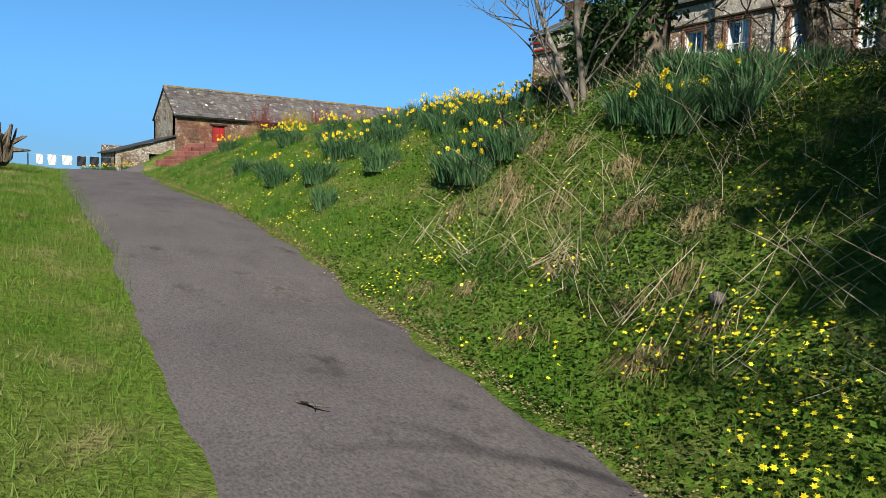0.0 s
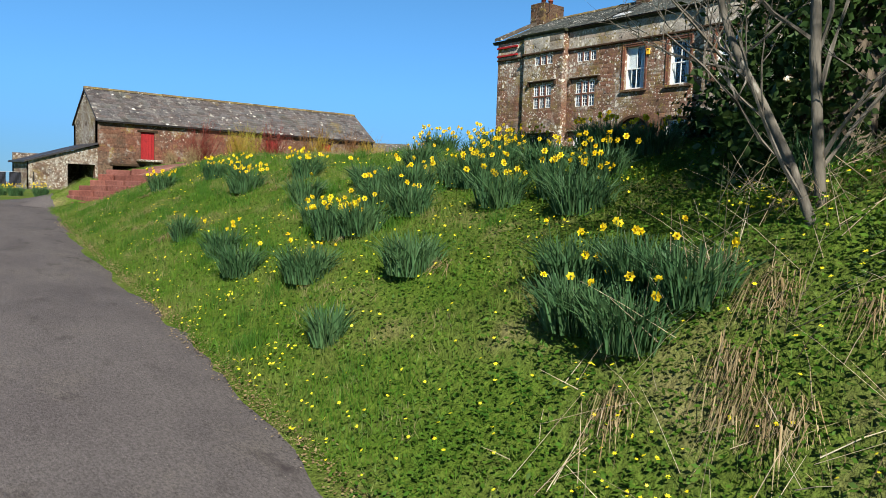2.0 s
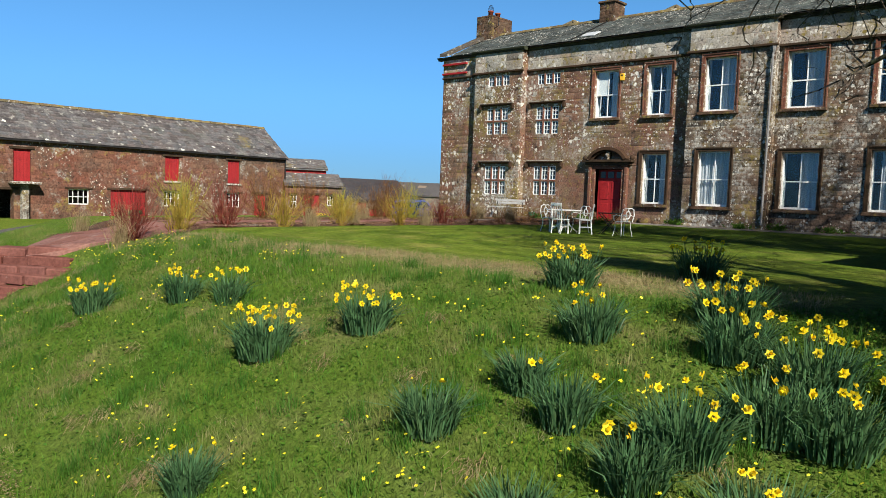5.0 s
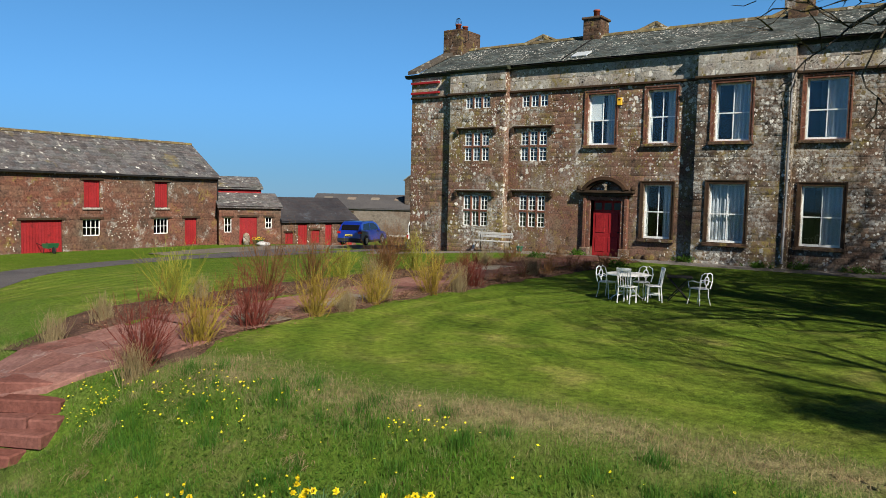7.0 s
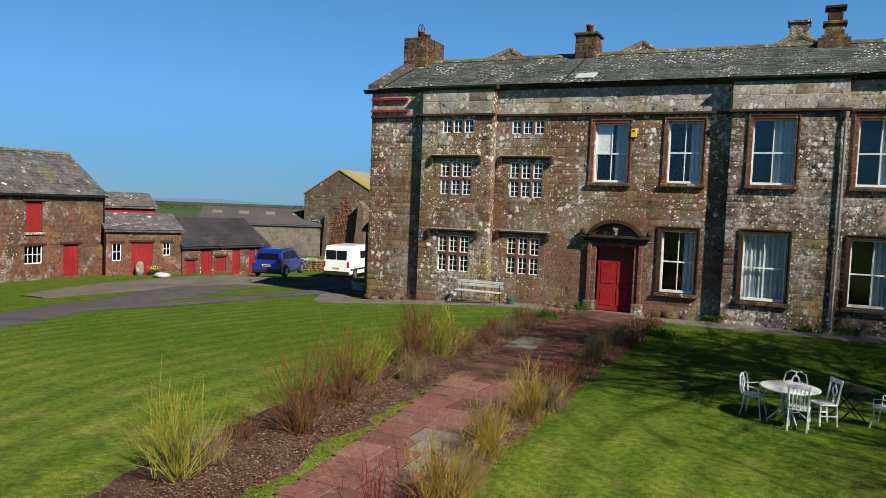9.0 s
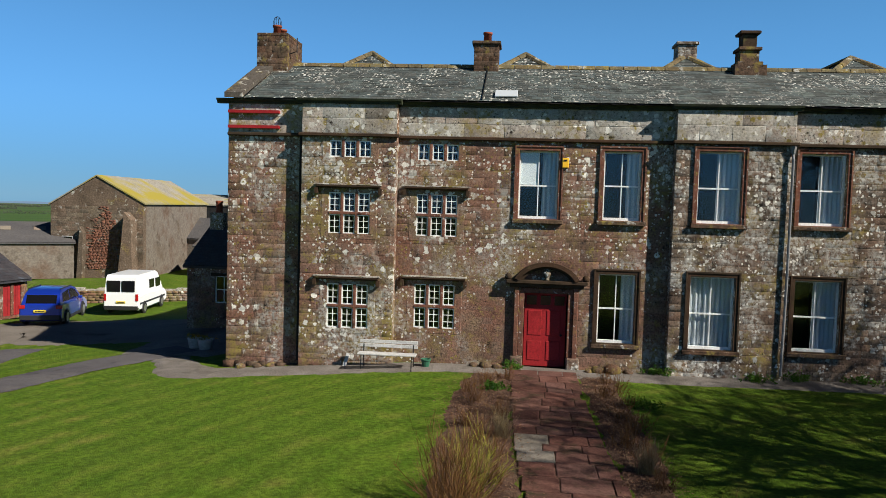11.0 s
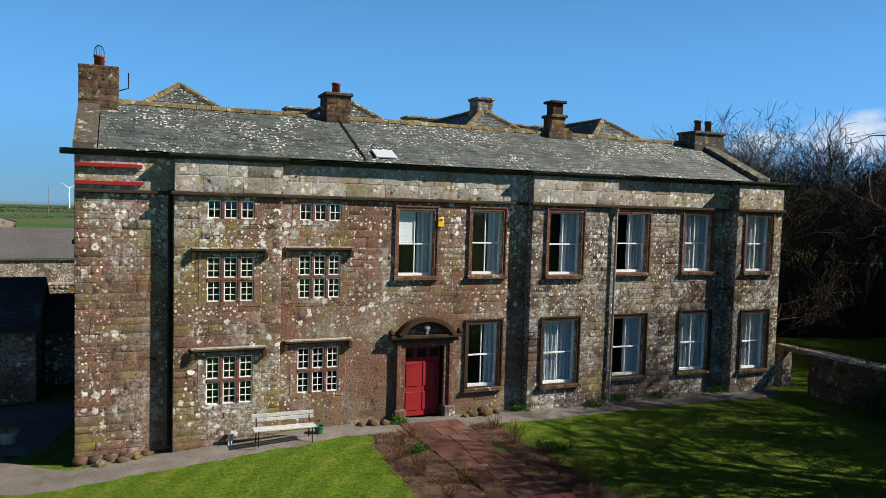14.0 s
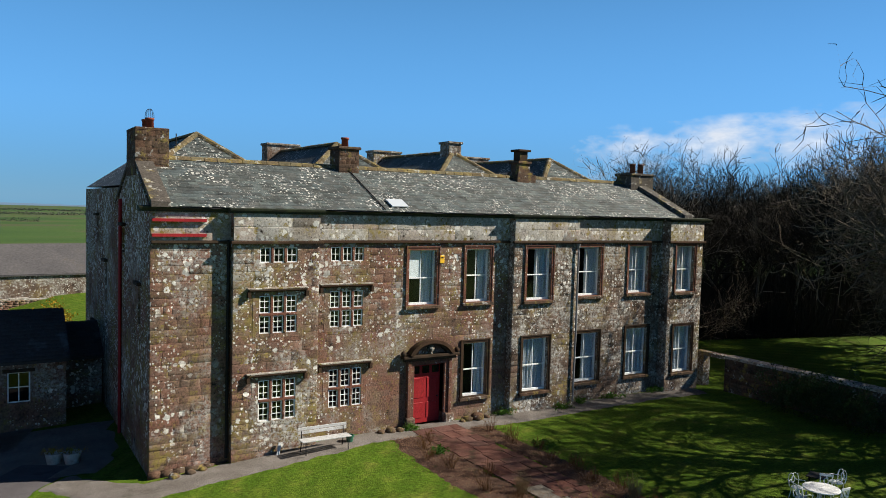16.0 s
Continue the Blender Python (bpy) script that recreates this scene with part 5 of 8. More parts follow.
for d in doors:
    bd = part("door", boxes((d[0], d[1], .12, .18, d[2], d[3])), M_RED_BARN, barn, "faded red boarded door", m=TURN_E)
    n = max(4, int((d[1] - d[0]) / .16))
    for k in range(n):
        a = d[0] + (d[1] - d[0]) * k / n
        part("board", boxes((a + .006, a + (d[1] - d[0]) / n - .006, .09, .12, d[2] + .01, d[3] - .01)), M_RED_BARN, bd)
    part("lintel", boxes((d[0] - .22, d[1] + .22, -.07, .1, d[3], d[3] + .14), bevel=.01), M_DARK_DRESSED, barn, m=TURN_E)
    if d[2] > 0:
        part("door_sill", boxes((d[0] - .12, d[1] + .12, -.1, .1, d[2] - .12, d[2]), bevel=.01), M_STONE_PALE, barn, m=TURN_E)
for w_ in wins:
    wf = part("window", boxes((w_[0], w_[0] + .06, .1, .18, w_[2], w_[3]), (w_[1] - .06, w_[1], .1, .18, w_[2], w_[3]), (w_[0], w_[1], .1, .18, w_[2], w_[2] + .06), (w_[0], w_[1], .1, .18, w_[3] - .06, w_[3])), M_WHITE, barn, "white multi-paned barn window", m=TURN_E)
    for k in range(1, 4):
        a = w_[0] + (w_[1] - w_[0]) * k / 4
        part("glazing_bar", boxes((a - .018, a + .018, .11, .16, w_[2] + .06, w_[3] - .06)), M_WHITE, wf)
    zz = (w_[2] + w_[3]) / 2
    part("glazing_bar", boxes((w_[0] + .06, w_[1] - .06, .112, .158, zz - .018, zz + .018)), M_WHITE, wf)
    part("pane", boxes((w_[0] + .06, w_[1] - .06, .13, .135, w_[2] + .06, w_[3] - .06)), M_CAR_GLASS, wf)
    part("lintel", boxes((w_[0] - .2, w_[1] + .2, -.06, .1, w_[3], w_[3] + .12), bevel=.01), M_DARK_DRESSED, barn, m=TURN_E)
part("lintel", boxes((-15.5, -13.2, -.05, .1, .32, .46)), M_DARK_DRESSED, barn, m=TURN_E)
part("landing", boxes((-13.75, -12.15, -.75, 0, .66, .80), (-13.1, -12.7, -.35, 0, -1.6, .66), bevel=.02), M_STONE_GREY, barn, "stone landing below the loft door", m=TURN_E)
BD = 6.4
bm = bmesh.new()
box(bm, BX - BD, BX - BD + .5, BY0, BY1, BB, BE)
prism(bm, [(BX, BB), (BX, BE), (BX - BD / 2, 5.58), (BX - BD, BE), (BX - BD, BB)], "y", BY0, BY0 + .5)
prism(bm, [(BX, BB), (BX, BE), (BX - BD / 2, 5.58), (BX - BD, BE), (BX - BD, BB)], "y", BY1 - .5, BY1)
part("gable_wall", bm, M_STONE_GREY, barn, "rubble gable ends")
bm = bmesh.new()
prism(bm, [(BX + .18, BE - .02), (BX - BD / 2, 5.66), (BX - BD - .18, BE - .02), (BX - BD - .18, BE - .1), (BX - BD / 2, 5.54), (BX + .18, BE - .1)], "y", BY0 - .1, BY1 + .1)
part("roof", bm, M_SLATE_DARK, barn, "sagging mossy slate roof")
ROT_Y = Matrix.Rotation(radians(90), 4, "Z")
slates("slating", M_SLATE_BARN, barn, BY0 - .1, BY1 + .1, (-BX - .22, BE + .0), (-BX + BD / 2, 5.70), seed=31, row=.32, width=(.3, .6), m=ROT_Y)
ridge_tiles(barn, M_RIDGE, (BX - BD / 2, BY0 - .1, 5.72), (BX - BD / 2, BY1 + .1, 5.72), .15, .6)
part("gutter", boxes((BX + .16, BX + .28, BY0, BY1, BE - .12, BE - .03)), M_IRON, barn, "black gutter")
bm = bmesh.new()
tube(bm, [(BX + .1, BY1 - .12, BE - .1), (BX + .08, BY1 - .12, BB)], .05, 6)
part("downpipe", bm, M_IRON, barn)

# lean-to at the barn's near end
lean = thing("cart_shed", "stone lean-to cart shed with dark slate roof against the barn", "shed")
bm = bmesh.new()
wall_cells(bm, -20.4, BY0, BB - .1, .42, 0, .5, [(-18.1, BY0 - .15, BB - .1, .30)])
ls = part("front_wall", bm, M_MORTAR, lean, m=TURN_E)
stones_joined("stonework", courses(-20.4, BY0, BB, .42, [(-18.1, BY0 - .15, BB - .1, .30)], random.Random(8)), 0, M_STONE_GREY, ls, seed=8)
bm = bmesh.new()
prism(bm, [(-20.4, .42), (BY0, .42), (BY0, 1.6)], "x", BX - .5, BX)
box(bm, BX - 5.5, BX, -20.4, -19.9, BB, .42)
box(bm, BX - 5.5, BX - 5, -20.4, BY0, BB, 1.0)
part("side_wall", bm, M_STONE_GREY, lean)
bm = bmesh.new()
prism(bm, [(-20.65, .42), (BY0, 1.80), (BY0, 1.68), (-20.65, .30)], "x", BX - 5.6, BX + .2)
part("roof", bm, M_SLATE_DARK, lean, "dark slate lean-to roof")

# ---- small shed with a higher roof behind, then the low red-doored range ----
def gable_range(name, label, p, q, depth, base, eave, ridge, wall_mat, roof_mat, openings=(), seed=5, stones=True, category="shed", overhang=.2, corrugated=False, side=None):
    """A gabled building whose front stands on the line p-q (seen from outside p is at the left), going back by depth."""
    p, q = Vector((*p, 0)), Vector((*q, 0))
    d = q - p
    L = d.length
    ang = math.atan2(d.y, d.x)
    ob = thing(name, label, category)
    M = Matrix.Translation(p) @ Matrix.Rotation(ang, 4, "Z")
    bm = bmesh.new()
    wall_cells(bm, 0, L, base, eave, 0, .4, [o[:4] for o in openings])
    fw = part("front_wall", bm, wall_mat, ob, m=M)
    if stones:
        stones_joined("stonework", courses(0, L, base, eave, [o[:4] for o in openings], random.Random(seed), h=(.2, .34), w=(.35, .9)), 0, wall_mat, fw, seed=seed)
    bm = bmesh.new()
    for x0, x1 in ((0, .4), (L - .4, L)):
        prism(bm, [(.4, base), (.4, eave), (depth / 2, ridge - .1), (depth, eave), (depth, base)], "x", x0, x1)
    box(bm, 0, L, depth - .4, depth, base, eave)
    part("gable_wall", bm, side or wall_mat, ob, m=M)
    bm = bmesh.new()
    o = overhang
    prism(bm, [(-o, eave - .04), (depth / 2, ridge), (depth + o, eave - .04), (depth + o, eave - .14), (depth / 2, ridge - .12), (-o, eave - .14)], "x", -.12, L + .12)
    part("roof", bm, roof_mat, ob, m=M)
    if corrugated:
        V, F = [], []
        n = int(L / .16)
        for ya, yb in ((-o - .02, depth / 2), (depth + o + .02, depth / 2)):
            k0 = len(V)
            for i in range(2 * n + 1):
                xx = -.12 + (L + .24) * i / (2 * n)
                h = .05 if i % 2 else .015
                V += [(xx, ya, eave - .04 + h), (xx, yb, ridge + h)]
            F += [(k0 + 2 * i, k0 + 2 * i + 2, k0 + 2 * i + 3, k0 + 2 * i + 1) for i in range(2 * n)]
        tagged(part("roof_sheeting", mesh_vf("roof_sheeting", np.array(V), np.array(F), roof_mat), None, ob, m=M), kind="stuff")
    else:
        slates("slating", roof_mat, ob, -.12, L + .12, (-o - .02, eave), (depth / 2, ridge + .04), seed=seed, row=.22, width=(.2, .38), m=M)
    for x0, x1, z0, z1, kind in openings:
        if kind == "door":
            dd = part("door", boxes((x0, x1, .08, .13, z0, z1)), M_RED_BARN, ob, "red boarded door", m=M)
            n = max(3, int((x1 - x0) / .18))
            for k in range(n):
                a = x0 + (x1 - x0) * k / n
                part("board", boxes((a + .008, a + (x1 - x0) / n - .008, .06, .08, z0, z1)), M_RED_BARN, dd)
        elif kind == "window":
            wf = part("window", boxes((x0, x0 + .05, .08, .14, z0, z1), (x1 - .05, x1, .08, .14, z0, z1), (x0, x1, .08, .14, z0, z0 + .05), (x0, x1, .08, .14, z1 - .05, z1), ((x0 + x1) / 2 - .02, (x0 + x1) / 2 + .02, .08, .13, z0, z1), (x0, x1, .082, .128, (z0 + z1) / 2 - .02, (z0 + z1) / 2 + .02)), M_WHITE, ob, m=M)
            part("pane", boxes((x0, x1, .10, .105, z0, z1)), M_CAR_GLASS, wf)
        part("lintel", boxes((x0 - .15, x1 + .15, -.05, .06, z1, z1 + .12)), M_DARK_DRESSED, ob, m=M)
    return ob


gable_range("store_shed", "small rubble store with slate roof and red door", (-31.62, 5.2), (-29.4, 8.87), 5.5, -1.7, 1.35, 2.24, M_BARN_WALL, M_SLATE_BARN,
            [(.35, .85, -.5, .55, "window"), (1.4, 2.6, -1.5, .6, "door"), (3.2, 3.65, -.2, .6, "window")], seed=41)
gable_range("cart_house", "roof of a store with a red-boarded clerestory strip", (-35.2, 6.6), (-33.0, 10.2), 5.0, -1.7, 2.68, 3.5, M_RED_BARN, M_SLATE_BARN, [], seed=43, stones=False, side=M_BARN_WALL)
gable_range("red_door_range", "low rubble range with dark slate roof and red doors", (-29.32, 8.9), (-28.0, 15.4), 5.5, -1.7, .35, 2.0, M_BARN_WALL, M_SLATE_DARK,
            [(.3, .95, -1.4, -.5, "door"), (1.35, 2.15, -1.55, .1, "door"), (2.45, 3.25, -1.3, -.35, "door"), (3.75, 4.35, -1.55, .1, "door"), (5.1, 5.6, -1.55, .1, "door"), (5.75, 6.25, -1.55, .1, "door")], seed=47)
long_shed = gable_range("long_shed", "long grey rendered cattle shed with corrugated roof", (-50.8, 32.8), (-40.5, 40.0), 12.0, -2.4, .80, 2.35, M_RENDER, M_CORRUGATED,
            [(3.6, 5.0, -.7, .3, "window")], seed=51, stones=False, corrugated=True)
SHED = Matrix.Translation((-50.8, 32.8, 0)) @ Matrix.Rotation(math.atan2(7.2, 10.3), 4, "Z")
for x in (1.6, 4.4, 7.2, 10.0):
    part("rooflight", boxes((-.5, .5, -.55, .55, .03, .07), bevel=.01), M_PAVING_PALE, long_shed, "pale translucent roof sheet", m=SHED @ Matrix.Translation((x, 3.9, .76 + 1.59 * 4.1 / 6.2)) @ Matrix.Rotation(math.atan2(1.59, 6.2), 4, "X"))
gable_range("field_barn", "grey barn with ribbed sheet roof and low stone wall", (-26, 47.0), (-6.0, 48.7), 9.0, -2.4, 1.6, 3.9, M_STONE_GREY, M_CORRUGATED, [], seed=53, stones=False, corrugated=True)

# ruined barn: tall gable with a scar of brick, yellowed roof
ruin = thing("ruined_barn", "tall ruined stone barn with a lichen-yellow sheet roof", "barn")
RM = Matrix.Translation((-43.0, 40.5, 0)) @ Matrix.Rotation(radians(4), 4, "Z")
bm = bmesh.new()
prism(bm, [(0, -2.6), (8.3, -2.6), (8.3, 4.35), (4.15, 6.65), (0, 4.1)], "y", 0, .7)
box(bm, 0, .6, .7, 16.5, -2.6, 4.1)
box(bm, .6, 7.7, 15.9, 16.5, -2.6, 4.1)
rw = part("wall", bm, M_RUIN, ruin, "patched rubble gable wall", m=RM)
part("side_wall", boxes((7.7, 8.3, .7, 16.5, -2.6, 4.35)), M_RENDER, ruin, "streaked render side wall", m=RM)
stones_joined("stonework", courses(0, 8.3, -2.6, 4.0, [(1.0, 2.0, .2, 1.3), (3.0, 6.6, -2.6, 3.0)], random.Random(3), h=(.22, .36), w=(.4, .9)), 0, M_RUIN, rw, seed=3)
rg = random.Random(4)
scar = [q for q in courses(2.8, 6.9, -1.6, 4.0, [], rg, h=(.12, .18), w=(.2, .4)) if abs(q[0] - 4.8) < 1.8 - max(0, q[1] - 1.2) * .6 + rg.uniform(-.7, .35)]
stones_joined("brick_scar", scar, 0, M_RED_BRICK, rw, seed=4, depth=(.01, .05))
bm = bmesh.new()
prism(bm, [(-.15, 4.15), (4.15, 6.80), (8.5, 4.40), (8.5, 4.28), (4.15, 6.67), (-.15, 4.03)], "y", -.1, 16.7)
part("roof", bm, M_YELLOW_ROOF, ruin, "corrugated roof yellow with lichen", m=RM)
part("window", boxes((1.0, 2.0, -.03, .02, .2, 1.3), bevel=.01), M_WHITE_WORN, ruin, m=RM)
part("pane", boxes((1.06, 1.94, -.05, -.03, .26, 1.24)), M_NIGHT, ruin, m=RM)
bm = bmesh.new()
prism(bm, [(6.5, -2.6), (7.9, -2.6), (7.7, 2.9), (7.1, 3.6), (6.9, 1.0)], "y", -1.2, 0)
part("buttress", bm, M_RUIN, ruin, "broken stub of a fallen wall", m=RM)
bm = bmesh.new()
prism(bm, [(2.6, -2.6), (3.1, -2.6), (3.2, 1.6), (2.9, 2.2)], "y", -.6, 0)
part("buttress", bm, M_RUIN, ruin, "broken stub of a fallen wall", m=RM)
gable_range("low_byre", "low byre with slate roof beside the ruined barn", (-31.3, 44.0), (-21.5, 43.0), 6.0, -2.4, .6, 2.1, M_STONE_GREY, M_CORRUGATED, [(1.2, 3.2, -.9, .1, "window"), (6.0, 7.0, -2.2, 0, "door")], seed=57, stones=False, corrugated=True)
gable_range("byre", "small stone byre with dark sheet roof", (-36.5, 52.0), (-31.0, 51.0), 7.0, -2.4, .9, 2.9, M_RENDER, M_CORRUGATED, [], seed=58, stones=False, corrugated=True)
gable_range("dutch_barn", "dark steel barn with yellow-edged roof", (-52, 76.0), (-41, 78.0), 12.0, -2.5, 4.2, 5.6, M_IRON, M_YELLOW_ROOF, [], seed=59, stones=False)
gable_range("timber_barn", "timber-clad barn with pale sheet roof", (-37.5, 96.0), (-33.5, 92.0), 14.0, -2.5, 3.0, 4.8, M_RENDER, M_CORRUGATED, [], seed=61, stones=False)

# silo
silo = thing("silo", "tall dark green enamelled grain silo with white pipe and ladder", "silo", (-40.3, 83.0, 0))
silo.matrix_basis = silo.matrix_basis @ Matrix.Diagonal((.86, .86, 1, 1))
M_SILO = surface("dark_green_enamel", [(0.012, 0.032, 0.034), (0.022, 0.048, 0.048)], 0.6, 4, 0.4, 0.05, 8, vary=.15)
bm = bmesh.new()
lathe(bm, [(2.65, -2.5), (2.65, 9.3), (2.55, 9.9), (1.9, 10.9), (.9, 11.5), (.1, 11.65)], 32)
smooth(part("tank", bm, M_SILO, silo, "panelled dark green steel tank"))
for zz in (-.2, 2.0, 4.3, 6.5, 8.8):
    bm = bmesh.new()
    lathe(bm, [(2.69, zz), (2.71, zz + .05), (2.69, zz + .1)], 32)
    part("band", bm, M_LEAD, silo)
bm = bmesh.new()
tube(bm, [(-1.7, -2.35, 1.0), (-1.75, -2.35, 9.5), (-1.5, -2.0, 11.3), (-.6, -1.2, 12.0), (.3, -.6, 11.8)], .12, 8)
part("filling_pipe", bm, M_WHITE, silo, "white filling pipe")
bm = bmesh.new()
for sx in (-.9, -.45):
    tube(bm, [(sx, -2.85, -2), (sx, -2.85, 10.2)], .04, 5)
for k in range(34):
    tube(bm, [(-.9, -2.85, -1.8 + k * .35), (-.45, -2.85, -1.8 + k * .35)], .025, 4)
part("ladder", bm, M_LEAD, silo)
part("name_plate", boxes((1.3, 2.2, -2.62, -2.52, 5.3, 5.42), (1.1, 2.2, -2.62, -2.52, 5.05, 5.17)), M_WHITE, silo, "two short white bars of unreadable lettering", m=pose(0, .55, 0, 0, 0, 12))

# ---- outbuilding in the shade of the house ----
annex = gable_range("outbuilding", "low dark outbuilding with slate roof and one sash window", (-15.5, 7.6), (-12.35, 7.6), 5.2, -1.0, 2.15, 3.65, M_STONE, M_SLATE_DARK, [(1.2, 1.95, .55, 1.7, "window")], seed=62)
bm = bmesh.new()
box(bm, -15.5, -14.9, 9.9, 10.5, 3.3, 4.3)
part("chimney", bm, M_STONE, annex)
bm = bmesh.new()
lathe(bm, [(.16, 0), (.14, .45), (.17, .47), (.17, .55)], 12, (-15.2, 10.2, 4.29))
part("chimney_pot", bm, M_TERRACOTTA, annex, "red chimney pot")
gable_range("link_building", "low slated link between house and outbuilding", (-12.3, 10.0), (-10.8, 10.0), 4.0, -1.0, 1.7, 2.8, M_STONE, M_SLATE_DARK, [], seed=63)

# ---- ground lookup for things that stand on it ----
def ground_z(x, y):
    """Height of the ground mesh itself."""
    x, y = np.atleast_1d(np.asarray(x, float)), np.atleast_1d(np.asarray(y, float))
    i = np.clip(np.searchsorted(gx, x) - 1, 0, nx - 2)
    j = np.clip(np.searchsorted(gy, y) - 1, 0, ny - 2)
    u, v = (x - gx[i]) / (gx[i + 1] - gx[i]), (y - gy[j]) / (gy[j + 1] - gy[j])
    return (GZ[j, i] * (1 - u) * (1 - v) + GZ[j, i + 1] * u * (1 - v) + GZ[j + 1, i] * (1 - u) * v + GZ[j + 1, i + 1] * u * v)


def gz(x, y):
    return float(ground_z(x, y)[0])


# ---- flagged path and steps ----
def path_x(y):
    return float(lerp(y, [-23.4, -21, -17, -12.5, -7.4, -1], [.85, .62, .15, -.42, -.80, -.90]))


path = ribbon("path", [(path_x(y), y) for y in (-21.5, -20, -16, -12, -8, -4, -.55)], [2.2, 2.1, 1.9, 1.8, 1.8, 1.9, 2.0], M_SOIL, 0.012, "garden path of worn red sandstone flags", "path", seed=14, edge=.05)
flag_kinds = []
for k in range(5):
    rg = random.Random(k)
    bm = bmesh.new()
    c = [(-.5 + rg.uniform(0, .04), -.5 + rg.uniform(0, .04)), (.5 - rg.uniform(0, .04), -.5 + rg.uniform(0, .04)), (.5 - rg.uniform(0, .04), .5 - rg.uniform(0, .04)), (-.5 + rg.uniform(0, .04), .5 - rg.uniform(0, .04))]
    va = [bm.verts.new((x, y, -1)) for x, y in c]
    vb = [bm.verts.new((x, y, .6)) for x, y in c]
    vc = [bm.verts.new((x * .96, y * .96, 1)) for x, y in c]
    for a, b in ((va, vb), (vb, vc)):
        for i in range(4):
            bm.faces.new((a[i], a[(i + 1) % 4], b[(i + 1) % 4], b[i]))
    bm.faces.new(vc)
    flag_kinds.append((mesh_of("flag", bm, M_PAVING), None))
pale_flag = flag_kinds[0][0].copy()
pale_flag.materials.clear()
pale_flag.materials.append(M_PAVING_PALE)
# flag in the darker colour that stands for shade near the house
shaded_flag = flag_kinds[1][0].copy()
shaded_flag.materials.clear()
shaded_flag.materials.append(M_PAVING_SHADED)
rg = random.Random(5)
y = -.6
while y > -20.9:
    low = y < -19.8
    d = min(rg.uniform(.7, 1.0) if low else rg.uniform(.45, .8), max(.3, y + 21.3))
    w = 2.2 if low else 1.85 if y < -2 else 1.95
    x = path_x(y) - w / 2
    while x < path_x(y) + w / 2 - .15:
        ww = min(rg.uniform(.7, 1.25) if low else rg.uniform(.5, .95), path_x(y) + w / 2 - x)
        cx, cy = x + ww / 2, y - d / 2
        me = pale_flag if (-8.3 < y < -6.9 and cx < path_x(y)) or (-19.6 < y < -18.6 and rg.random() < .6) or (-17 < y < -15.8 and cx > path_x(y)) else shaded_flag if y > -12.5 + rg.uniform(-2, 2) else rg.choice(flag_kinds)[0]
        fall = math.atan2(gz(cx, cy + .3) - gz(cx, cy - .3), .6)
        part("flag", me, None, path, m=Matrix.LocRotScale((cx, cy, gz(cx, cy) + .036 + rg.uniform(-.003, .004)), Euler((fall + rg.uniform(-.006, .006), rg.uniform(-.006, .006), rg.uniform(-.03, .03))), (ww + .002, d + .002, .012)))
        x += ww
    y -= d
# the last rows of slabs turn towards the head of the steps
rows_ = [((-.62, -21.25), (1.72, -21.25)), ((-.86, -21.95), (1.48, -21.85)), ((-1.02, -22.75), (1.30, -22.40)), ((-.86, -23.55), (1.15, -22.90)), ((-.42, -24.42), (.97, -23.36))]
for (la, ra), (lb, rb) in zip(rows_, rows_[1:]):
    cuts = [0.0, rg.uniform(.22, .36), rg.uniform(.55, .74), 1.0]
    for u, v in zip(cuts, cuts[1:]):
        top_ = [Vector(a).lerp(Vector(b), f) for a, b, f in ((lb, rb, u), (lb, rb, v), (la, ra, v), (la, ra, u))]
        mid_ = sum(top_, Vector((0, 0))) / 4
        bm = bmesh.new()
        rings = []
        for inset, down in ((.0, .10), (.004, .012), (.016, 0)):
            ring_ = [p + (mid_ - p).normalized() * (inset + .006) for p in top_]
            rings.append([bm.verts.new((p.x, p.y, float(height(p.x, p.y)) + .075 - down)) for p in ring_])
        for a, b in zip(rings, rings[1:]):
            for q in range(4):
                bm.faces.new((a[q], a[(q + 1) % 4], b[(q + 1) % 4], b[q]))
        bm.faces.new(rings[-1])
        part("flag", bm, M_PAVING, path)

steps = thing("garden_steps", "broken flight of red sandstone steps up the grass bank", "steps", (1.4, -23.3, 0))
rg = random.Random(15)
for i in range(8):
    f = i / 7
    lie = radians(40 - 29 * f)
    along, out = Vector((math.cos(lie), math.sin(lie), 0)), Vector((math.sin(lie), -math.cos(lie), 0))
    right = Vector((float(lerp(f, [0, .17, .33, .5, 1], [-.45, .06, .40, .34, .10])), float(lerp(f, [0, .17, .33, .5, 1], [-.03, -.12, -.36, -.78, -1.83])), -.345 - .149 * i))
    length, s = (1.4, 1.9, 2.2, 2.3, 2.3, 2.25, 2.2, 2.2)[i] + rg.uniform(-.1, .1), rg.uniform(-.05, .05)
    while s < length - .1:
        w = min(rg.uniform(.4, .95), length - s)
        if length - s - w < .25:
            w = length - s
        sk = boxes((-w + .012, 0, 0, .55, -.19, 0), bevel=.022)
        at_ = right - along * s + out * rg.uniform(-.045, .045) + Vector((0, 0, rg.uniform(-.03, .015)))
        part("step_stone", sk, M_STEP, steps, m=Matrix.LocRotScale(at_, Euler((rg.uniform(-.03, .03), rg.uniform(-.03, .03), lie + rg.uniform(-.05, .05))), None))
        s += w

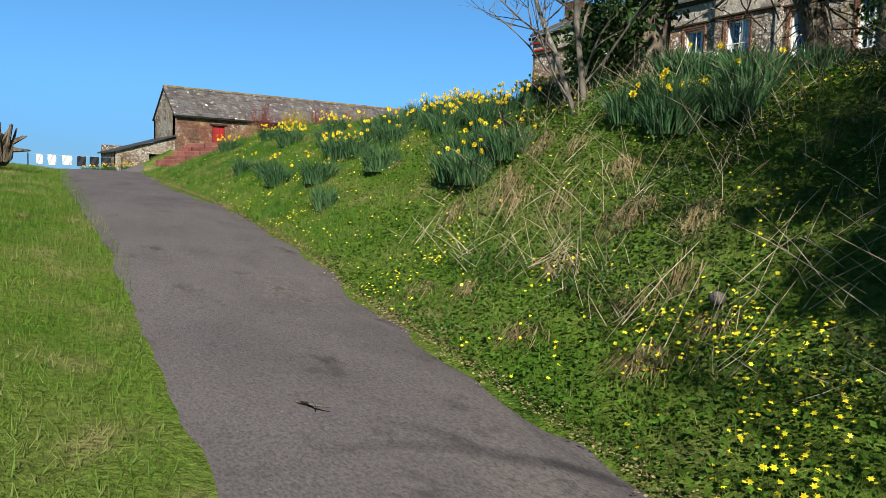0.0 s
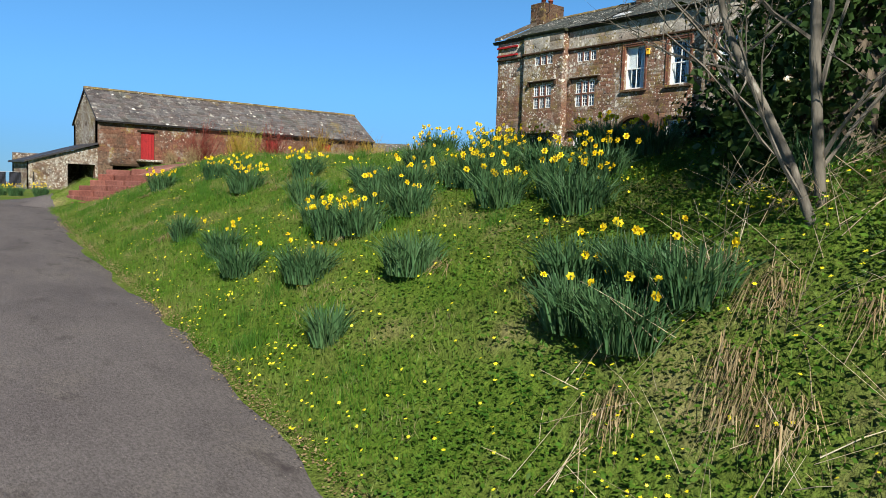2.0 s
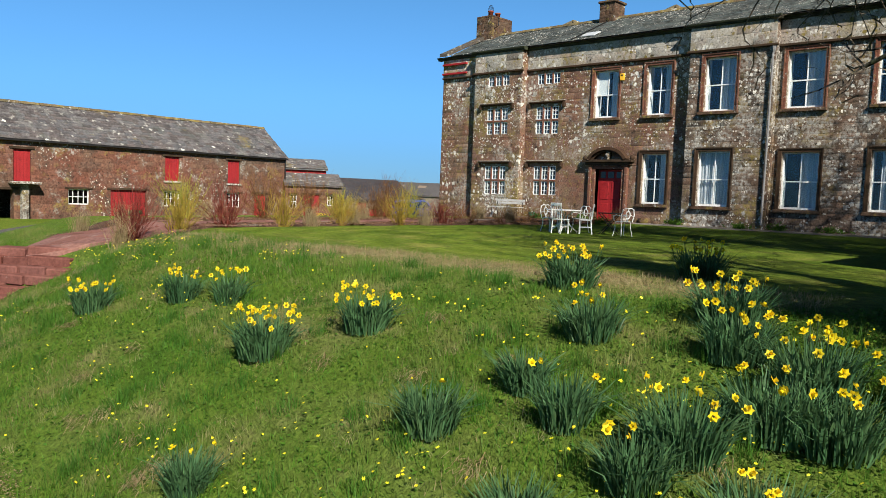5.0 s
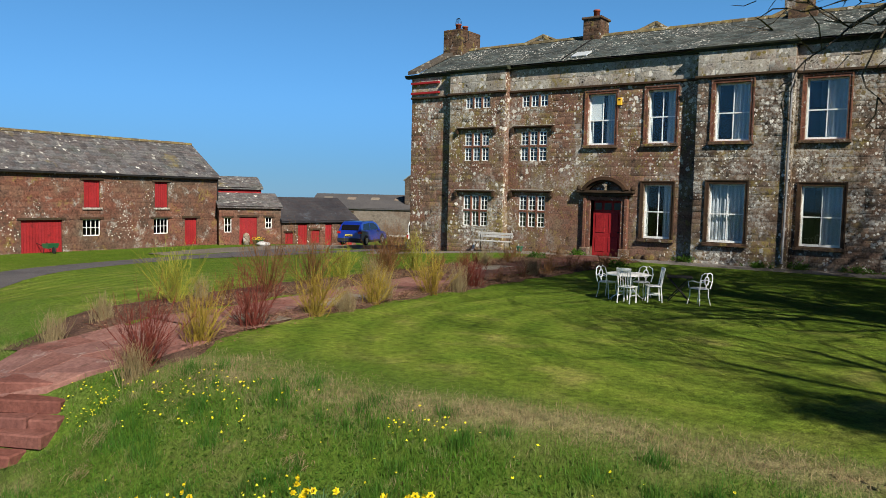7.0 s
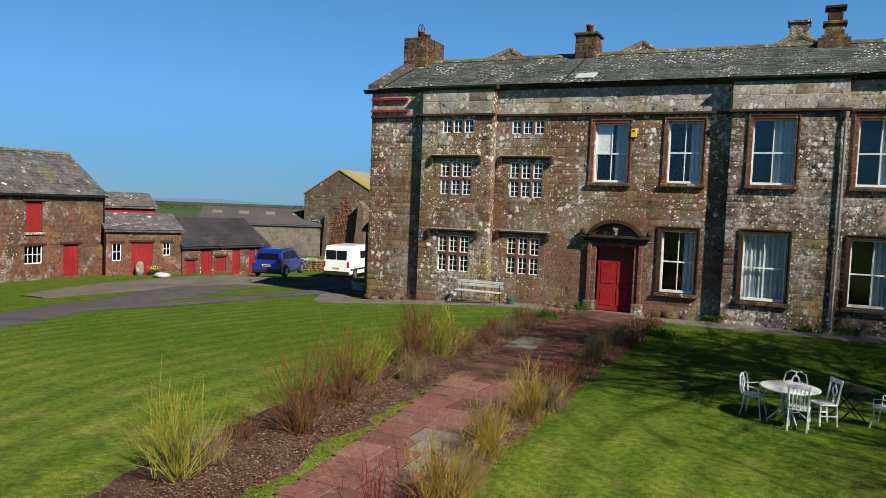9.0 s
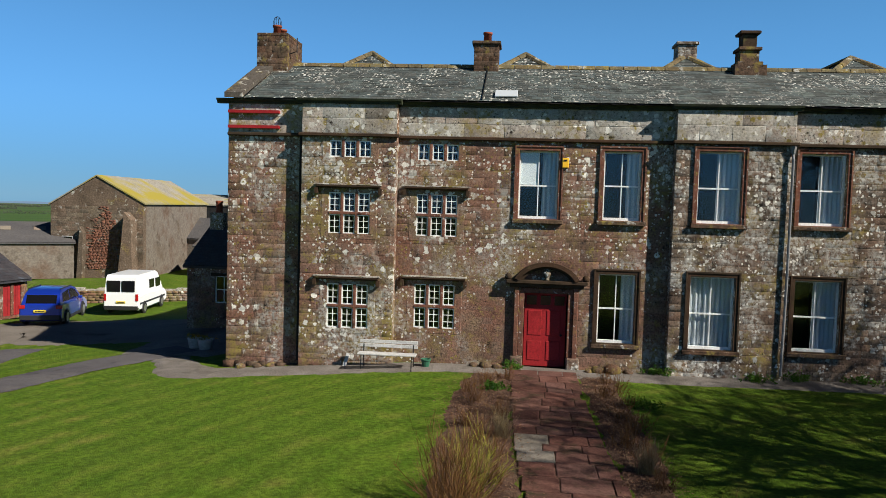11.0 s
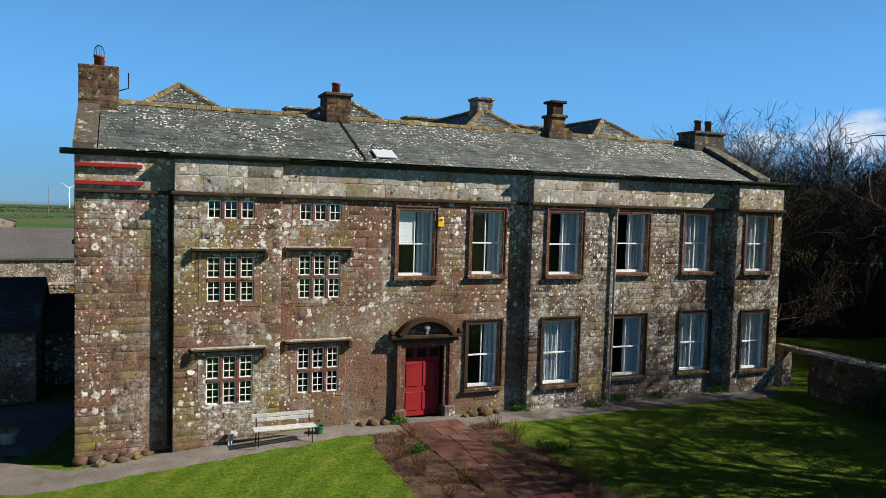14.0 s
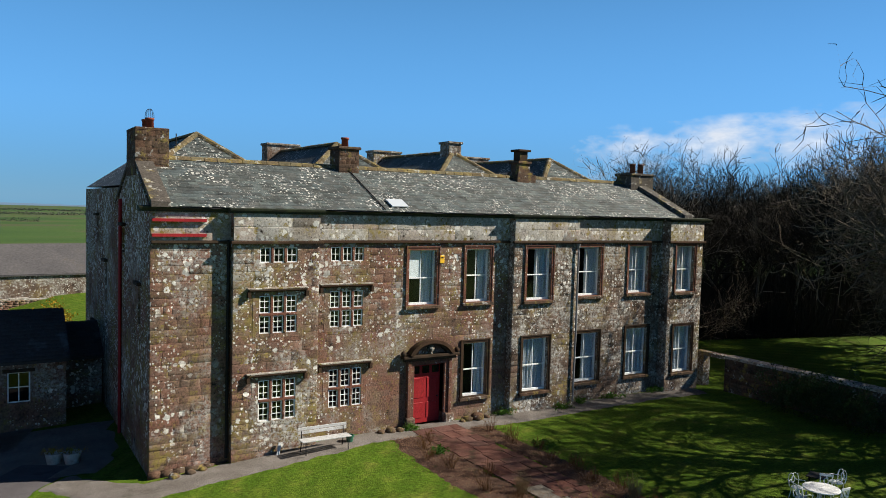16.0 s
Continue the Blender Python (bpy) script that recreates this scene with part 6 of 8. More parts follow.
# ---- bench ----
def bench(at, turn):
    ob = thing("garden_bench", "weathered white slatted bench on iron legs against the wall", "bench", at, turn)
    for k in range(3):
        part("seat_slat", boxes((-.86, .86, -.42 + k * .14, -.31 + k * .14, .42, .455), bevel=.006), M_WHITE_WORN, ob)
    for z in (.58, .70):
        part("back_slat", boxes((-.86, .86, .02, .05, z, z + .10), bevel=.006), M_WHITE_WORN, ob)
    for x in (-.74, .74):
        bm = bmesh.new()
        tube(bm, [(x, -.42, 0), (x, -.40, .42), (x, -.02, .42), (x, .06, .82)], .018, 6)
        tube(bm, [(x, .08, 0), (x, -.02, .42)], .018, 6)
        part("leg", bm, M_IRON, ob)
    return ob


bench((-5.44, -.98, gz(-5.44, -1.1) + .04), 0)


# ---- garden table and chairs ----
def iron_table(at):
    ob = thing("garden_table", "round white cast-iron garden table with scrolled legs", "table", at)
    bm = bmesh.new()
    lathe(bm, [(.10, .69), (.56, .70), (.60, .705), (.60, .73), (.57, .74), (.10, .735)], 28)
    smooth(part("tabletop", bm, M_WHITE, ob, "pierced white round top"))
    for k in range(4):
        t = k * math.pi / 2 + .4
        bm = bmesh.new()
        pr = [(.42, 0), (.44, .05), (.34, .12), (.2, .25), (.1, .4), (.12, .55), (.3, .69)]
        tube(bm, [(r * math.cos(t), r * math.sin(t), z) for r, z in pr], .018, 6)
        smooth(part("leg", bm, M_WHITE, ob))
    bm = bmesh.new()
    tube(bm, [(.2 * math.cos(a), .2 * math.sin(a), .25) for a in [i * math.pi / 8 for i in range(17)]], .012, 5)
    part("ring", bm, M_WHITE, ob)
    return ob


def iron_chair(at, turn):
    """A cast-iron armchair that faces -y."""
    ob = thing("garden_armchair", "white cast-iron garden chair with scrolled oval back", "chair", at, turn, group="chairs round the garden table")
    bm = bmesh.new()
    lathe(bm, [(.05, .43), (.23, .43), (.24, .44), (.23, .455), (.05, .455)], 18, (0, 0, 0))
    smooth(part("seat", bm, M_WHITE, ob))
    for sx in (-1, 1):
        for sy, y1 in ((-1, -.2), (1, .2)):
            bm = bmesh.new()
            tube(bm, [(sx * .21, y1 * 1.1, 0), (sx * .17, y1 * .85, .25), (sx * .18, y1 * .8, .43)], .014, 5)
            part("leg", bm, M_WHITE, ob)
        bm = bmesh.new()
        tube(bm, [(sx * .22, .2, .62), (sx * .28, .02, .65), (sx * .26, -.16, .62), (sx * .22, -.16, .45)], .014, 5)
        part("armrest", bm, M_WHITE, ob)
    bm = bmesh.new()
    tube(bm, [(-.20, .2, .44), (-.24, .23, .65), (-.2, .25, .82), (-.1, .26, .87), (0, .26, .85), (.1, .26, .87), (.2, .25, .82), (.24, .23, .65), (.2, .2, .44)], .017, 6)
    part("back_frame", bm, M_WHITE, ob)
    bm = bmesh.new()
    tube(bm, [(.075 * math.cos(a), .245, .66 + .11 * math.sin(a)) for a in [i * math.pi / 8 for i in range(17)]], .02, 5)
    tube(bm, [(0, .22, .45), (0, .24, .55)], .02, 5)
    tube(bm, [(0, .25, .77), (0, .26, .85)], .018, 5)
    tube(bm, [(-.2, .235, .62), (-.075, .245, .66)], .014, 5)
    tube(bm, [(.2, .235, .62), (.075, .245, .66)], .014, 5)
    part("back_splat", bm, M_WHITE, ob)
    return ob


def wood_chair(at, turn, spindles):
    ob = thing("wooden_chair", "white-painted wooden chair with " + ("a spindle back" if spindles else "an oval splat back"), "chair", at, turn, group="chairs round the garden table")
    part("seat", boxes((-.21, .21, -.2, .2, .42, .455), bevel=.012), M_WHITE, ob)
    for sx in (-1, 1):
        part("front_leg", boxes((sx * .18 - .018, sx * .18 + .018, -.19, -.155, 0, .42)), M_WHITE, ob)
        bm = bmesh.new()
        tube(bm, [(sx * .18, .22, 0), (sx * .18, .18, .43), (sx * .19, .26, .92)], .02, 6)
        part("back_post", bm, M_WHITE, ob)
        part("stretcher", boxes((sx * .18 - .01, sx * .18 + .01, -.155, .19, .2, .225)), M_WHITE, ob)
    part("top_rail", boxes((-.22, .22, .245, .275, .86, .95), bevel=.01), M_WHITE, ob)
    if spindles:
        for k in range(4):
            x = -.11 + k * .073
            bm = bmesh.new()
            tube(bm, [(x, .19, .45), (x, .25, .87)], .011, 5)
            part("spindle", bm, M_WHITE, ob)
    else:
        bm = bmesh.new()
        tube(bm, [(.07 * math.cos(a), .23, .70 + .10 * math.sin(a)) for a in [i * math.pi / 8 for i in range(17)]], .018, 5)
        tube(bm, [(0, .2, .46), (0, .225, .60)], .02, 5)
        tube(bm, [(0, .245, .80), (0, .255, .88)], .02, 5)
        part("splat", bm, M_WHITE, ob)
    return ob


def on(x, y, d=0.0):
    return (x, y, gz(x, y) + d)


garden_set = [iron_table(on(4.86, -12.02)), iron_chair(on(4.30, -11.85), 75), wood_chair(on(5.02, -12.42), 175, True), wood_chair(on(5.40, -11.82), -60, False),
              iron_chair(on(4.92, -11.30), -10), iron_chair(on(6.36, -11.55), -115)]
ft = thing("folding_table", "small dark folding table with crossed legs", "table", on(5.82, -11.29), 20)
for ob in garden_set + [ft]:
    ob.scale = (.82, .82, .84)
part("tabletop", boxes((-.35, .35, -.3, .3, .66, .69), bevel=.006), M_IRON, ft)
for sy in (-.24, .24):
    for s in (-1, 1):
        bm = bmesh.new()
        tube(bm, [(-.3 * s, sy + .02 * s, 0), (.3 * s, sy + .02 * s, .66)], .016, 5)
        part("leg", bm, M_IRON, ft)

# ---- stones and pots by the door, plants at the wall ----
def boulder(at, r, seed, label, mat_=M_STONE_GREY, squash=.7):
    rg = random.Random(seed)
    bm = bmesh.new()
    bmesh.ops.create_icosphere(bm, subdivisions=2, radius=r)
    for v in bm.verts:
        v.co *= 1 + .25 * noise.noise(v.co * (2.2 / r) + Vector((seed, 0, 0)))
        v.co.z = v.co.z * squash + r * squash * .7
    me = mesh_of("boulder", bm, mat_)
    for p in me.polygons:
        p.use_smooth = True
    ob = new("boulder", me)
    ob.matrix_basis = Matrix.Translation(at)
    return tagged(ob, label, "stone", "rough stones beside the door")


for x, y, r, s in ((-2.25, -.45, .16, 1), (-2.6, -.4, .2, 2), (-2.95, -.35, .15, 3), (.45, -.45, .13, 4), (.72, -.4, .2, 5), (1.15, -.4, .27, 6), (1.6, -.35, .15, 7), (-9.6, -.5, .16, 8), (-9.2, -.45, .14, 9), (-10.1, -.55, .17, 10)):
    boulder(on(x, y, -.02), r, s, "mossy rounded stone at the foot of the wall", M_SOOTY_SHADED)
pot = thing("plant_pot", "small green plastic pot beside the bench", "pot", on(-4.35, -.75, .03))
bm = bmesh.new()
lathe(bm, [(.10, 0), (.14, .2), (.16, .2), (.16, .24), (.13, .24), (.11, .12)], 14)
part("pot_body", bm, plain("green_plastic", (.03, .12, .07), .4), pot)
lt = thing("loose_boards", "short white board leaning on the wall", "board", on(-6.85, -.62, .02))
part("plank", boxes((-.05, .05, -.02, .02, 0, .42)), M_WHITE_WORN, lt, m=pose(0, 0, 0, -14, 14, 0))

# ---- garden wall at the house's far end ----
gw = thing("garden_wall", "old rubble garden wall with pale stone coping", "wall")
WM = Matrix.Translation((14.15, -.6, 0)) @ Matrix.Rotation(radians(-90), 4, "Z")
bm = bmesh.new()
box(bm, .9, 16.0, 0, .5, -.3, 1.62)
# the dark stone colour here carries the shade on the wall
wbody = part("wall_body", bm, M_SOOTY_SHADED, gw, m=WM)
stones_joined("stonework", courses(.9, 16, -.3, 1.62, [], random.Random(71)), 0, M_SOOTY_SHADED, wbody, depth=(.004, .02), seed=71, m=Matrix.Identity(4))
x = .9
while x < 15.9:
    w = random.uniform(.5, .9)
    part("coping_stone", boxes((x + .01, min(x + w, 16) - .01, -.07, .57, 1.62, 1.74), bevel=.02), M_STONE_PALE, gw, m=WM)
    x += w
part("gate_lintel", boxes((-.85, .95, 0, .45, 1.55, 1.72), bevel=.02), M_STONE_GREY, gw, m=WM)
part("gate_post", boxes((-.8, -.3, 0, .45, -.3, 1.55)), M_STONE_GREY, gw, m=WM)

# ---- low walls in the yard ----
def rubble_wall(name, p, q, h, label, seed, base=None):
    p, q = Vector((*p, 0)), Vector((*q, 0))
    d = q - p
    b = gz(p.x, p.y) - .3 if base is None else base
    ob = thing(name, label, "wall")
    M = Matrix.Translation((p.x, p.y, 0)) @ Matrix.Rotation(math.atan2(d.y, d.x), 4, "Z")
    w = part("wall_body", boxes((0, d.length, 0, .45, b, b + h + .3)), M_STONE, ob, m=M)
    stones_joined("stonework", courses(0, d.length, b, b + h + .3, [], random.Random(seed), h=(.12, .25), w=(.25, .55)), 0, M_STONE, w, seed=seed, depth=(.02, .09))
    part("capping", boxes(*[(i * d.length / 14, (i + 1) * d.length / 14 - .03, -.04, .5, b + h + .3, b + h + .42 + .06 * math.sin(i * 2.3)) for i in range(14)]), M_STONE_PALE, ob, m=M)
    return ob


rubble_wall("yard_wall", (-31.5, 23.5), (-20.5, 27.0), .9, "low broken rubble wall beyond the parked cars", 75)
rubble_wall("paddock_wall", (-26, 46.3), (-6, 48.0), 1.6, "rough stone paddock wall below the grey barn", 76)


# ---- vehicles ----
M_TYRE = plain("tyre_rubber", (.012, .012, .012), .85)
M_RIM = plain("alloy", (.45, .45, .46), .35, .8)
M_BLUE = plain("blue_car_paint", (.006, .026, .26), .3, .1, .8)
M_VAN = plain("white_van_paint", (.78, .79, .80), .35, 0, .4)
M_TAIL = plain("red_lamp", (.35, .01, .01), .25)
M_PLATE = plain("yellow_plate", (.75, .55, .04), .5)
M_BLACK = plain("black_plastic", (.015, .015, .016), .6)


def vehicle(name, label, category, at, turn, L, W, low, high, ridge, paint, tyre_r, axles, dark_bars):
    """A car or van that points to +x, its rear bumper at x = 0. low: lower body profile, high: upper body profile (x, z)."""
    ob = thing(name, label, category, at, turn)
    bm = bmesh.new()
    prism(bm, low, "y", -W / 2, W / 2)
    bmesh.ops.bevel(bm, geom=[e for e in bm.edges if abs(e.verts[0].co.y - e.verts[1].co.y) < 1e-4], offset=.07, segments=2, affect="EDGES")
    crisp(part("body", bm, paint, ob))
    bm = bmesh.new()
    prism(bm, high, "y", -W / 2 + .06, W / 2 - .06)
    for v in bm.verts:
        f = (v.co.z - ridge[0]) / (ridge[1] - ridge[0])
        v.co.y *= 1 - ridge[2] * max(0, f)
    bmesh.ops.bevel(bm, geom=[e for e in bm.edges if abs(e.verts[0].co.y - e.verts[1].co.y) < 1e-4], offset=.06, segments=2, affect="EDGES")
    crisp(part("cabin", bm, paint, ob))
    for x in axles:
        for s in (-1, 1):
            bm = bmesh.new()
            lathe(bm, [(tyre_r * .6, -.1), (tyre_r * .95, -.1), (tyre_r, -.06), (tyre_r, .06), (tyre_r * .95, .1), (tyre_r * .6, .1)], 20)
            arch = bmesh.new()
            lathe(arch, [(tyre_r * 1.12, -.012), (tyre_r * 1.12, .012)], 24)
            part("wheel_arch", arch, M_BLACK, ob, "dark wheel arch", m=Matrix.Translation((x, s * (W / 2 + .002), tyre_r * 1.04)) @ Matrix.Rotation(radians(90), 4, "X"))
            wheel = part("wheel", bm, M_TYRE, ob, "black tyre", m=Matrix.Translation((x, s * (W / 2 - .05), tyre_r)) @ Matrix.Rotation(radians(90), 4, "X"))
            bm = bmesh.new()
            lathe(bm, [(tyre_r * .62, -.11), (tyre_r * .5, -.105), (tyre_r * .12, -.09), (tyre_r * .12, .09), (tyre_r * .5, .105), (tyre_r * .62, .11)], 14)
            part("rim", bm, M_RIM, wheel, "alloy wheel rim")
    return ob


car = vehicle("car", "bright blue estate car parked in the yard", "car", on(-23.2, 9.3), 107, 4.2, 1.78,
              [(.0, .35), (.02, .95), (.25, 1.05), (3.3, .98), (4.3, .82), (4.52, .6), (4.55, .3), (4.3, .22), (.2, .22)],
              [(.10, .98), (.35, 1.45), (.7, 1.62), (2.3, 1.64), (2.9, 1.5), (3.55, .96)], (.98, 1.62, .16), M_BLUE, .34, (.85, 3.6), None)
bm = bmesh.new()
prism(bm, [(.125, 1.05), (.32, 1.415), (.36, 1.40), (.165, 1.03)], "y", -.64, .64)
part("rear_window", bm, M_NIGHT, car, "dark rear window")
for s in (-1, 1):
    for pane_ in ([(.52, 1.08), (.72, 1.46), (1.66, 1.53), (1.66, 1.05)], [(1.74, 1.05), (1.74, 1.53), (2.3, 1.53), (2.78, 1.40), (3.2, 1.05)]):
        bm = bmesh.new()
        prism(bm, pane_, "y", s * .6, s * .838)
        for v in bm.verts:
            v.co.y *= 1 - .16 * max(0, (v.co.z - .98) / .64)
        part("side_window", bm, M_NIGHT, car, "dark side window")
    part("sill_trim", boxes((.1, 4.4, s * .86 - .05, s * .86 + .04, .2, .36), bevel=.02), M_BLACK, car, "black plastic sill")
    part("tail_lamp", boxes((-.02, .12, s * .78 - .14, s * .78 + .12, .82, .98), bevel=.01), M_TAIL, car, "red tail lamp")
    part("roof_rail", boxes((.6, 2.4, s * .68 - .015, s * .68 + .015, 1.64, 1.68)), M_BLACK, car)
    part("door_mirror", boxes((2.75, 2.9, s * .98 - .09, s * .98 + .09, .98, 1.1), bevel=.02), M_BLUE, car)
part("bumper", boxes((-.05, .12, -.85, .85, .3, .52), bevel=.02), M_BLACK, car)
plate = part("number_plate", boxes((-.045, -.02, -.26, .26, .66, .77)), M_PLATE, car, "yellow plate with one plain dark bar")
part("plate_bar", boxes((-.052, -.045, -.2, .2, .695, .735)), M_BLACK, plate)

van = vehicle("van", "white high-roofed panel van parked beyond the car", "van", on(-24.5, 18.7), 99, 5.4, 2.0,
              [(0, .4), (0, 1.2), (3.9, 1.2), (4.9, 1.12), (5.35, .85), (5.4, .4), (5.0, .28), (.2, .28)],
              [(.0, 1.15), (.05, 2.2), (.2, 2.34), (3.5, 2.36), (3.95, 2.2), (4.75, 1.12)], (1.15, 2.36, .12), M_VAN, .35, (1.05, 4.25), None)
for s in (-1, 1):
    part("rear_window", boxes((-.03, .06, s * .41 - .37, s * .41 + .37, 1.38, 2.02), bevel=.015), M_NIGHT, van, "dark rear door window")
    part("tail_lamp", boxes((-.03, .08, s * .9 - .07, s * .9 + .07, .85, 1.25), bevel=.01), M_TAIL, van, "tall red tail lamp")
    part("side_window", boxes((3.35, 4.2, s * .90 - .03, s * .90 + .035, 1.35, 1.9)), M_NIGHT, van, "dark cab window")
    part("side_window", boxes((2.2, 3.0, s * .91 - .03, s * .91 + .035, 1.4, 1.92)), M_NIGHT, van, "dark side window")
    part("side_trim", boxes((.3, 4.9, s * 1.0 - .02, s * 1.0 + .02, .62, .72)), M_BLACK, van)
part("bumper", boxes((-.06, .12, -.95, .95, .32, .55), bevel=.02), M_BLACK, van)
plate = part("number_plate", boxes((-.04, -.01, -.26, .26, .72, .83)), M_PLATE, van, "yellow plate with one plain dark bar")
part("plate_bar", boxes((-.048, -.04, -.2, .2, .755, .795)), M_BLACK, plate)

# ---- yard clutter ----
heap = boulder(on(-28.3, 6.3, 0), .5, 33, "low heap of white sheeting beside the store", M_WHITE_WORN, .35)
heap["group"] = ""
bp = thing("stone_post", "rounded stone mounting post by the store door", "post", on(-30.3, 6.5))
bm = bmesh.new()
lathe(bm, [(.24, 0), (.24, .55), (.2, .72), (.1, .82), (.02, .85)], 14)
smooth(part("post_body", bm, M_STONE_PALE, bp))
barrow = thing("wheelbarrow", "green wheelbarrow by the big barn door", "barrow", on(-31.5, -6.6))
bm = bmesh.new()
prism(bm, [(-.35, .55), (.45, .6), (.3, .3), (-.2, .3)], "y", -.3, .3)
part("tray", bm, plain("green_steel", (.02, .12, .05), .5), barrow)
bm = bmesh.new()
lathe(bm, [(.1, -.04), (.19, -.04), (.19, .04), (.1, .04)], 14)
part("wheel", bm, M_TYRE, barrow, m=Matrix.Translation((.45, 0, .19)) @ Matrix.Rotation(radians(90), 4, "X"))
for s in (-1, 1):
    bm = bmesh.new()
    tube(bm, [(.45, s * .08, .2), (-.1, s * .25, .35), (-.95, s * .28, .55)], .02, 5)
    tube(bm, [(-.15, s * .25, .34), (-.25, s * .25, 0)], .02, 5)
    part("handle", bm, M_IRON, barrow)

# ---- washing line beyond the crest ----
wl = thing("washing_line", "washing line with dark and white clothes", "washing line", (-20.0, -24.5, gz(-20.0, -24.5)), 90)
for x in (-2.6, 2.1):
    bm = bmesh.new()
    tube(bm, [(x, 0, -.2), (x, 0, 1.05)], .03, 6)
    part("post", bm, M_IRON, wl)
bm = bmesh.new()
tube(bm, [(-2.6 + .47 * k, 0, 1.03 - .05 * math.sin(math.pi * k / 10)) for k in range(11)], .008, 4)
part("line", bm, M_WHITE_WORN, wl)
M_CLOTH = plain("dark_cloth", (.012, .014, .022), .95)
for k, (x, w, h, mt) in enumerate(((-2.2, .3, .5, M_WHITE), (-1.65, .4, .55, M_WHITE), (-.95, .48, .5, M_WHITE), (-.22, .45, .56, M_CLOTH), (.42, .48, .58, M_CLOTH), (1.05, .5, .62, M_CLOTH))):
    bm = bmesh.new()
    g = [[bm.verts.new((x + w * i / 6, .04 * math.sin(i * 1.3 + k + j), .99 - h * j / 5)) for j in range(6)] for i in range(7)]
    g2 = [[bm.verts.new(v.co + Vector((0, .02, 0))) for v in col] for col in g]
    for q in (g, g2):
        for i in range(6):
            for j in range(5):
                bm.faces.new((q[i][j], q[i + 1][j], q[i + 1][j + 1], q[i][j + 1]))
    part("garment", bm, mt, wl)

# ---- wind turbine far away ----
tb = thing("wind_turbine", "white three-bladed wind turbine on the far fields", "wind turbine", (-85, 1300, -13.0))
M_TURB = plain("white_steel", (.8, .8, .8), .5)
bm = bmesh.new()
lathe(bm, [(1.1, 0), (.6, 32)], 12)
part("tower", bm, M_TURB, tb)
part("nacelle", boxes((-1, 1, -1.5, 2.5, 31.5, 33.5), bevel=.2), M_TURB, tb)
for a in (95, 215, 335):
    bm = bmesh.new()
    prism(bm, [(0, -.3), (14, -.15), (14, .15), (3, .9), (0, .4)], "y", -.15, .15)
    part("blade", bm, M_TURB, tb, m=Matrix.Translation((0, -1.8, 32.5)) @ Matrix.Rotation(radians(a), 4, "Y"))
pole = thing("pole", "slim mast far out in the field", "pole", (-62, 640, -7.1))
bm = bmesh.new()
lathe(bm, [(.25, 0), (.15, 22)], 8)
part("mast", bm, M_LEAD, pole)

# ---- bare trees ----
def tree_segments(seed, height_, spread, levels=5, r0=.22, start=None, lean=(0, 0), droop=0.0, first=.25, kids=(3, 4), least=.006, stout=(.42, .6), thin=1.0):
    """Tapering limbs as a list of (point, point, radius, radius, level)."""
    rg = random.Random(seed)
    out = []

    def grow(p, d, length, r, level):
        n = 4 if level < 2 else 3 if level < levels - 1 else 2 if level < levels else 1
        q, rr = p, r
        for i in range(n):
            d = (d + Vector((rg.gauss(0, .16), rg.gauss(0, .16), rg.gauss(0, .10) - droop * (level > 0) * .12 + .05 * (level > 1)))).normalized()
            q2, r2 = q + d * (length / n), max(least, rr * (.86 if level else .9))
            out.append((q, q2, rr, r2, level))
            if level < levels and (i > 0 or level > 1) and (level > 0 or (i + 1) / n >= first):
                for _ in range(rg.choice(kids) - (1 if i < n - 1 else 0)):
                    if level > 2 and rg.random() > thin:
                        continue
                    a = rg.uniform(0, 2 * math.pi)
                    side = d.orthogonal().normalized()
                    side.rotate(Matrix.Rotation(a, 3, d))
                    e = (d * rg.uniform(.35, .8) + side * rg.uniform(.6, 1.0) * spread + Vector((0, 0, .12 - droop * .25))).normalized()
                    grow(q2, e, length * rg.uniform(.48, .72), max(least, r2 * rg.uniform(*stout)), level + 1)
            q, rr = q2, r2

    grow(Vector(start or (0, 0, 0)), Vector((lean[0], lean[1], 1)).normalized(), height_ * .5, r0, 0)
    return out


def limbs_mesh(name, segs, material, sides=(9, 6, 5, 3)):
    """Limbs as tapered tubes, the finest twigs as narrow blades."""
    V, F = [], []
    for p, q, r, s, lv in segs:
        d = q - p
        u = d.orthogonal().normalized()
        w = d.normalized().cross(u)
        k = len(V)
        if lv > 3:
            u = (u * math.cos(k) + w * math.sin(k)) * 1.3
            mid = (p + q) / 2 + (w * math.cos(k * 1.7) + d.normalized().cross(w) * math.sin(k * 1.7)) * d.length * .13
            V += [p - u * r, p + u * r, mid + u * s * .8, mid - u * s * .8, q + u * s * .4, q - u * s * .4]
            F += [(k, k + 1, k + 2, k + 3), (k + 3, k + 2, k + 4, k + 5)]
            continue
        n = sides[lv]
        for c, rad in ((p, r), (q, s)):
            for i in range(n):
                t = 2 * math.pi * i / n
                V.append(c + rad * (math.cos(t) * u + math.sin(t) * w))
        F.extend((k + i, k + (i + 1) % n, k + n + (i + 1) % n, k + n + i) for i in range(n))
    return mesh_vf(name, np.array([tuple(v) for v in V]), np.array(F), material)


def bare_tree(name, at, seed, height_, spread, label, levels=5, r0=.22, bark=None, **kw):
    ob = thing(name, label, "tree", at)
    segs = tree_segments(seed, height_, spread, levels, r0, **kw)
    part("trunk", limbs_mesh("trunk", [s for s in segs if s[4] == 0], bark or M_BARK), None, ob)
    part("crown", limbs_mesh("crown", [s for s in segs if s[4] > 0], bark or M_BARK), None, ob)
    return ob, segs


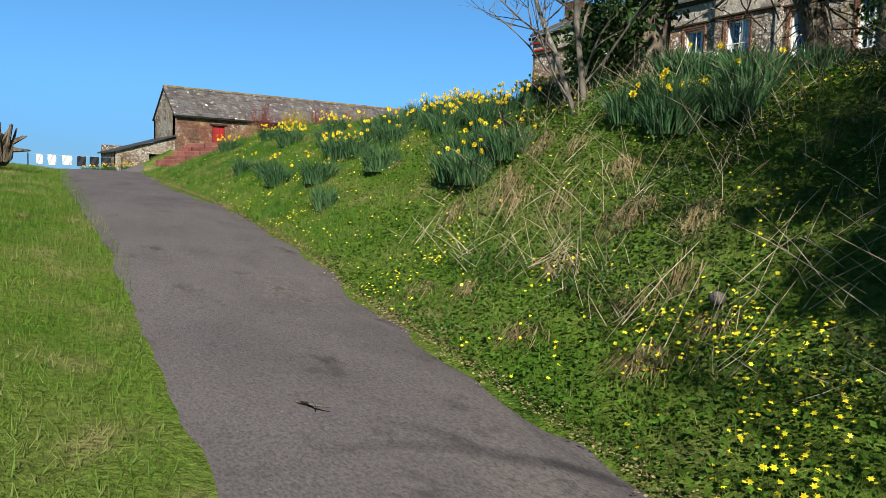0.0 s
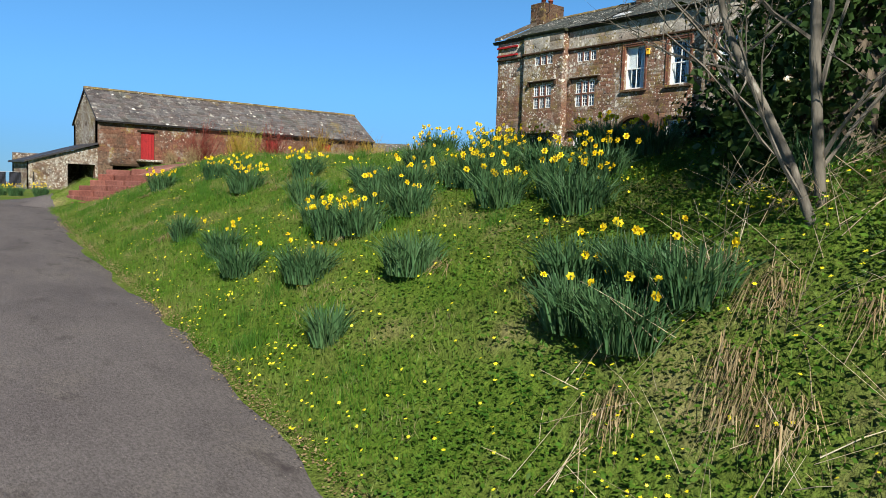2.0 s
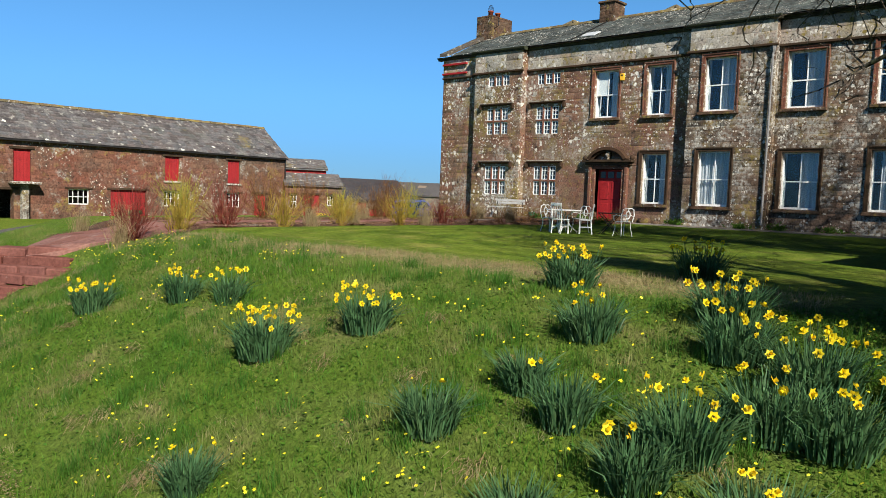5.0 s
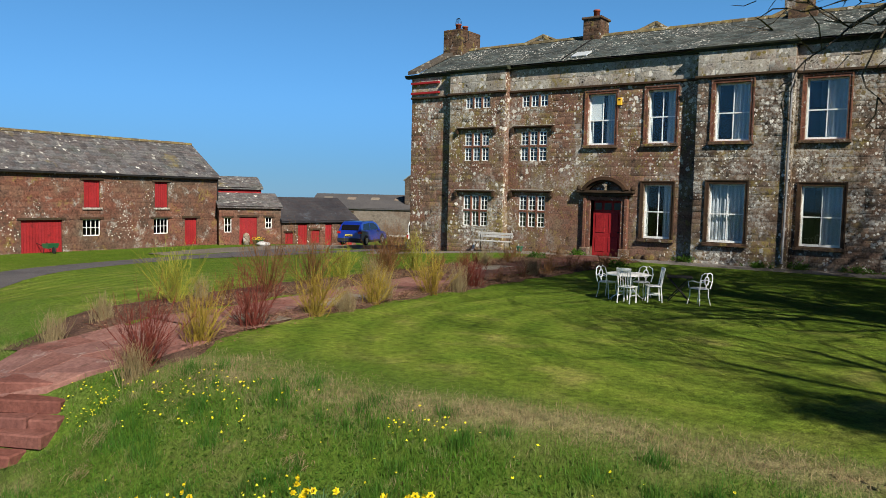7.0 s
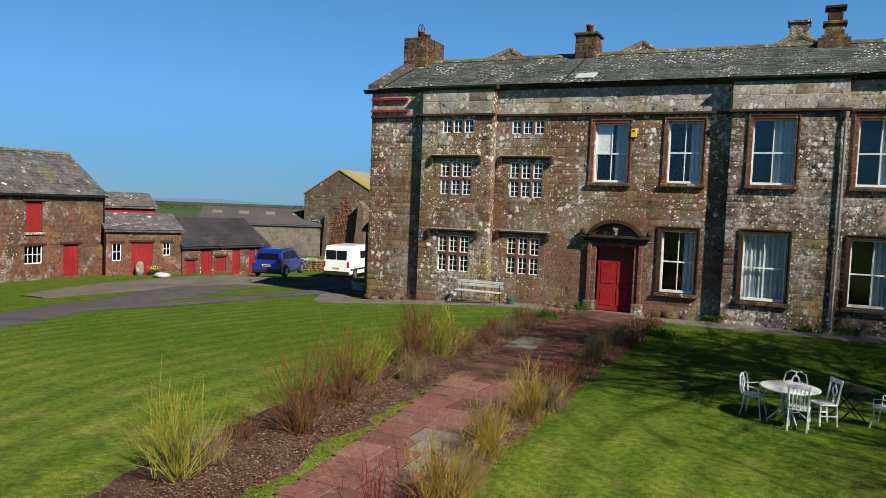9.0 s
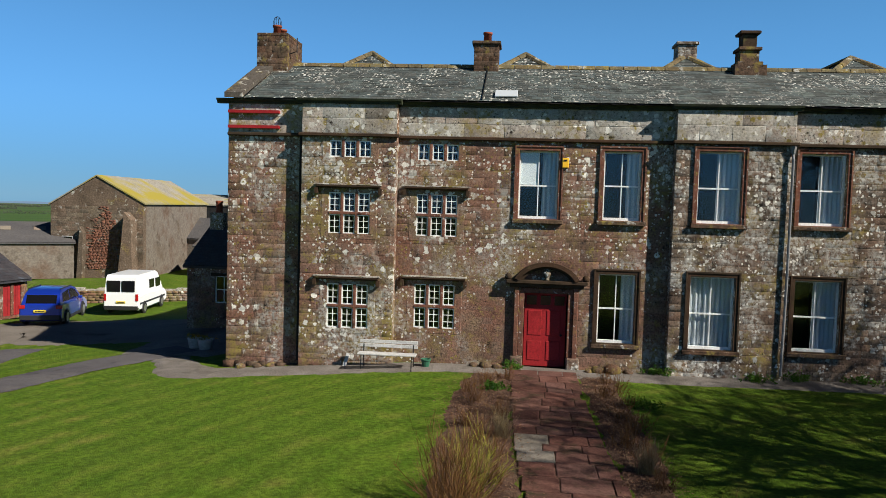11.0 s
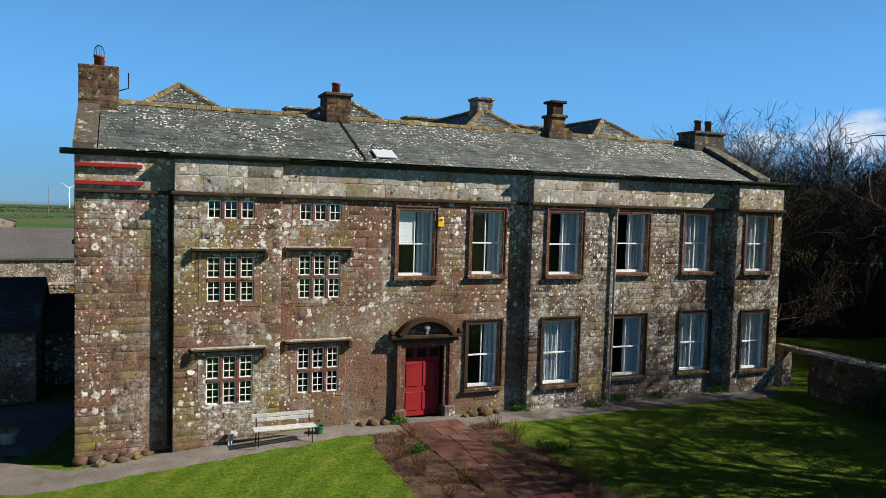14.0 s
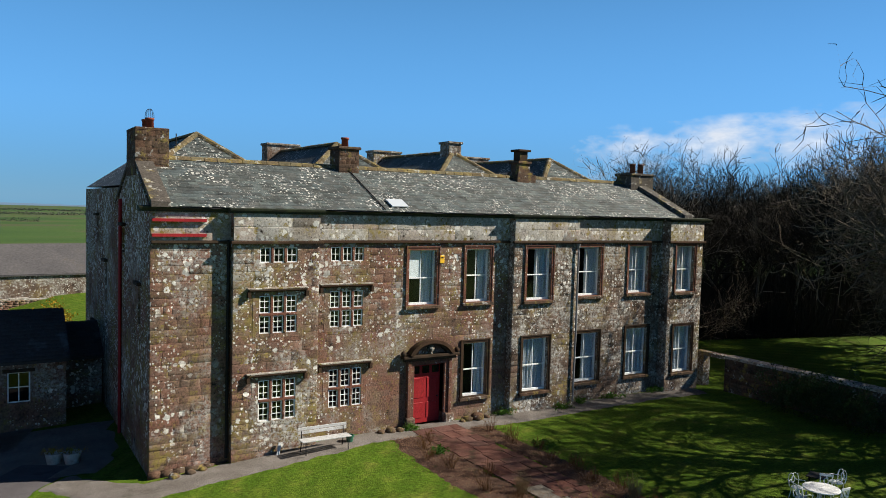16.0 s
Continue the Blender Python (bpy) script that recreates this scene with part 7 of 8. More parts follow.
def leaves_on(name, points, radius, n, size, material, parent, seed=1, label=""):
    """Many small leaves scattered round points."""
    rng_ = np.random.default_rng(seed)
    pts = np.asarray(points, float)
    c = pts[rng_.integers(0, len(pts), n)] + rng_.normal(0, 1, (n, 3)) * radius
    return tagged(part(name, raw_mesh(name, leaf_quads(c, rng_, size), 4, material), None, parent, label), kind="stuff")


def leaf_quads(c, rng_, size, flat=0.0):
    n = len(c)
    a = rng_.normal(0, 1, (n, 3))
    a[:, 2] *= (1 - flat)
    a /= np.linalg.norm(a, axis=1)[:, None] + 1e-9
    b = np.cross(a, rng_.normal(0, 1, (n, 3)) * (1, 1, 1) + (0, 0, flat * 3))
    b /= np.linalg.norm(b, axis=1)[:, None] + 1e-9
    s = rng_.uniform(*size, n)[:, None]
    return np.stack([c - a * s, c + b * s * .55, c + a * s, c - b * s * .55], 1)


# the ivy-clad tree on the bank and the pale stems beside it
ivy_tree, seg = bare_tree("ivy_tree", on(18.8, -23.45, -.15), 4, 12.0, 1.0, "old tree on the bank, its trunk half wrapped in ivy", 5, .34, M_BARK, first=.3, kids=(2, 3), least=.008)
rg = random.Random(2)
core = []
for z in np.arange(0, 8.5, .03):
    t, r = rg.uniform(0, 2 * math.pi), .6 * math.sqrt(rg.random())
    core.append((-.16 + r * math.cos(t), -.28 + r * math.sin(t), z))
leaves_on("ivy", core, .16, 24000, (.03, .065), M_IVY, ivy_tree, 3, "dark glossy ivy")


def sapling(label, pts, radii, seed):
    """A slender stem through points, with side branches that fork and taper."""
    base = Vector(pts[0])
    ob = thing("pale_stemmed_tree", label, "tree", base)
    loc = [Vector(p) - base for p in pts]
    bm = bmesh.new()
    tube(bm, loc, radii, 9)
    smooth(part("trunk", bm, M_BARK_PALE, ob))
    rg = random.Random(seed)
    bm = bmesh.new()

    def shoot(p, d, length, r, depth):
        q = [p]
        for k in range(4):
            d = (d + Vector((rg.gauss(0, .16), rg.gauss(0, .16), rg.gauss(.05, .12)))).normalized()
            q.append(q[-1] + d * length / 4)
            if depth and k > 0:
                for _ in range(rg.choice((1, 1, 2))):
                    shoot(q[-1], (d * .7 + Vector((rg.uniform(-1, 1), rg.uniform(-1, 1), rg.uniform(-.2, .8)))).normalized(), length * rg.uniform(.4, .65), r * (.9 - .15 * k) * .6, depth - 1)
        tube(bm, q, [r, r * .85, r * .68, r * .5, r * .3], 4)

    for k in range(2, len(loc)):
        for _ in range(2):
            f = rg.random()
            p = loc[k - 1].lerp(loc[k], f)
            shoot(p, Vector((rg.uniform(-1.2, .5), rg.uniform(-.9, .5), rg.uniform(.1, .9))).normalized(), rg.uniform(.7, 1.5), radii[k] * .5, 2)
    part("crown", bm, M_BARK_PALE, ob)


sapling("slender pale-barked leaning tree on the bank", [(19.64, -25.28, -1.2), (19.55, -25.35, -.71), (19.42, -25.41, -.35), (19.2, -25.37, .02), (19.05, -25.39, .28), (18.94, -25.42, .54), (18.8, -25.5, 1.1), (18.72, -25.45, 1.8)], [.042, .036, .032, .03, .027, .024, .018, .008], 3)
sapling("slender pale-barked upright tree on the bank", [(19.58, -25.14, -1.2), (19.52, -25.19, -.46), (19.5, -25.26, 0), (19.49, -25.31, .3), (19.46, -25.33, 1.0), (19.4, -25.25, 2.2), (19.3, -25.3, 3.4)], [.042, .036, .034, .036, .034, .026, .01], 8)
# lawn trees, mostly out of view, placed so that their shadows reach the house
edge_tree, seg = bare_tree("lawn_tree", on(18.2, -15.3, -.1), 21, 16.0, 1.1, "large ivy-clad bare tree spreading over the lawn", 5, .36, lean=(-.16, -.2), droop=.2, first=.34, least=.013, thin=.24, stout=(.5, .68))
rg = random.Random(12)
leaves_on("ivy", [tuple(a.lerp(b, rg.random()) + Vector((rg.gauss(0, .3), rg.gauss(0, .3), 0))) for a, b, _, _, lv in seg if lv == 0 for _ in range(40)], .12, 6000, (.04, .08), M_IVY, edge_tree, 7, "dark ivy round the trunk")
bare_tree("lawn_tree", on(21.5, -12.0, -.1), 22, 15.0, 1.0, "tall bare tree at the edge of the lawn", 4, .34, droop=.2, first=.3, least=.014, thin=.7, stout=(.46, .64))
bare_tree("lawn_tree", on(25.0, -9.5, -.1), 125, 16.0, .6, "tall bare tree at the edge of the lawn", 4, .34, droop=.1, first=.3, least=.014, thin=.7, stout=(.46, .64))
bare_tree("lawn_tree", on(29.5, -12.5, -.1), 26, 14.5, 1.0, "tall bare tree at the edge of the lawn", 4, .32, droop=.2, first=.3, least=.014, thin=.7, stout=(.46, .64))
bare_tree("lawn_tree", on(31.5, -6.0, -.1), 27, 15.0, 1.0, "tall bare tree at the edge of the lawn", 4, .32, droop=.2, first=.3, least=.014, thin=.7, stout=(.46, .64))
bare_tree("lawn_tree", on(32.5, -8.5, -.1), 28, 14.0, .8, "tall bare tree behind the garden wall", 5, .32, droop=.2, first=.3, least=.014, thin=.3, stout=(.46, .64))
bare_tree("lawn_tree", on(36.5, -3.5, -.1), 29, 14.0, .8, "tall bare tree behind the garden wall", 5, .32, droop=.2, first=.3, least=.014, thin=.3, stout=(.46, .64))
bare_tree("lawn_tree", on(27.0, -6.0, -.1), 33, 11.0, .9, "tall bare tree at the edge of the lawn", 5, .3, droop=.2, first=.3, least=.014, thin=.3, stout=(.46, .64))
for tx, ty, ts in ((30.0, -3.2, 51), (37.0, 1.2, 53)):
    bare_tree("lawn_tree", on(tx, ty, -.1), ts, 12.5, .5, "slim bare tree behind the garden wall", 5, .24, first=.25, least=.012, thin=.6, stout=(.46, .64))
# added out of view to cast shade over the bank
bare_tree("bank_shade_tree", on(31.2, -26.6, -.1), 34, 8.5, 1.1, "unseen bare tree added to shade the bank", 5, .22, droop=.3, first=.2, least=.012, thin=.42, stout=(.46, .64))
bare_tree("young_tree", on(16.5, 3.0, -.1), 24, 6.0, .8, "young bare tree beyond the garden wall", 4, .06, M_BARK, kids=(2, 3))
bare_tree("lawn_tree", on(15.5, -12.5, -.1), 61, 13.6, .85, "great bare tree standing on the lawn", 5, .40, lean=(.04, -.04), first=.8, least=.014, thin=.3, stout=(.5, .68))
bare_tree("lawn_tree", on(18.8, -7.3, -.1), 62, 11.5, 1.0, "great bare tree standing by the garden wall", 5, .36, first=.7, least=.014, thin=.5, stout=(.5, .68))
# ivy-grown trees added on the verge behind, mostly out of view, to shade the bank
for tx, ty, ts, reach_, th in ((30.5, -29.6, 64, 1.15, 9.0), (32.8, -29.4, 65, 1.3, 9.5), (29.0, -27.6, 66, .9, 6.0), (23.3, -24.9, 67, .65, 9.0)):
    ob, seg = bare_tree("bank_shade_tree", on(tx, ty, -.1), ts, th, .35, "ivy-grown tree added beside the drive to shade the bank", 4, .2, first=.2, least=.012, thin=.5)
    rg = random.Random(ts)
    cloud_ = [(reach_ * math.sqrt(rg.random()) * math.cos(a), reach_ * math.sqrt(rg.random()) * math.sin(a), rg.uniform(.35, 1.0) * th) for a in [rg.uniform(0, 6.28) for _ in range(60)]]
    leaves_on("ivy", cloud_, .22, 6500, (.06, .12), M_IVY, ob, ts, "dark ivy in the crown")
# evergreen shrub over the garden wall
for ex, ey, ez, en in ((13.4, -6.6, 1.0, 5000), (13.3, -5.2, .7, 3000), (13.5, -8.2, .8, 3500)):
    sh = thing("evergreen_shrub", "dark evergreen shrub growing over the garden wall", "shrub", on(ex, ey))
    leaves_on("foliage", [tuple(p) for p in np.random.default_rng(int(-ey * 10)).normal((0, 0, ez), (.32, .6, .38), (60, 3))], .16, en, (.03, .06), M_SHRUB, sh, 5)
for ex, ey, es, en in ((16.1, -20.3, .38, 4200), (17.2, -19.9, .45, 4200), (15.3, -19.7, .25, 1800)):
    sh = thing("evergreen_shrub", "low dark evergreen shrub at the top of the bank", "shrub", on(ex, ey))
    leaves_on("foliage", [tuple(p) for p in np.random.default_rng(int(-ey * 10)).normal((0, 0, .22), (es, es * .8, .13), (60, 3))], .10, en, (.03, .06), M_SHRUB, sh, 15)
bare_tree("field_tree", (-62, 190, -3.3), 31, 19.0, 1.1, "lone bare tree in the fields beyond the silo", 5, .5, kids=(3, 4), thin=.7)

# ---- woods beyond the garden: a few tree forms laid out many times in one mesh ----
forms = []
for s in range(4):
    segs = tree_segments(40 + s, random.Random(s).uniform(11, 14), .7, 5, .17, first=.3, kids=(2, 4), thin=.42)
    forms.append(segs)


def form_arrays(segs):
    V, n = [], 3
    for p, q, r, s, lv in segs:
        d = q - p
        u = d.orthogonal().normalized()
        w = d.normalized().cross(u)
        r, s = max(r, .013), max(s, .009)
        a = [p + r * (math.cos(t) * u + math.sin(t) * w) for t in (0, 2.094, 4.189)]
        b = [q + s * (math.cos(t) * u + math.sin(t) * w) for t in (0, 2.094, 4.189)]
        for i in range(3 if lv < 2 else 1):
            V.append([tuple(a[i]), tuple(a[(i + 1) % 3]), tuple(b[(i + 1) % 3]), tuple(b[i])])
    return np.array(V)


farr = [form_arrays(f) for f in forms]
rng = np.random.default_rng(12)
blocks = []
tops = [f[:, :, 2].max() for f in farr]
while len(blocks) < 115:
    k = len(blocks)
    x, y = rng.uniform(20, 75), rng.uniform(-6, 60)
    if y < 10.8 - .32 * (x - 20) or y + 24 > .98 * (x + 15):
        continue
    a = rng.uniform(0, 6.28)
    s = rng.uniform(.75, 1.1) * 12.6 / tops[k % 4]
    R = np.array([[math.cos(a), -math.sin(a), 0], [math.sin(a), math.cos(a), 0], [0, 0, 1]])
    blocks.append(farr[k % 4] @ R.T * s + (x, y, float(height(x, y)) - .1))
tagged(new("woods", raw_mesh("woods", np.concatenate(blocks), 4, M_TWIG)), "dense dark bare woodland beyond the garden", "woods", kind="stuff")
n = 70000
bx = rng.uniform(18, 62, n)
by = 9.8 - .30 * (bx - 20) + rng.uniform(0, 1, n) ** 1.5 * 26
bz = height(bx, by)
tip = np.stack([bx + rng.normal(0, .9, n), by + rng.normal(0, .9, n), bz + .3 + 4.6 * rng.uniform(0, 1, n) ** 1.6], 1)
base = np.stack([bx, by, bz - .05], 1)
side = np.stack([rng.normal(0, .02, n), rng.normal(0, .02, n), np.zeros(n)], 1)
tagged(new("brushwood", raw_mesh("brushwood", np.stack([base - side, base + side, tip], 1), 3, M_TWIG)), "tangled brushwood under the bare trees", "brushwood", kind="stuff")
for k in range(12):
    tx = 20.5 + 2.3 * k
    bare_tree("woodland_tree", on(tx, 10.4 - .32 * (tx - 20) + (k * 7 % 5) * .5, -.1), 80 + k, 10.0 + (k * 5 % 4), .5, "slender pale-stemmed bare tree at the edge of the wood", 4, .10 + .02 * (k % 3), M_BARK_PALE if k % 3 else M_BARK, first=.45, kids=(2, 3), least=.012, thin=.5)
# far hedges and copses along the horizon
parts_ = []
for r, count, h in ((420, 16000, 1.6), (700, 18000, 2.8), (1100, 18000, 4.5)):
    a = rng.uniform(math.radians(35), math.radians(215), count)
    keep = np.array([noise.noise(Vector((math.cos(q) * 6 + r, math.sin(q) * 6, 0))) for q in a]) > (-.05 if r > 300 else .12)
    a = a[keep]
    m = len(a)
    rr = r + 30 * np.array([noise.noise(Vector((math.cos(q) * 3, math.sin(q) * 3, r))) for q in a]) + rng.uniform(-1.5, 1.5, m)
    cx, cy = rr * np.cos(a), rr * np.sin(a)
    hh = h * (.5 + .5 * np.array([noise.noise(Vector((p * .02, q * .02, 3))) for p, q in zip(cx, cy)])) + rng.uniform(.3, 1.5, m)
    c = np.stack([cx, cy, height(cx, cy) + rng.uniform(0, 1, m) * hh], 1)
    parts_.append(leaf_quads(c, rng, (h * .14, h * .34)))
M_HEDGE = surface("far_hedge", [(0.055, 0.068, 0.05), (0.09, 0.10, 0.078)], 0.02, 0.5, .95, 0.0)
tagged(new("far_hedges", raw_mesh("far_hedges", np.concatenate(parts_), 4, M_HEDGE)), "far hedgerows and copses along the horizon", "hedge", kind="stuff")

# ---- shrubs along the path ----
def stem_shrub(at, seed, kind):
    mat_, h, n, word = {"red": (M_RED_STEM, .88, 66, "red-stemmed dogwood"), "yellow": (M_YELLOW_STEM, .78, 70, "golden-stemmed willow"), "brown": (M_BROWN_STEM, 1.15, 70, "russet-stemmed willow"),
                        "lime": (M_GREEN_STEM, 1.0, 66, "lime-yellow-stemmed willow"), "dry": (M_DRY, .75, 170, "tuft of dry pale grass"), "dark": (M_BROWN_STEM, .46, 26, "low twiggy shrub")}[kind]
    ob = thing("shrub" if kind != "dry" else "grass_tuft", "bare " + word + " in the path border" if kind != "dry" else word + " in the path border", "shrub" if kind != "dry" else "grass", at, group="shrubs along the path")
    r = np.random.default_rng(seed)
    sc = r.uniform(.8, 1.15)
    a, lean = r.uniform(0, 6.28, n), r.beta(1.6, 1.9, n) * (.95 if kind != "dry" else .5)
    L = h * sc * r.uniform(.55, 1.05, n)
    b = np.stack([r.normal(0, .08, n), r.normal(0, .08, n), np.full(n, -.03)], 1)
    d = np.stack([np.cos(a) * lean, np.sin(a) * lean, np.sqrt(1 - lean ** 2)], 1)
    knee = b + d * (L * .3)[:, None] + r.normal(0, .018, (n, 3))
    bend = np.stack([np.zeros(n), np.zeros(n), (.10 if kind != "dry" else -.05) * L], 1)
    mid = b + d * (L * .65)[:, None] + r.normal(0, .03, (n, 3)) + bend * .5
    tip = b + d * L[:, None] + r.normal(0, .045, (n, 3)) + bend
    w = .0055 if kind != "dry" else .0035
    s = np.stack([-np.sin(a), np.cos(a), np.zeros(n)], 1) * w
    t = np.cross(d, s / w) * w
    quads_ = [np.stack([p - e * wp, p + e * wp, q + e * wq, q - e * wq], 1) for e in (s, t) for p, q, wp, wq in ((b, knee, 1, .85), (knee, mid, .85, .6), (mid, tip, .6, .25))]
    if kind != "dry":
        for m, reach, thick in ((n * 5, (.18, .42), .0038), (n * 9, (.08, .2), .0026)):
            k = r.integers(0, n, m)
            f = r.uniform(.0, 1.0, m)[:, None]
            p0 = np.where(r.uniform(0, 1, m)[:, None] < .5, knee[k] + (mid[k] - knee[k]) * f, mid[k] + (tip[k] - mid[k]) * f)
            p1 = p0 + (d[k] * .8 + np.array([0, 0, .25]) + r.normal(0, .34, (m, 3))) * (L[k] * r.uniform(*reach, m))[:, None]
            e = np.cross(p1 - p0, r.normal(0, 1, (m, 3)))
            e = e / np.linalg.norm(e, axis=1)[:, None] * thick
            quads_.append(np.stack([p0 - e, p0 + e, p1 + e * .3, p1 - e * .3], 1))
    tagged(part("stem_fan", raw_mesh("stem_fan", np.concatenate(quads_), 4, mat_), None, ob), kind="stuff")
    return ob


SHRUBS = [(-1.65, -17.1, "brown"), (-2.04, -15.25, "brown"), (-2.45, -13.7, "lime"), (-2.55, -12.0, "brown"), (-1.9, -19.3, "lime"), (1.47, -20.15, "red"), (1.7, -22.35, "red"), (1.52, -21.3, "yellow"), (1.3, -18.5, "yellow"), (1.1, -16.6, "yellow"),
          (1.0, -14.4, "yellow"), (.95, -12.6, "red"), (-1.35, -21.15, "dry"), (-1.1, -22.2, "dry"), (-2.2, -17.8, "dark"), (-2.4, -10.6, "lime"), (2.0, -22.7, "dry"), (1.2, -13.6, "dry"), (.9, -16.0, "dry"), (-2.75, -11.3, "brown"),
          (-2.7, -9.0, "dark"), (-2.75, -6.6, "dark"), (-2.7, -4.6, "dark"), (-2.5, -2.6, "dark"), (.75, -1.9, "dark"), (.85, -8.4, "dark"), (.9, -11.2, "dark"), (.75, -5.3, "dark"), (1.05, -2.7, "dark"), (1.0, -4.3, "dark"), (-1.95, -7.3, "dry"),
          (-1.9, -13.2, "dry"), (1.3, -17.7, "dry"), (-2.4, -7.8, "dark"), (.8, -6.6, "dark"), (.85, -9.8, "dark"), (-2.0, -18.6, "dry"),
          (-2.0, -5.6, "dark"), (-2.1, -8.5, "dark"), (-2.9, -3.6, "dark"), (-1.95, -1.9, "dark"), (.55, -7.5, "dark"), (1.1, -6.0, "dark"), (.6, -3.4, "dark"), (-2.1, -10.0, "dark"), (.7, -9.0, "dry")]
for k, (x, y, kind) in enumerate(SHRUBS):
    stem_shrub(on(x, y), 100 + k, kind)
for k, (x, y) in enumerate([(2.5, -.35), (5.2, -.65), (6.5, -.3), (8.3, -.3), (1.35, -4.2), (-2.2, -3.2), (10.9, -.3), (-1.7, -.5)]):
    pl = thing("border_plant", "low green leafy plant in the border", "plant", on(x, y), group="leafy plants at the wall foot")
    leaves_on("foliage", np.random.default_rng(k).normal((0, 0, .12), (.2, .12, .06), (25, 3)), .05, 420, (.025, .05), M_UNDER, pl, k)
for x, y in ((-13.1, 3.0), (-12.6, 2.7)):
    wp = thing("planter", "white tub with flowering plants in the house's shade", "planter", on(x, y), group="tubs by the outbuilding")
    bm = bmesh.new()
    lathe(bm, [(.2, 0), (.27, .38), (.29, .40), (.25, .40), (.2, .3)], 16)
    smooth(part("tub", bm, M_WHITE_WORN, wp))
    leaves_on("flowers", np.random.default_rng(3).normal((0, 0, .45), (.12, .12, .05), (20, 3)), .04, 160, (.02, .04), M_GORSE, wp, 4, "small yellow flowers")
gorse = thing("forsythia", "yellow-flowering bush by the store", "shrub", on(-30.6, 8.2))
leaves_on("blossom", np.random.default_rng(5).normal((0, 0, .5), (.3, .3, .2), (40, 3)), .12, 1500, (.03, .06), M_GORSE, gorse, 6)
gorse2 = thing("gorse_bush", "yellow gorse in front of the paddock wall", "shrub", on(-11.2, 30.0))
leaves_on("blossom", np.random.default_rng(6).normal((0, 0, .7), (.5, .5, .4), (60, 3)), .2, 3000, (.05, .12), M_GORSE, gorse2, 7)

# ---- fallen trunk by the crest of the drive ----
log = thing("fallen_trunk", "upturned root plate of a fallen tree on the verge", "log", on(4.0, -30.1, 0), 20)
bm = bmesh.new()
tube(bm, [(-1.8, -.6, .35), (-.6, -.2, .42), (.2, 0, .5)], [.22, .30, .45], 10)
part("log", bm, M_BARK, log)
rg = random.Random(6)
for k in range(16):
    a = rg.uniform(0, 6.28)
    bm = bmesh.new()
    tube(bm, [(.2, 0, .5), (.35, .3 * math.cos(a), .5 + .3 * math.sin(a)), (.4 + rg.uniform(-.1, .2), .65 * math.cos(a), .5 + .65 * abs(math.sin(a)))], [.12, .07, .02], 5)
    part("root", bm, M_BARK, log)


# ---- grass, leaves and flowers of the bank ----
def scatter(rng_, n, x0, x1, ya, yb):
    x = rng_.uniform(x0, x1, n)
    lo, hi = ya(x), yb(x)
    return x, lo + (hi - lo) * rng_.uniform(0, 1, n)


def blades(x, y, rng_, h, w, lean=.5):
    n = len(x)
    z = ground_z(x, y)
    a, L = rng_.uniform(0, 6.28, n), rng_.uniform(*h, n)
    ln = rng_.uniform(0, lean, n)
    base = np.stack([x, y, z - .01], 1)
    d = np.stack([np.cos(a) * ln, np.sin(a) * ln, np.ones(n)], 1) / np.sqrt(1 + ln ** 2)[:, None]
    b = rng_.uniform(0, 6.28, n)
    s = np.stack([np.cos(b), np.sin(b), np.zeros(n)], 1) * (rng_.uniform(*w, n) / 2)[:, None]
    return np.stack([base - s, base + s, base + d * L[:, None]], 1)


def patch(x, y, sc, off):
    return np.array([noise.noise(Vector((p * sc, q * sc, off))) for p, q in zip(x, y)])


rng = np.random.default_rng(77)
edge_r = lambda x: road_right(x) + .05
bank_top = lambda x: np.full_like(x, -20.6)


def not_steps(x, y):
    flight = (x > -1.0) & (x < lerp(y, [-25.8, -25.2, -24.2, -23.7, -23.3], [1.6, 1.8, 2.1, 2.0, 1.15])) & (y > -25.8) & (y < -23.1)
    flags = (x > lerp(y, [-23.4, -22.7, -21], [-.8, -1.1, -1.9])) & (x < lerp(y, [-23.4, -22.5, -21.5, -20.5], [1.0, 1.45, 2.0, 1.7])) & (y > -23.4)
    return ~(flight | flags)


x, y = scatter(rng, 260000, -5, 29, edge_r, bank_top)
k = not_steps(x, y)
x, y = x[k], y[k]
tall = .5 + .5 * patch(x[::1], y[::1], .9, 1.0)
shade = sstep(15, 19, x + .4 * (y + 25))
keep = rng.uniform(0, 1, len(x)) > .55 * shade
x, y, tall = x[keep], y[keep], tall[keep]
bl = blades(x, y, rng, (.04, .13), (.005, .011), 1.3)
mow = 1 - .8 * sstep(-22.6, -21.4, y)
bl[:, 2] = bl[:, :2].mean(1) + (bl[:, 2] - bl[:, :2].mean(1)) * mow[:, None]
bl[:, 2, 2] += np.clip(tall - .5, -.3, .5) * .16 * mow
tagged(new("bank_grass", raw_mesh("bank_grass", bl, 3, M_BLADE)), "rough spring grass on the bank", "grass", kind="stuff")
x, y = scatter(rng, 125000, -6, 29, lambda x: road_right(x) - 8.0, lambda x: road_right(x) - 1.98)
near = rng.uniform(0, 1, len(x)) < np.where(y > road_right(x) - 5.5, 1.0, .45)
tagged(new("verge_grass", raw_mesh("verge_grass", blades(x[near], y[near], rng, (.04, .12), (.005, .011), 1.3), 3, M_BLADE)), "rough grass verge beside the drive", "grass", kind="stuff")
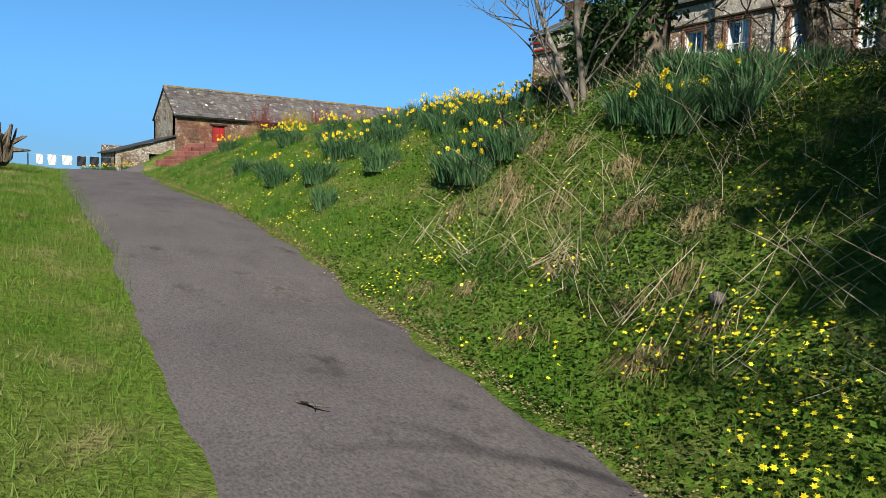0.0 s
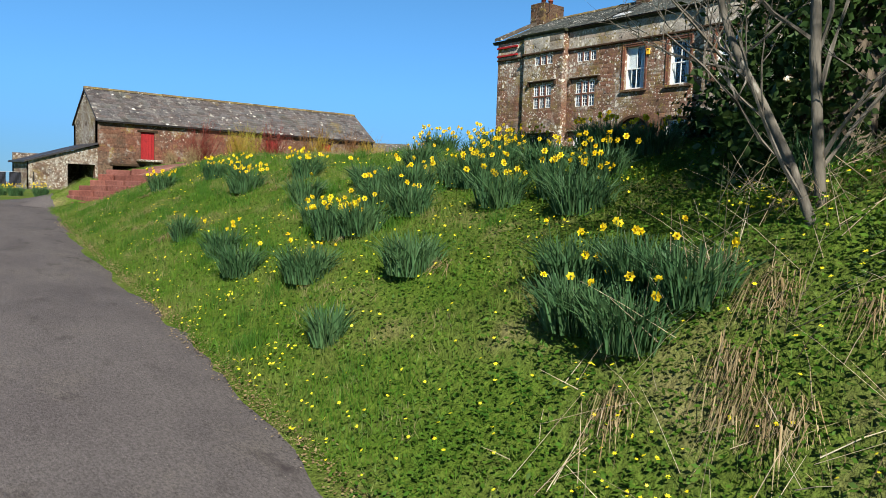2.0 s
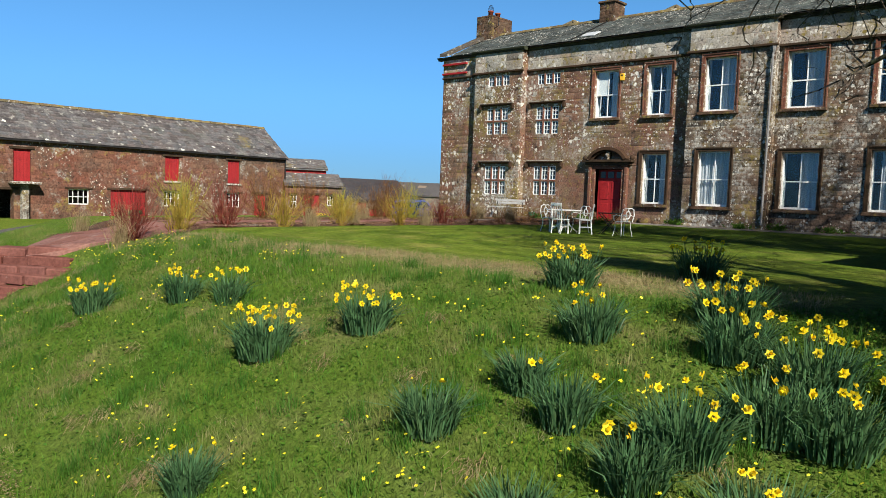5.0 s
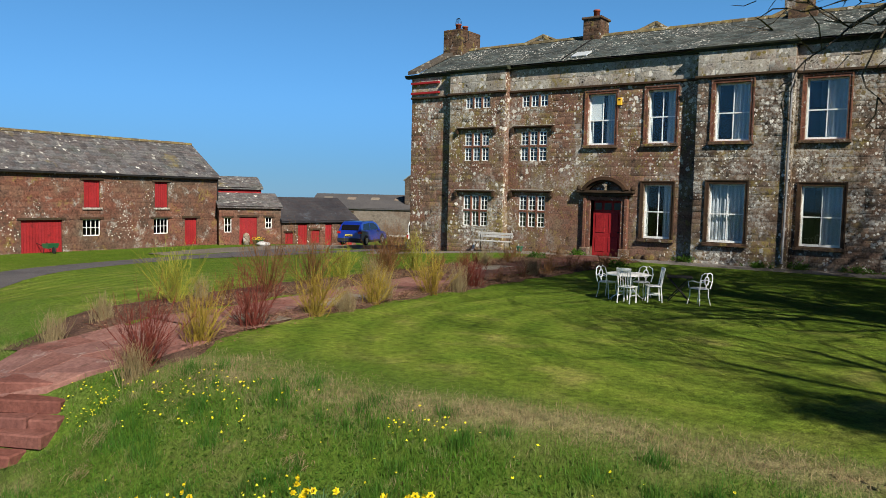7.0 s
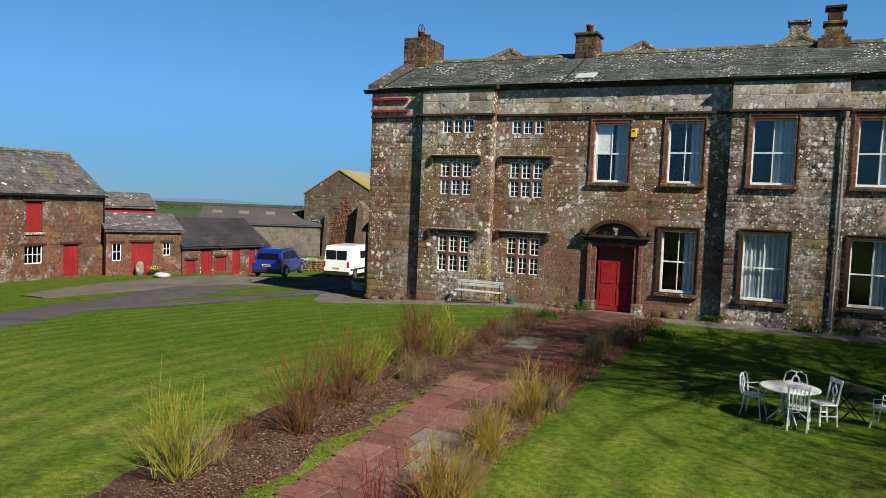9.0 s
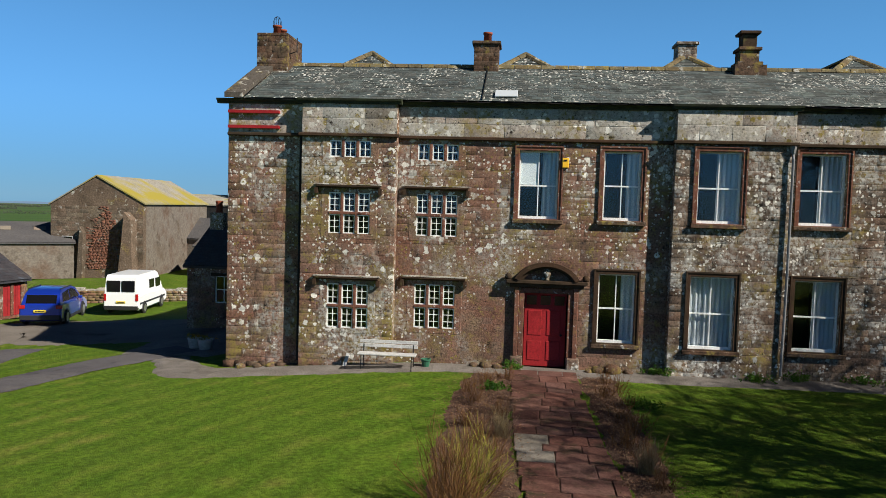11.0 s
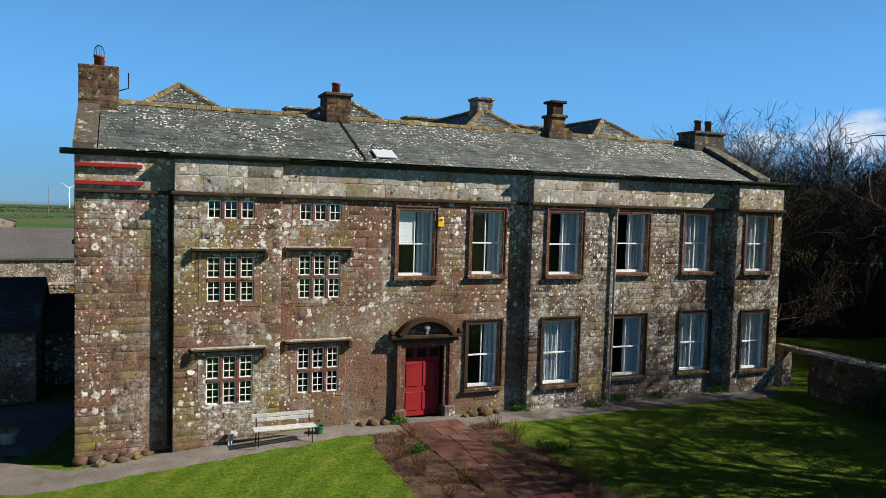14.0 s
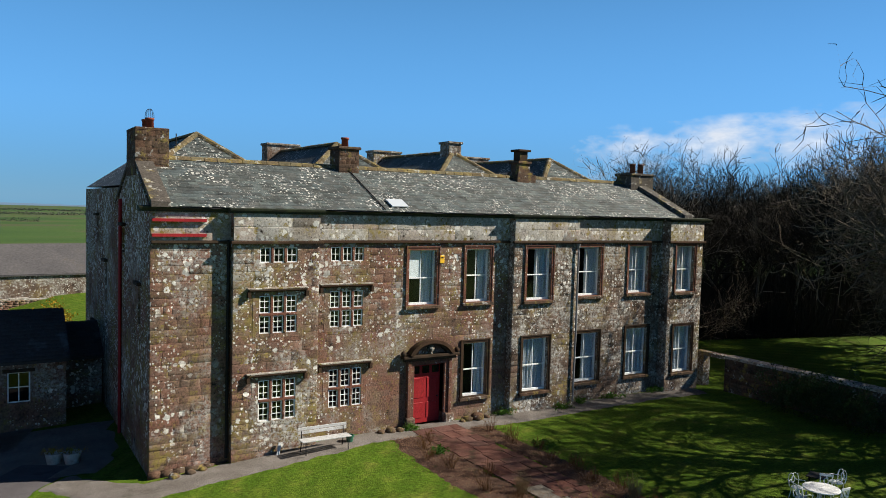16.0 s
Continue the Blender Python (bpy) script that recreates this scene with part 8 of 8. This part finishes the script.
# dry tufts: swathes of dead grass combed down the slope, and loose dead blades among the green
def combed(cx, cy, rng_, m, length, spread):
    """One tuft: blades that arch over and hang down the bank."""
    x = cx + rng_.normal(0, spread, m)
    y = cy + rng_.normal(0, spread * .6, m)
    L = rng_.uniform(*length, m)
    way = rng_.normal(0, .5, m)
    out = np.stack([np.sin(way), -np.cos(way), np.zeros(m)], 1)
    base = np.stack([x, y, ground_z(x, y)], 1)
    crest = base + out * (L * .35)[:, None] + np.stack([np.zeros(m), np.zeros(m), L * rng_.uniform(.15, .4, m)], 1)
    tip = base + out * L[:, None]
    tip[:, 2] = ground_z(tip[:, 0], tip[:, 1]) + rng_.uniform(.01, .06, m)
    side = np.stack([np.cos(way), np.sin(way), np.zeros(m)], 1) * (rng_.uniform(.0018, .004, m))[:, None]
    return np.concatenate([np.stack([base - side, base + side, crest + side, crest - side], 1), np.stack([crest - side, crest + side, tip + side * .3, tip - side * .3], 1)])


tufts = []
for k in range(92):
    if k < 22:
        cx = rng.uniform(18.6, 23.2)
        cy = road_right(cx) + rng.uniform(.45, 2.4)
    elif k < 30:
        cx, cy = 20.0 + rng.normal(0, .5), -24.9 + rng.normal(0, .35)
    elif k < 62:
        cx = rng.uniform(2, 17)
        cy = road_right(cx) + rng.uniform(.2, 4.0)
    else:
        cx = rng.uniform(14, 26)
        cy = road_right(cx) - 2.6 - rng.uniform(.1, 3)
    big = .75 if k < 30 else .5
    tufts.append(combed(cx, cy, rng, int(rng.uniform(70, 170) * big), (.12 * big, .32 * big), .09))
tagged(new("dry_tufts", raw_mesh("dry_tufts", np.concatenate(tufts), 4, M_DRY)), "swathes of dead grass combed down the bank", "grass", kind="stuff")
m = 110000
sx = rng.uniform(0, 25, m)
sy = road_right(sx) + np.where(rng.uniform(0, 1, m) < .2, -2.6 - rng.uniform(0, 4, m), rng.uniform(.1, 5.6, m))
pale = (patch(sx, sy, 1.3, 21.0) > rng.uniform(-.22, .42, m) + .42 * sstep(3.5, 11, sx)) & not_steps(sx, sy) & (sy < -21.2)
sx, sy = sx[pale], sy[pale]
wx = rng.uniform(1.8, 14, 15000)
wy = worn_line(wx) + rng.normal(0, .28, 15000)
pale = not_steps(wx, wy)
sx, sy = np.concatenate([sx, wx[pale]]), np.concatenate([sy, wy[pale]])
tagged(new("dry_grass", raw_mesh("dry_grass", blades(sx, sy, rng, (.04, .13), (.004, .008), 2.6), 3, M_DRY)), "dead blades among the green grass", "grass", kind="stuff")
# lush green tussocks standing out of the dead grass
cx = rng.uniform(.5, 17, 260)
cy = road_right(cx) + rng.uniform(.3, 5.2, 260)
k = not_steps(cx, cy) & (cy < -22.0)
cx, cy = np.repeat(cx[k], 80), np.repeat(cy[k], 80)
lush = blades(cx + rng.normal(0, .07, len(cx)), cy + rng.normal(0, .07, len(cx)), rng, (.10, .24), (.005, .009), .8)
tagged(new("grass_tussocks", raw_mesh("grass_tussocks", lush, 3, M_TUSSOCK)), "lush green tussocks on the bank", "grass", kind="stuff")
# celandine leaves and ivy carpet
x, y = scatter(rng, 230000, 3, 29, edge_r, lambda x: lerp(x, [3, 12, 16], [-22.9, -22.2, -21.0]))
p = patch(x, y, .55, 7.0)
dense = sstep(13, 20, x + .5 * (y + 25) + 2.0 * p)
keep = rng.uniform(0, 1, len(x)) < .12 + .88 * dense
x, y, dense = x[keep], y[keep], dense[keep]
c = np.stack([x, y, ground_z(x, y) + rng.uniform(.01, .10, len(x)) * (.35 + .9 * dense)], 1)
tagged(new("ground_cover", raw_mesh("ground_cover", leaf_quads(c, rng, (.011, .027), .55), 4, M_UNDER)), "carpet of celandine and ivy leaves on the bank", "ground cover", kind="stuff")
x, y = scatter(rng, 80000, 20, 29, lambda x: road_right(x) + .8, bank_top)
keep = patch(x, y, .8, 11.0) > .12
x, y = x[keep], y[keep]
c = np.stack([x, y, ground_z(x, y) + rng.uniform(.02, .2, len(x))], 1)
tagged(new("ivy_carpet", raw_mesh("ivy_carpet", leaf_quads(c, rng, (.010, .024), .4), 4, M_IVY)), "dark trailing ivy over the bank", "ivy", kind="stuff")
# celandine flowers
x, y = scatter(rng, 36000, 3, 28, edge_r, lambda x: np.full_like(x, -22.2))
x, y = np.concatenate([x, rng.normal(1.95, .35, 110), rng.normal(3.7, .45, 45)]), np.concatenate([y, rng.normal(-23.15, .22, 110), rng.normal(-22.65, .2, 45)])
k = not_steps(x, y)
own = int(k[:36000].sum())
x, y = x[k], y[k]
p = patch(x, y, 1.1, 3.0)
keep = (np.arange(len(x)) >= own) | (rng.uniform(0, 1, len(x)) < .012 + .06 * sstep(8, 16, x) + .5 * sstep(.12, .5, p) * lerp(x, [3, 9, 17, 21, 23.5], [.25, .35, .7, 1.6, 6.5]))
x, y = x[keep], y[keep]
n = len(x)
c = np.stack([x, y, ground_z(x, y) + rng.uniform(.05, .12, n)], 1)
tilt = rng.normal(0, .35, (n, 3)) + (0, -.35, 1)
tilt /= np.linalg.norm(tilt, axis=1)[:, None]
u = np.cross(tilt, (1, 0, 0))
u /= np.linalg.norm(u, axis=1)[:, None]
v = np.cross(tilt, u)
rad = rng.uniform(.011, .020, n)
ring = [c + (u * math.cos(q * math.pi / 6) + v * math.sin(q * math.pi / 6)) * (rad * (1 if q % 2 == 0 else .55))[:, None] for q in range(12)]
tagged(new("celandine_flowers", raw_mesh("celandine_flowers", np.stack(ring, 1), 12, M_CELANDINE)), "small yellow celandine flowers scattered on the bank", "flowers", kind="stuff")
# dead stalks
n = 1600
x, y = scatter(rng, n, 18.6, 26, lambda x: road_right(x) + .8, lambda x: np.full_like(x, -22.5))
home = rng.integers(0, 210, n)
loose = rng.uniform(0, 1, n) < .4
x, y = np.where(loose, x, x[home] + rng.normal(0, .12, n)), np.where(loose, y, y[home] + rng.normal(0, .12, n))
L = .18 + .62 * rng.uniform(0, 1, n) ** 2.0
a = np.where(loose, rng.uniform(0, 6.28, n), home * 2.4 + rng.normal(0, .35, n))
ln = rng.uniform(.3, 2.2, n)
d = np.stack([np.cos(a) * ln, np.sin(a) * ln, np.ones(n)], 1)
d /= np.linalg.norm(d, axis=1)[:, None]
b = np.stack([x, y, ground_z(x, y) + .07], 1)
s = np.cross(d, rng.normal(0, 1, (n, 3)))
s = s / np.linalg.norm(s, axis=1)[:, None] * rng.uniform(.0015, .0036, n)[:, None]
t = np.cross(d, s)
m1 = b + d * (L * .55)[:, None] + rng.normal(0, .006, (n, 3))
m2 = b + d * L[:, None] + np.stack([np.zeros(n), np.zeros(n), -.05 * L], 1)
strips = [np.stack([p - e * w0, p + e * w0, q + e * w1, q - e * w1], 1) for e in (s, t) for p, q, w0, w1 in ((b, m1, 1, .8), (m1, m2, .8, .4))]
tagged(new("dead_stalks", raw_mesh("dead_stalks", np.concatenate(strips), 4, M_STALK)), "pale dead flower stalks leaning over the bank", "stalks", kind="stuff")
x = rng.uniform(4, 27, 9000)
y = road_right(x) + rng.normal(.08, .07, 9000)
c = np.stack([x, y, np.maximum(ground_z(x, y), road_height(x) + .045) + rng.uniform(.005, .025, len(x))], 1)
tagged(new("leaf_litter", raw_mesh("leaf_litter", leaf_quads(c, rng, (.006, .016), .8), 4, M_DRY)), "straw and dead leaves along the edge of the drive", "leaf litter", kind="stuff")
y = rng.uniform(-21.6, -1.2, 46000)
side_ = rng.integers(0, 2, 46000)
cl = np.interp(y, [-21.6, -20, -15, -10, -5, -1.3], [-1.2, -1.35, -1.9, -2.3, -2.5, -2.4])
cr = np.interp(y, [-21.6, -19.6, -15, -10, -5, -1.3], [1.62, 1.05, .80, .72, .62, .60])
x = np.where(side_ == 0, cl, cr) + rng.normal(0, .42, 46000) * np.where(side_ == 0, 1.1, .62)
c = np.stack([x, y, ground_z(x, y) + .045 + rng.uniform(0, .03, len(x))], 1)
tagged(new("bark_mulch", raw_mesh("bark_mulch", leaf_quads(c, rng, (.009, .026), .8), 4, M_LITTER)), "loose bark mulch and dead twigs on the beds", "mulch", kind="stuff")
stump = boulder(on(23.02, -27.36, .09), .055, 61, "pale cut end of a sawn stump in the ivy", M_BARK_PALE, .8)
stump["group"] = ""
# fallen twig on the drive
tw = thing("twig", "broken twig lying on the tarmac", "twig", on(22.25, -29.75, .062))
bm = bmesh.new()
tube(bm, [(-.12, -.03, .01), (-.04, 0, .015), (.03, .01, .02), (.12, .05, .03)], [.008, .009, .007, .004], 5)
tube(bm, [(.03, .01, .02), (.09, -.02, .03)], [.006, .003], 5)
part("stick", bm, M_BARK, tw)

# ---- daffodils ----
def flower_mesh(seed):
    rg = random.Random(seed)
    bm = bmesh.new()
    for k in range(6):
        a = k * math.pi / 3
        r, w = .042, .016
        ca, sa = math.cos(a), math.sin(a)
        vs = [bm.verts.new((ca * p - sa * q, sa * p + ca * q, z)) for p, q, z in ((.006, 0, 0), (r * .55, w, .004), (r, 0, .010 + rg.uniform(-.006, .004)), (r * .55, -w, .004))]
        bm.faces.new(vs).material_index = 0
    prev = None
    for r, z in ((.009, .002), (.013, .018), (.017, .030)):
        ring = [bm.verts.new((r * math.cos(q * math.pi / 4), r * math.sin(q * math.pi / 4), z)) for q in range(8)]
        if prev:
            for q in range(8):
                bm.faces.new((prev[q], prev[(q + 1) % 8], ring[(q + 1) % 8], ring[q])).material_index = 1
        prev = ring
    return mesh_of("flower", bm, [M_PETAL, M_TRUMPET])


flower_kinds = [flower_mesh(k) for k in range(3)]


def daffodil_clump(at, seed, r, h, n_leaves, n_flowers):
    word = "in full yellow flower" if n_flowers > 9 else "with a few yellow flowers" if n_flowers else "still in leaf"
    ob = thing("daffodil_clump", "clump of daffodils " + word + " on the grass bank", "daffodils", at, group="daffodil clumps on the bank")
    q = np.random.default_rng(seed)
    n = n_leaves
    a, rr = q.uniform(0, 6.28, n), r * np.sqrt(q.uniform(0, 1, n)) * .52
    b = np.stack([rr * np.cos(a), rr * np.sin(a), np.full(n, -.03)], 1)
    out = a + q.normal(0, .7, n)
    ln = q.beta(1.3, 2.2, n) * .75
    L = h * q.uniform(.6, 1.2, n)
    d = np.stack([np.cos(out) * ln, np.sin(out) * ln, np.ones(n)], 1)
    mid = b + d * (L * .6)[:, None]
    tip = b + d * L[:, None] + np.stack([np.cos(out) * ln * L * .5, np.sin(out) * ln * L * .5, -ln * L * .35], 1)
    fa = q.uniform(0, 6.28, n)
    s = np.stack([np.cos(fa), np.sin(fa), np.zeros(n)], 1) * (.0062 * q.uniform(.8, 1.4, n))[:, None]
    quads_ = np.concatenate([np.stack([b - s, b + s, mid + s, mid - s], 1), np.stack([mid - s, mid + s, tip + s * .3, tip - s * .3], 1)])
    tagged(part("leaves", raw_mesh("leaves", quads_, 4, M_DAFF_LEAF), None, ob), kind="stuff")
    for k in range(n_flowers):
        t, e = q.uniform(0, 6.28), r * .85 * math.sqrt(q.uniform(0, 1))
        fx, fy, fz = e * math.cos(t), e * math.sin(t), h * q.uniform(.85, 1.3)
        st = bmesh.new()
        tube(st, [(fx * .6, fy * .6, 0), (fx * .9, fy * .9, fz * .7), (fx, fy, fz)], .004, 3)
        part("stalk", st, M_DAFF_LEAF, ob)
        face = Vector((q.normal(.35, .6), q.normal(-.6, .6), q.normal(.25, .3))).normalized()
        part("flower", flower_kinds[k % 3], None, ob, "", Matrix.LocRotScale((fx, fy, fz), face.to_track_quat("Z", "Y"), Vector((1, 1, 1)) * q.uniform(.72, 1.02)))
    return ob


CLUMPS = [(5.45, -24.68, .42, 16), (6.9, -24.1, .34, 10), (7.7, -23.9, .28, 8), (9.5, -24.6, .48, 22), (10.2, -23.8, .42, 18), (11.5, -21.9, .46, 18), (12.5, -23.1, .42, 6), (12.4, -20.6, .42, 14), (13.5, -22.4, .5, 14), (13.8, -23.0, .42, 10),
          (12.5, -24.1, .28, 0), (13.1, -24.4, .34, 2), (12.2, -24.9, .36, 1), (10.7, -26.1, .28, 2), (14.0, -24.4, .5, 8), (14.4, -23.9, .5, 8), (14.8, -23.9, .46, 7), (14.5, -23.3, .5, 12), (12.6, -26.3, .34, 4), (13.6, -26.5, .36, 1),
          (14.8, -26.3, .42, 4), (13.9, -24.8, .36, 3), (16.1, -25.9, .44, 0), (14.15, -25.6, .40, 24), (14.5, -25.45, .42, 4), (14.7, -24.9, .40, 3), (15.3, -23.3, .44, 6), (16.5, -24.3, .46, 12), (17.1, -24.7, .46, 3), (16.5, -23.7, .46, 12), (16.3, -22.5, .48, 12),
          (18.0, -25.75, .44, 2), (18.35, -26.12, .44, 4), (18.85, -26.2, .46, 4), (18.6, -25.75, .46, 3), (19.1, -25.9, .44, 2), (20.6, -25.6, .36, 2), (21.2, -25.65, .50, 6), (20.95, -25.4, .50, 2), (20.55, -24.46, .42, 1), (21.7, -25.4, .46, 1), (21.3, -24.6, .48, 1), (13.4, -25.4, .30, 0), (16.1, -26.8, .26, 0), (20.1, -24.3, .40, 1), (19.1, -24.3, .34, 0), (15.6, -22.4, .5, 10), (20.6, -23.9, .4, 1), (15.0, -22.0, .42, 10), (15.9, -24.6, .46, 8),
          (21.4, -23.6, .4, 1), (-10.6, -23.9, .42, 18), (-12.1, -24.5, .42, 16), (-13.0, -24.9, .36, 12), (-13.8, -25.2, .3, 8)]
CLUMPS.append((-29.85, 7.2, .5, 34))
for k, (x, y, r, nf) in enumerate(CLUMPS):
    nf = round(nf * 1.3)
    daffodil_clump(on(x, y), 300 + k, r, .34 + .2 * (r - .25), int(400 * r / .4), nf)
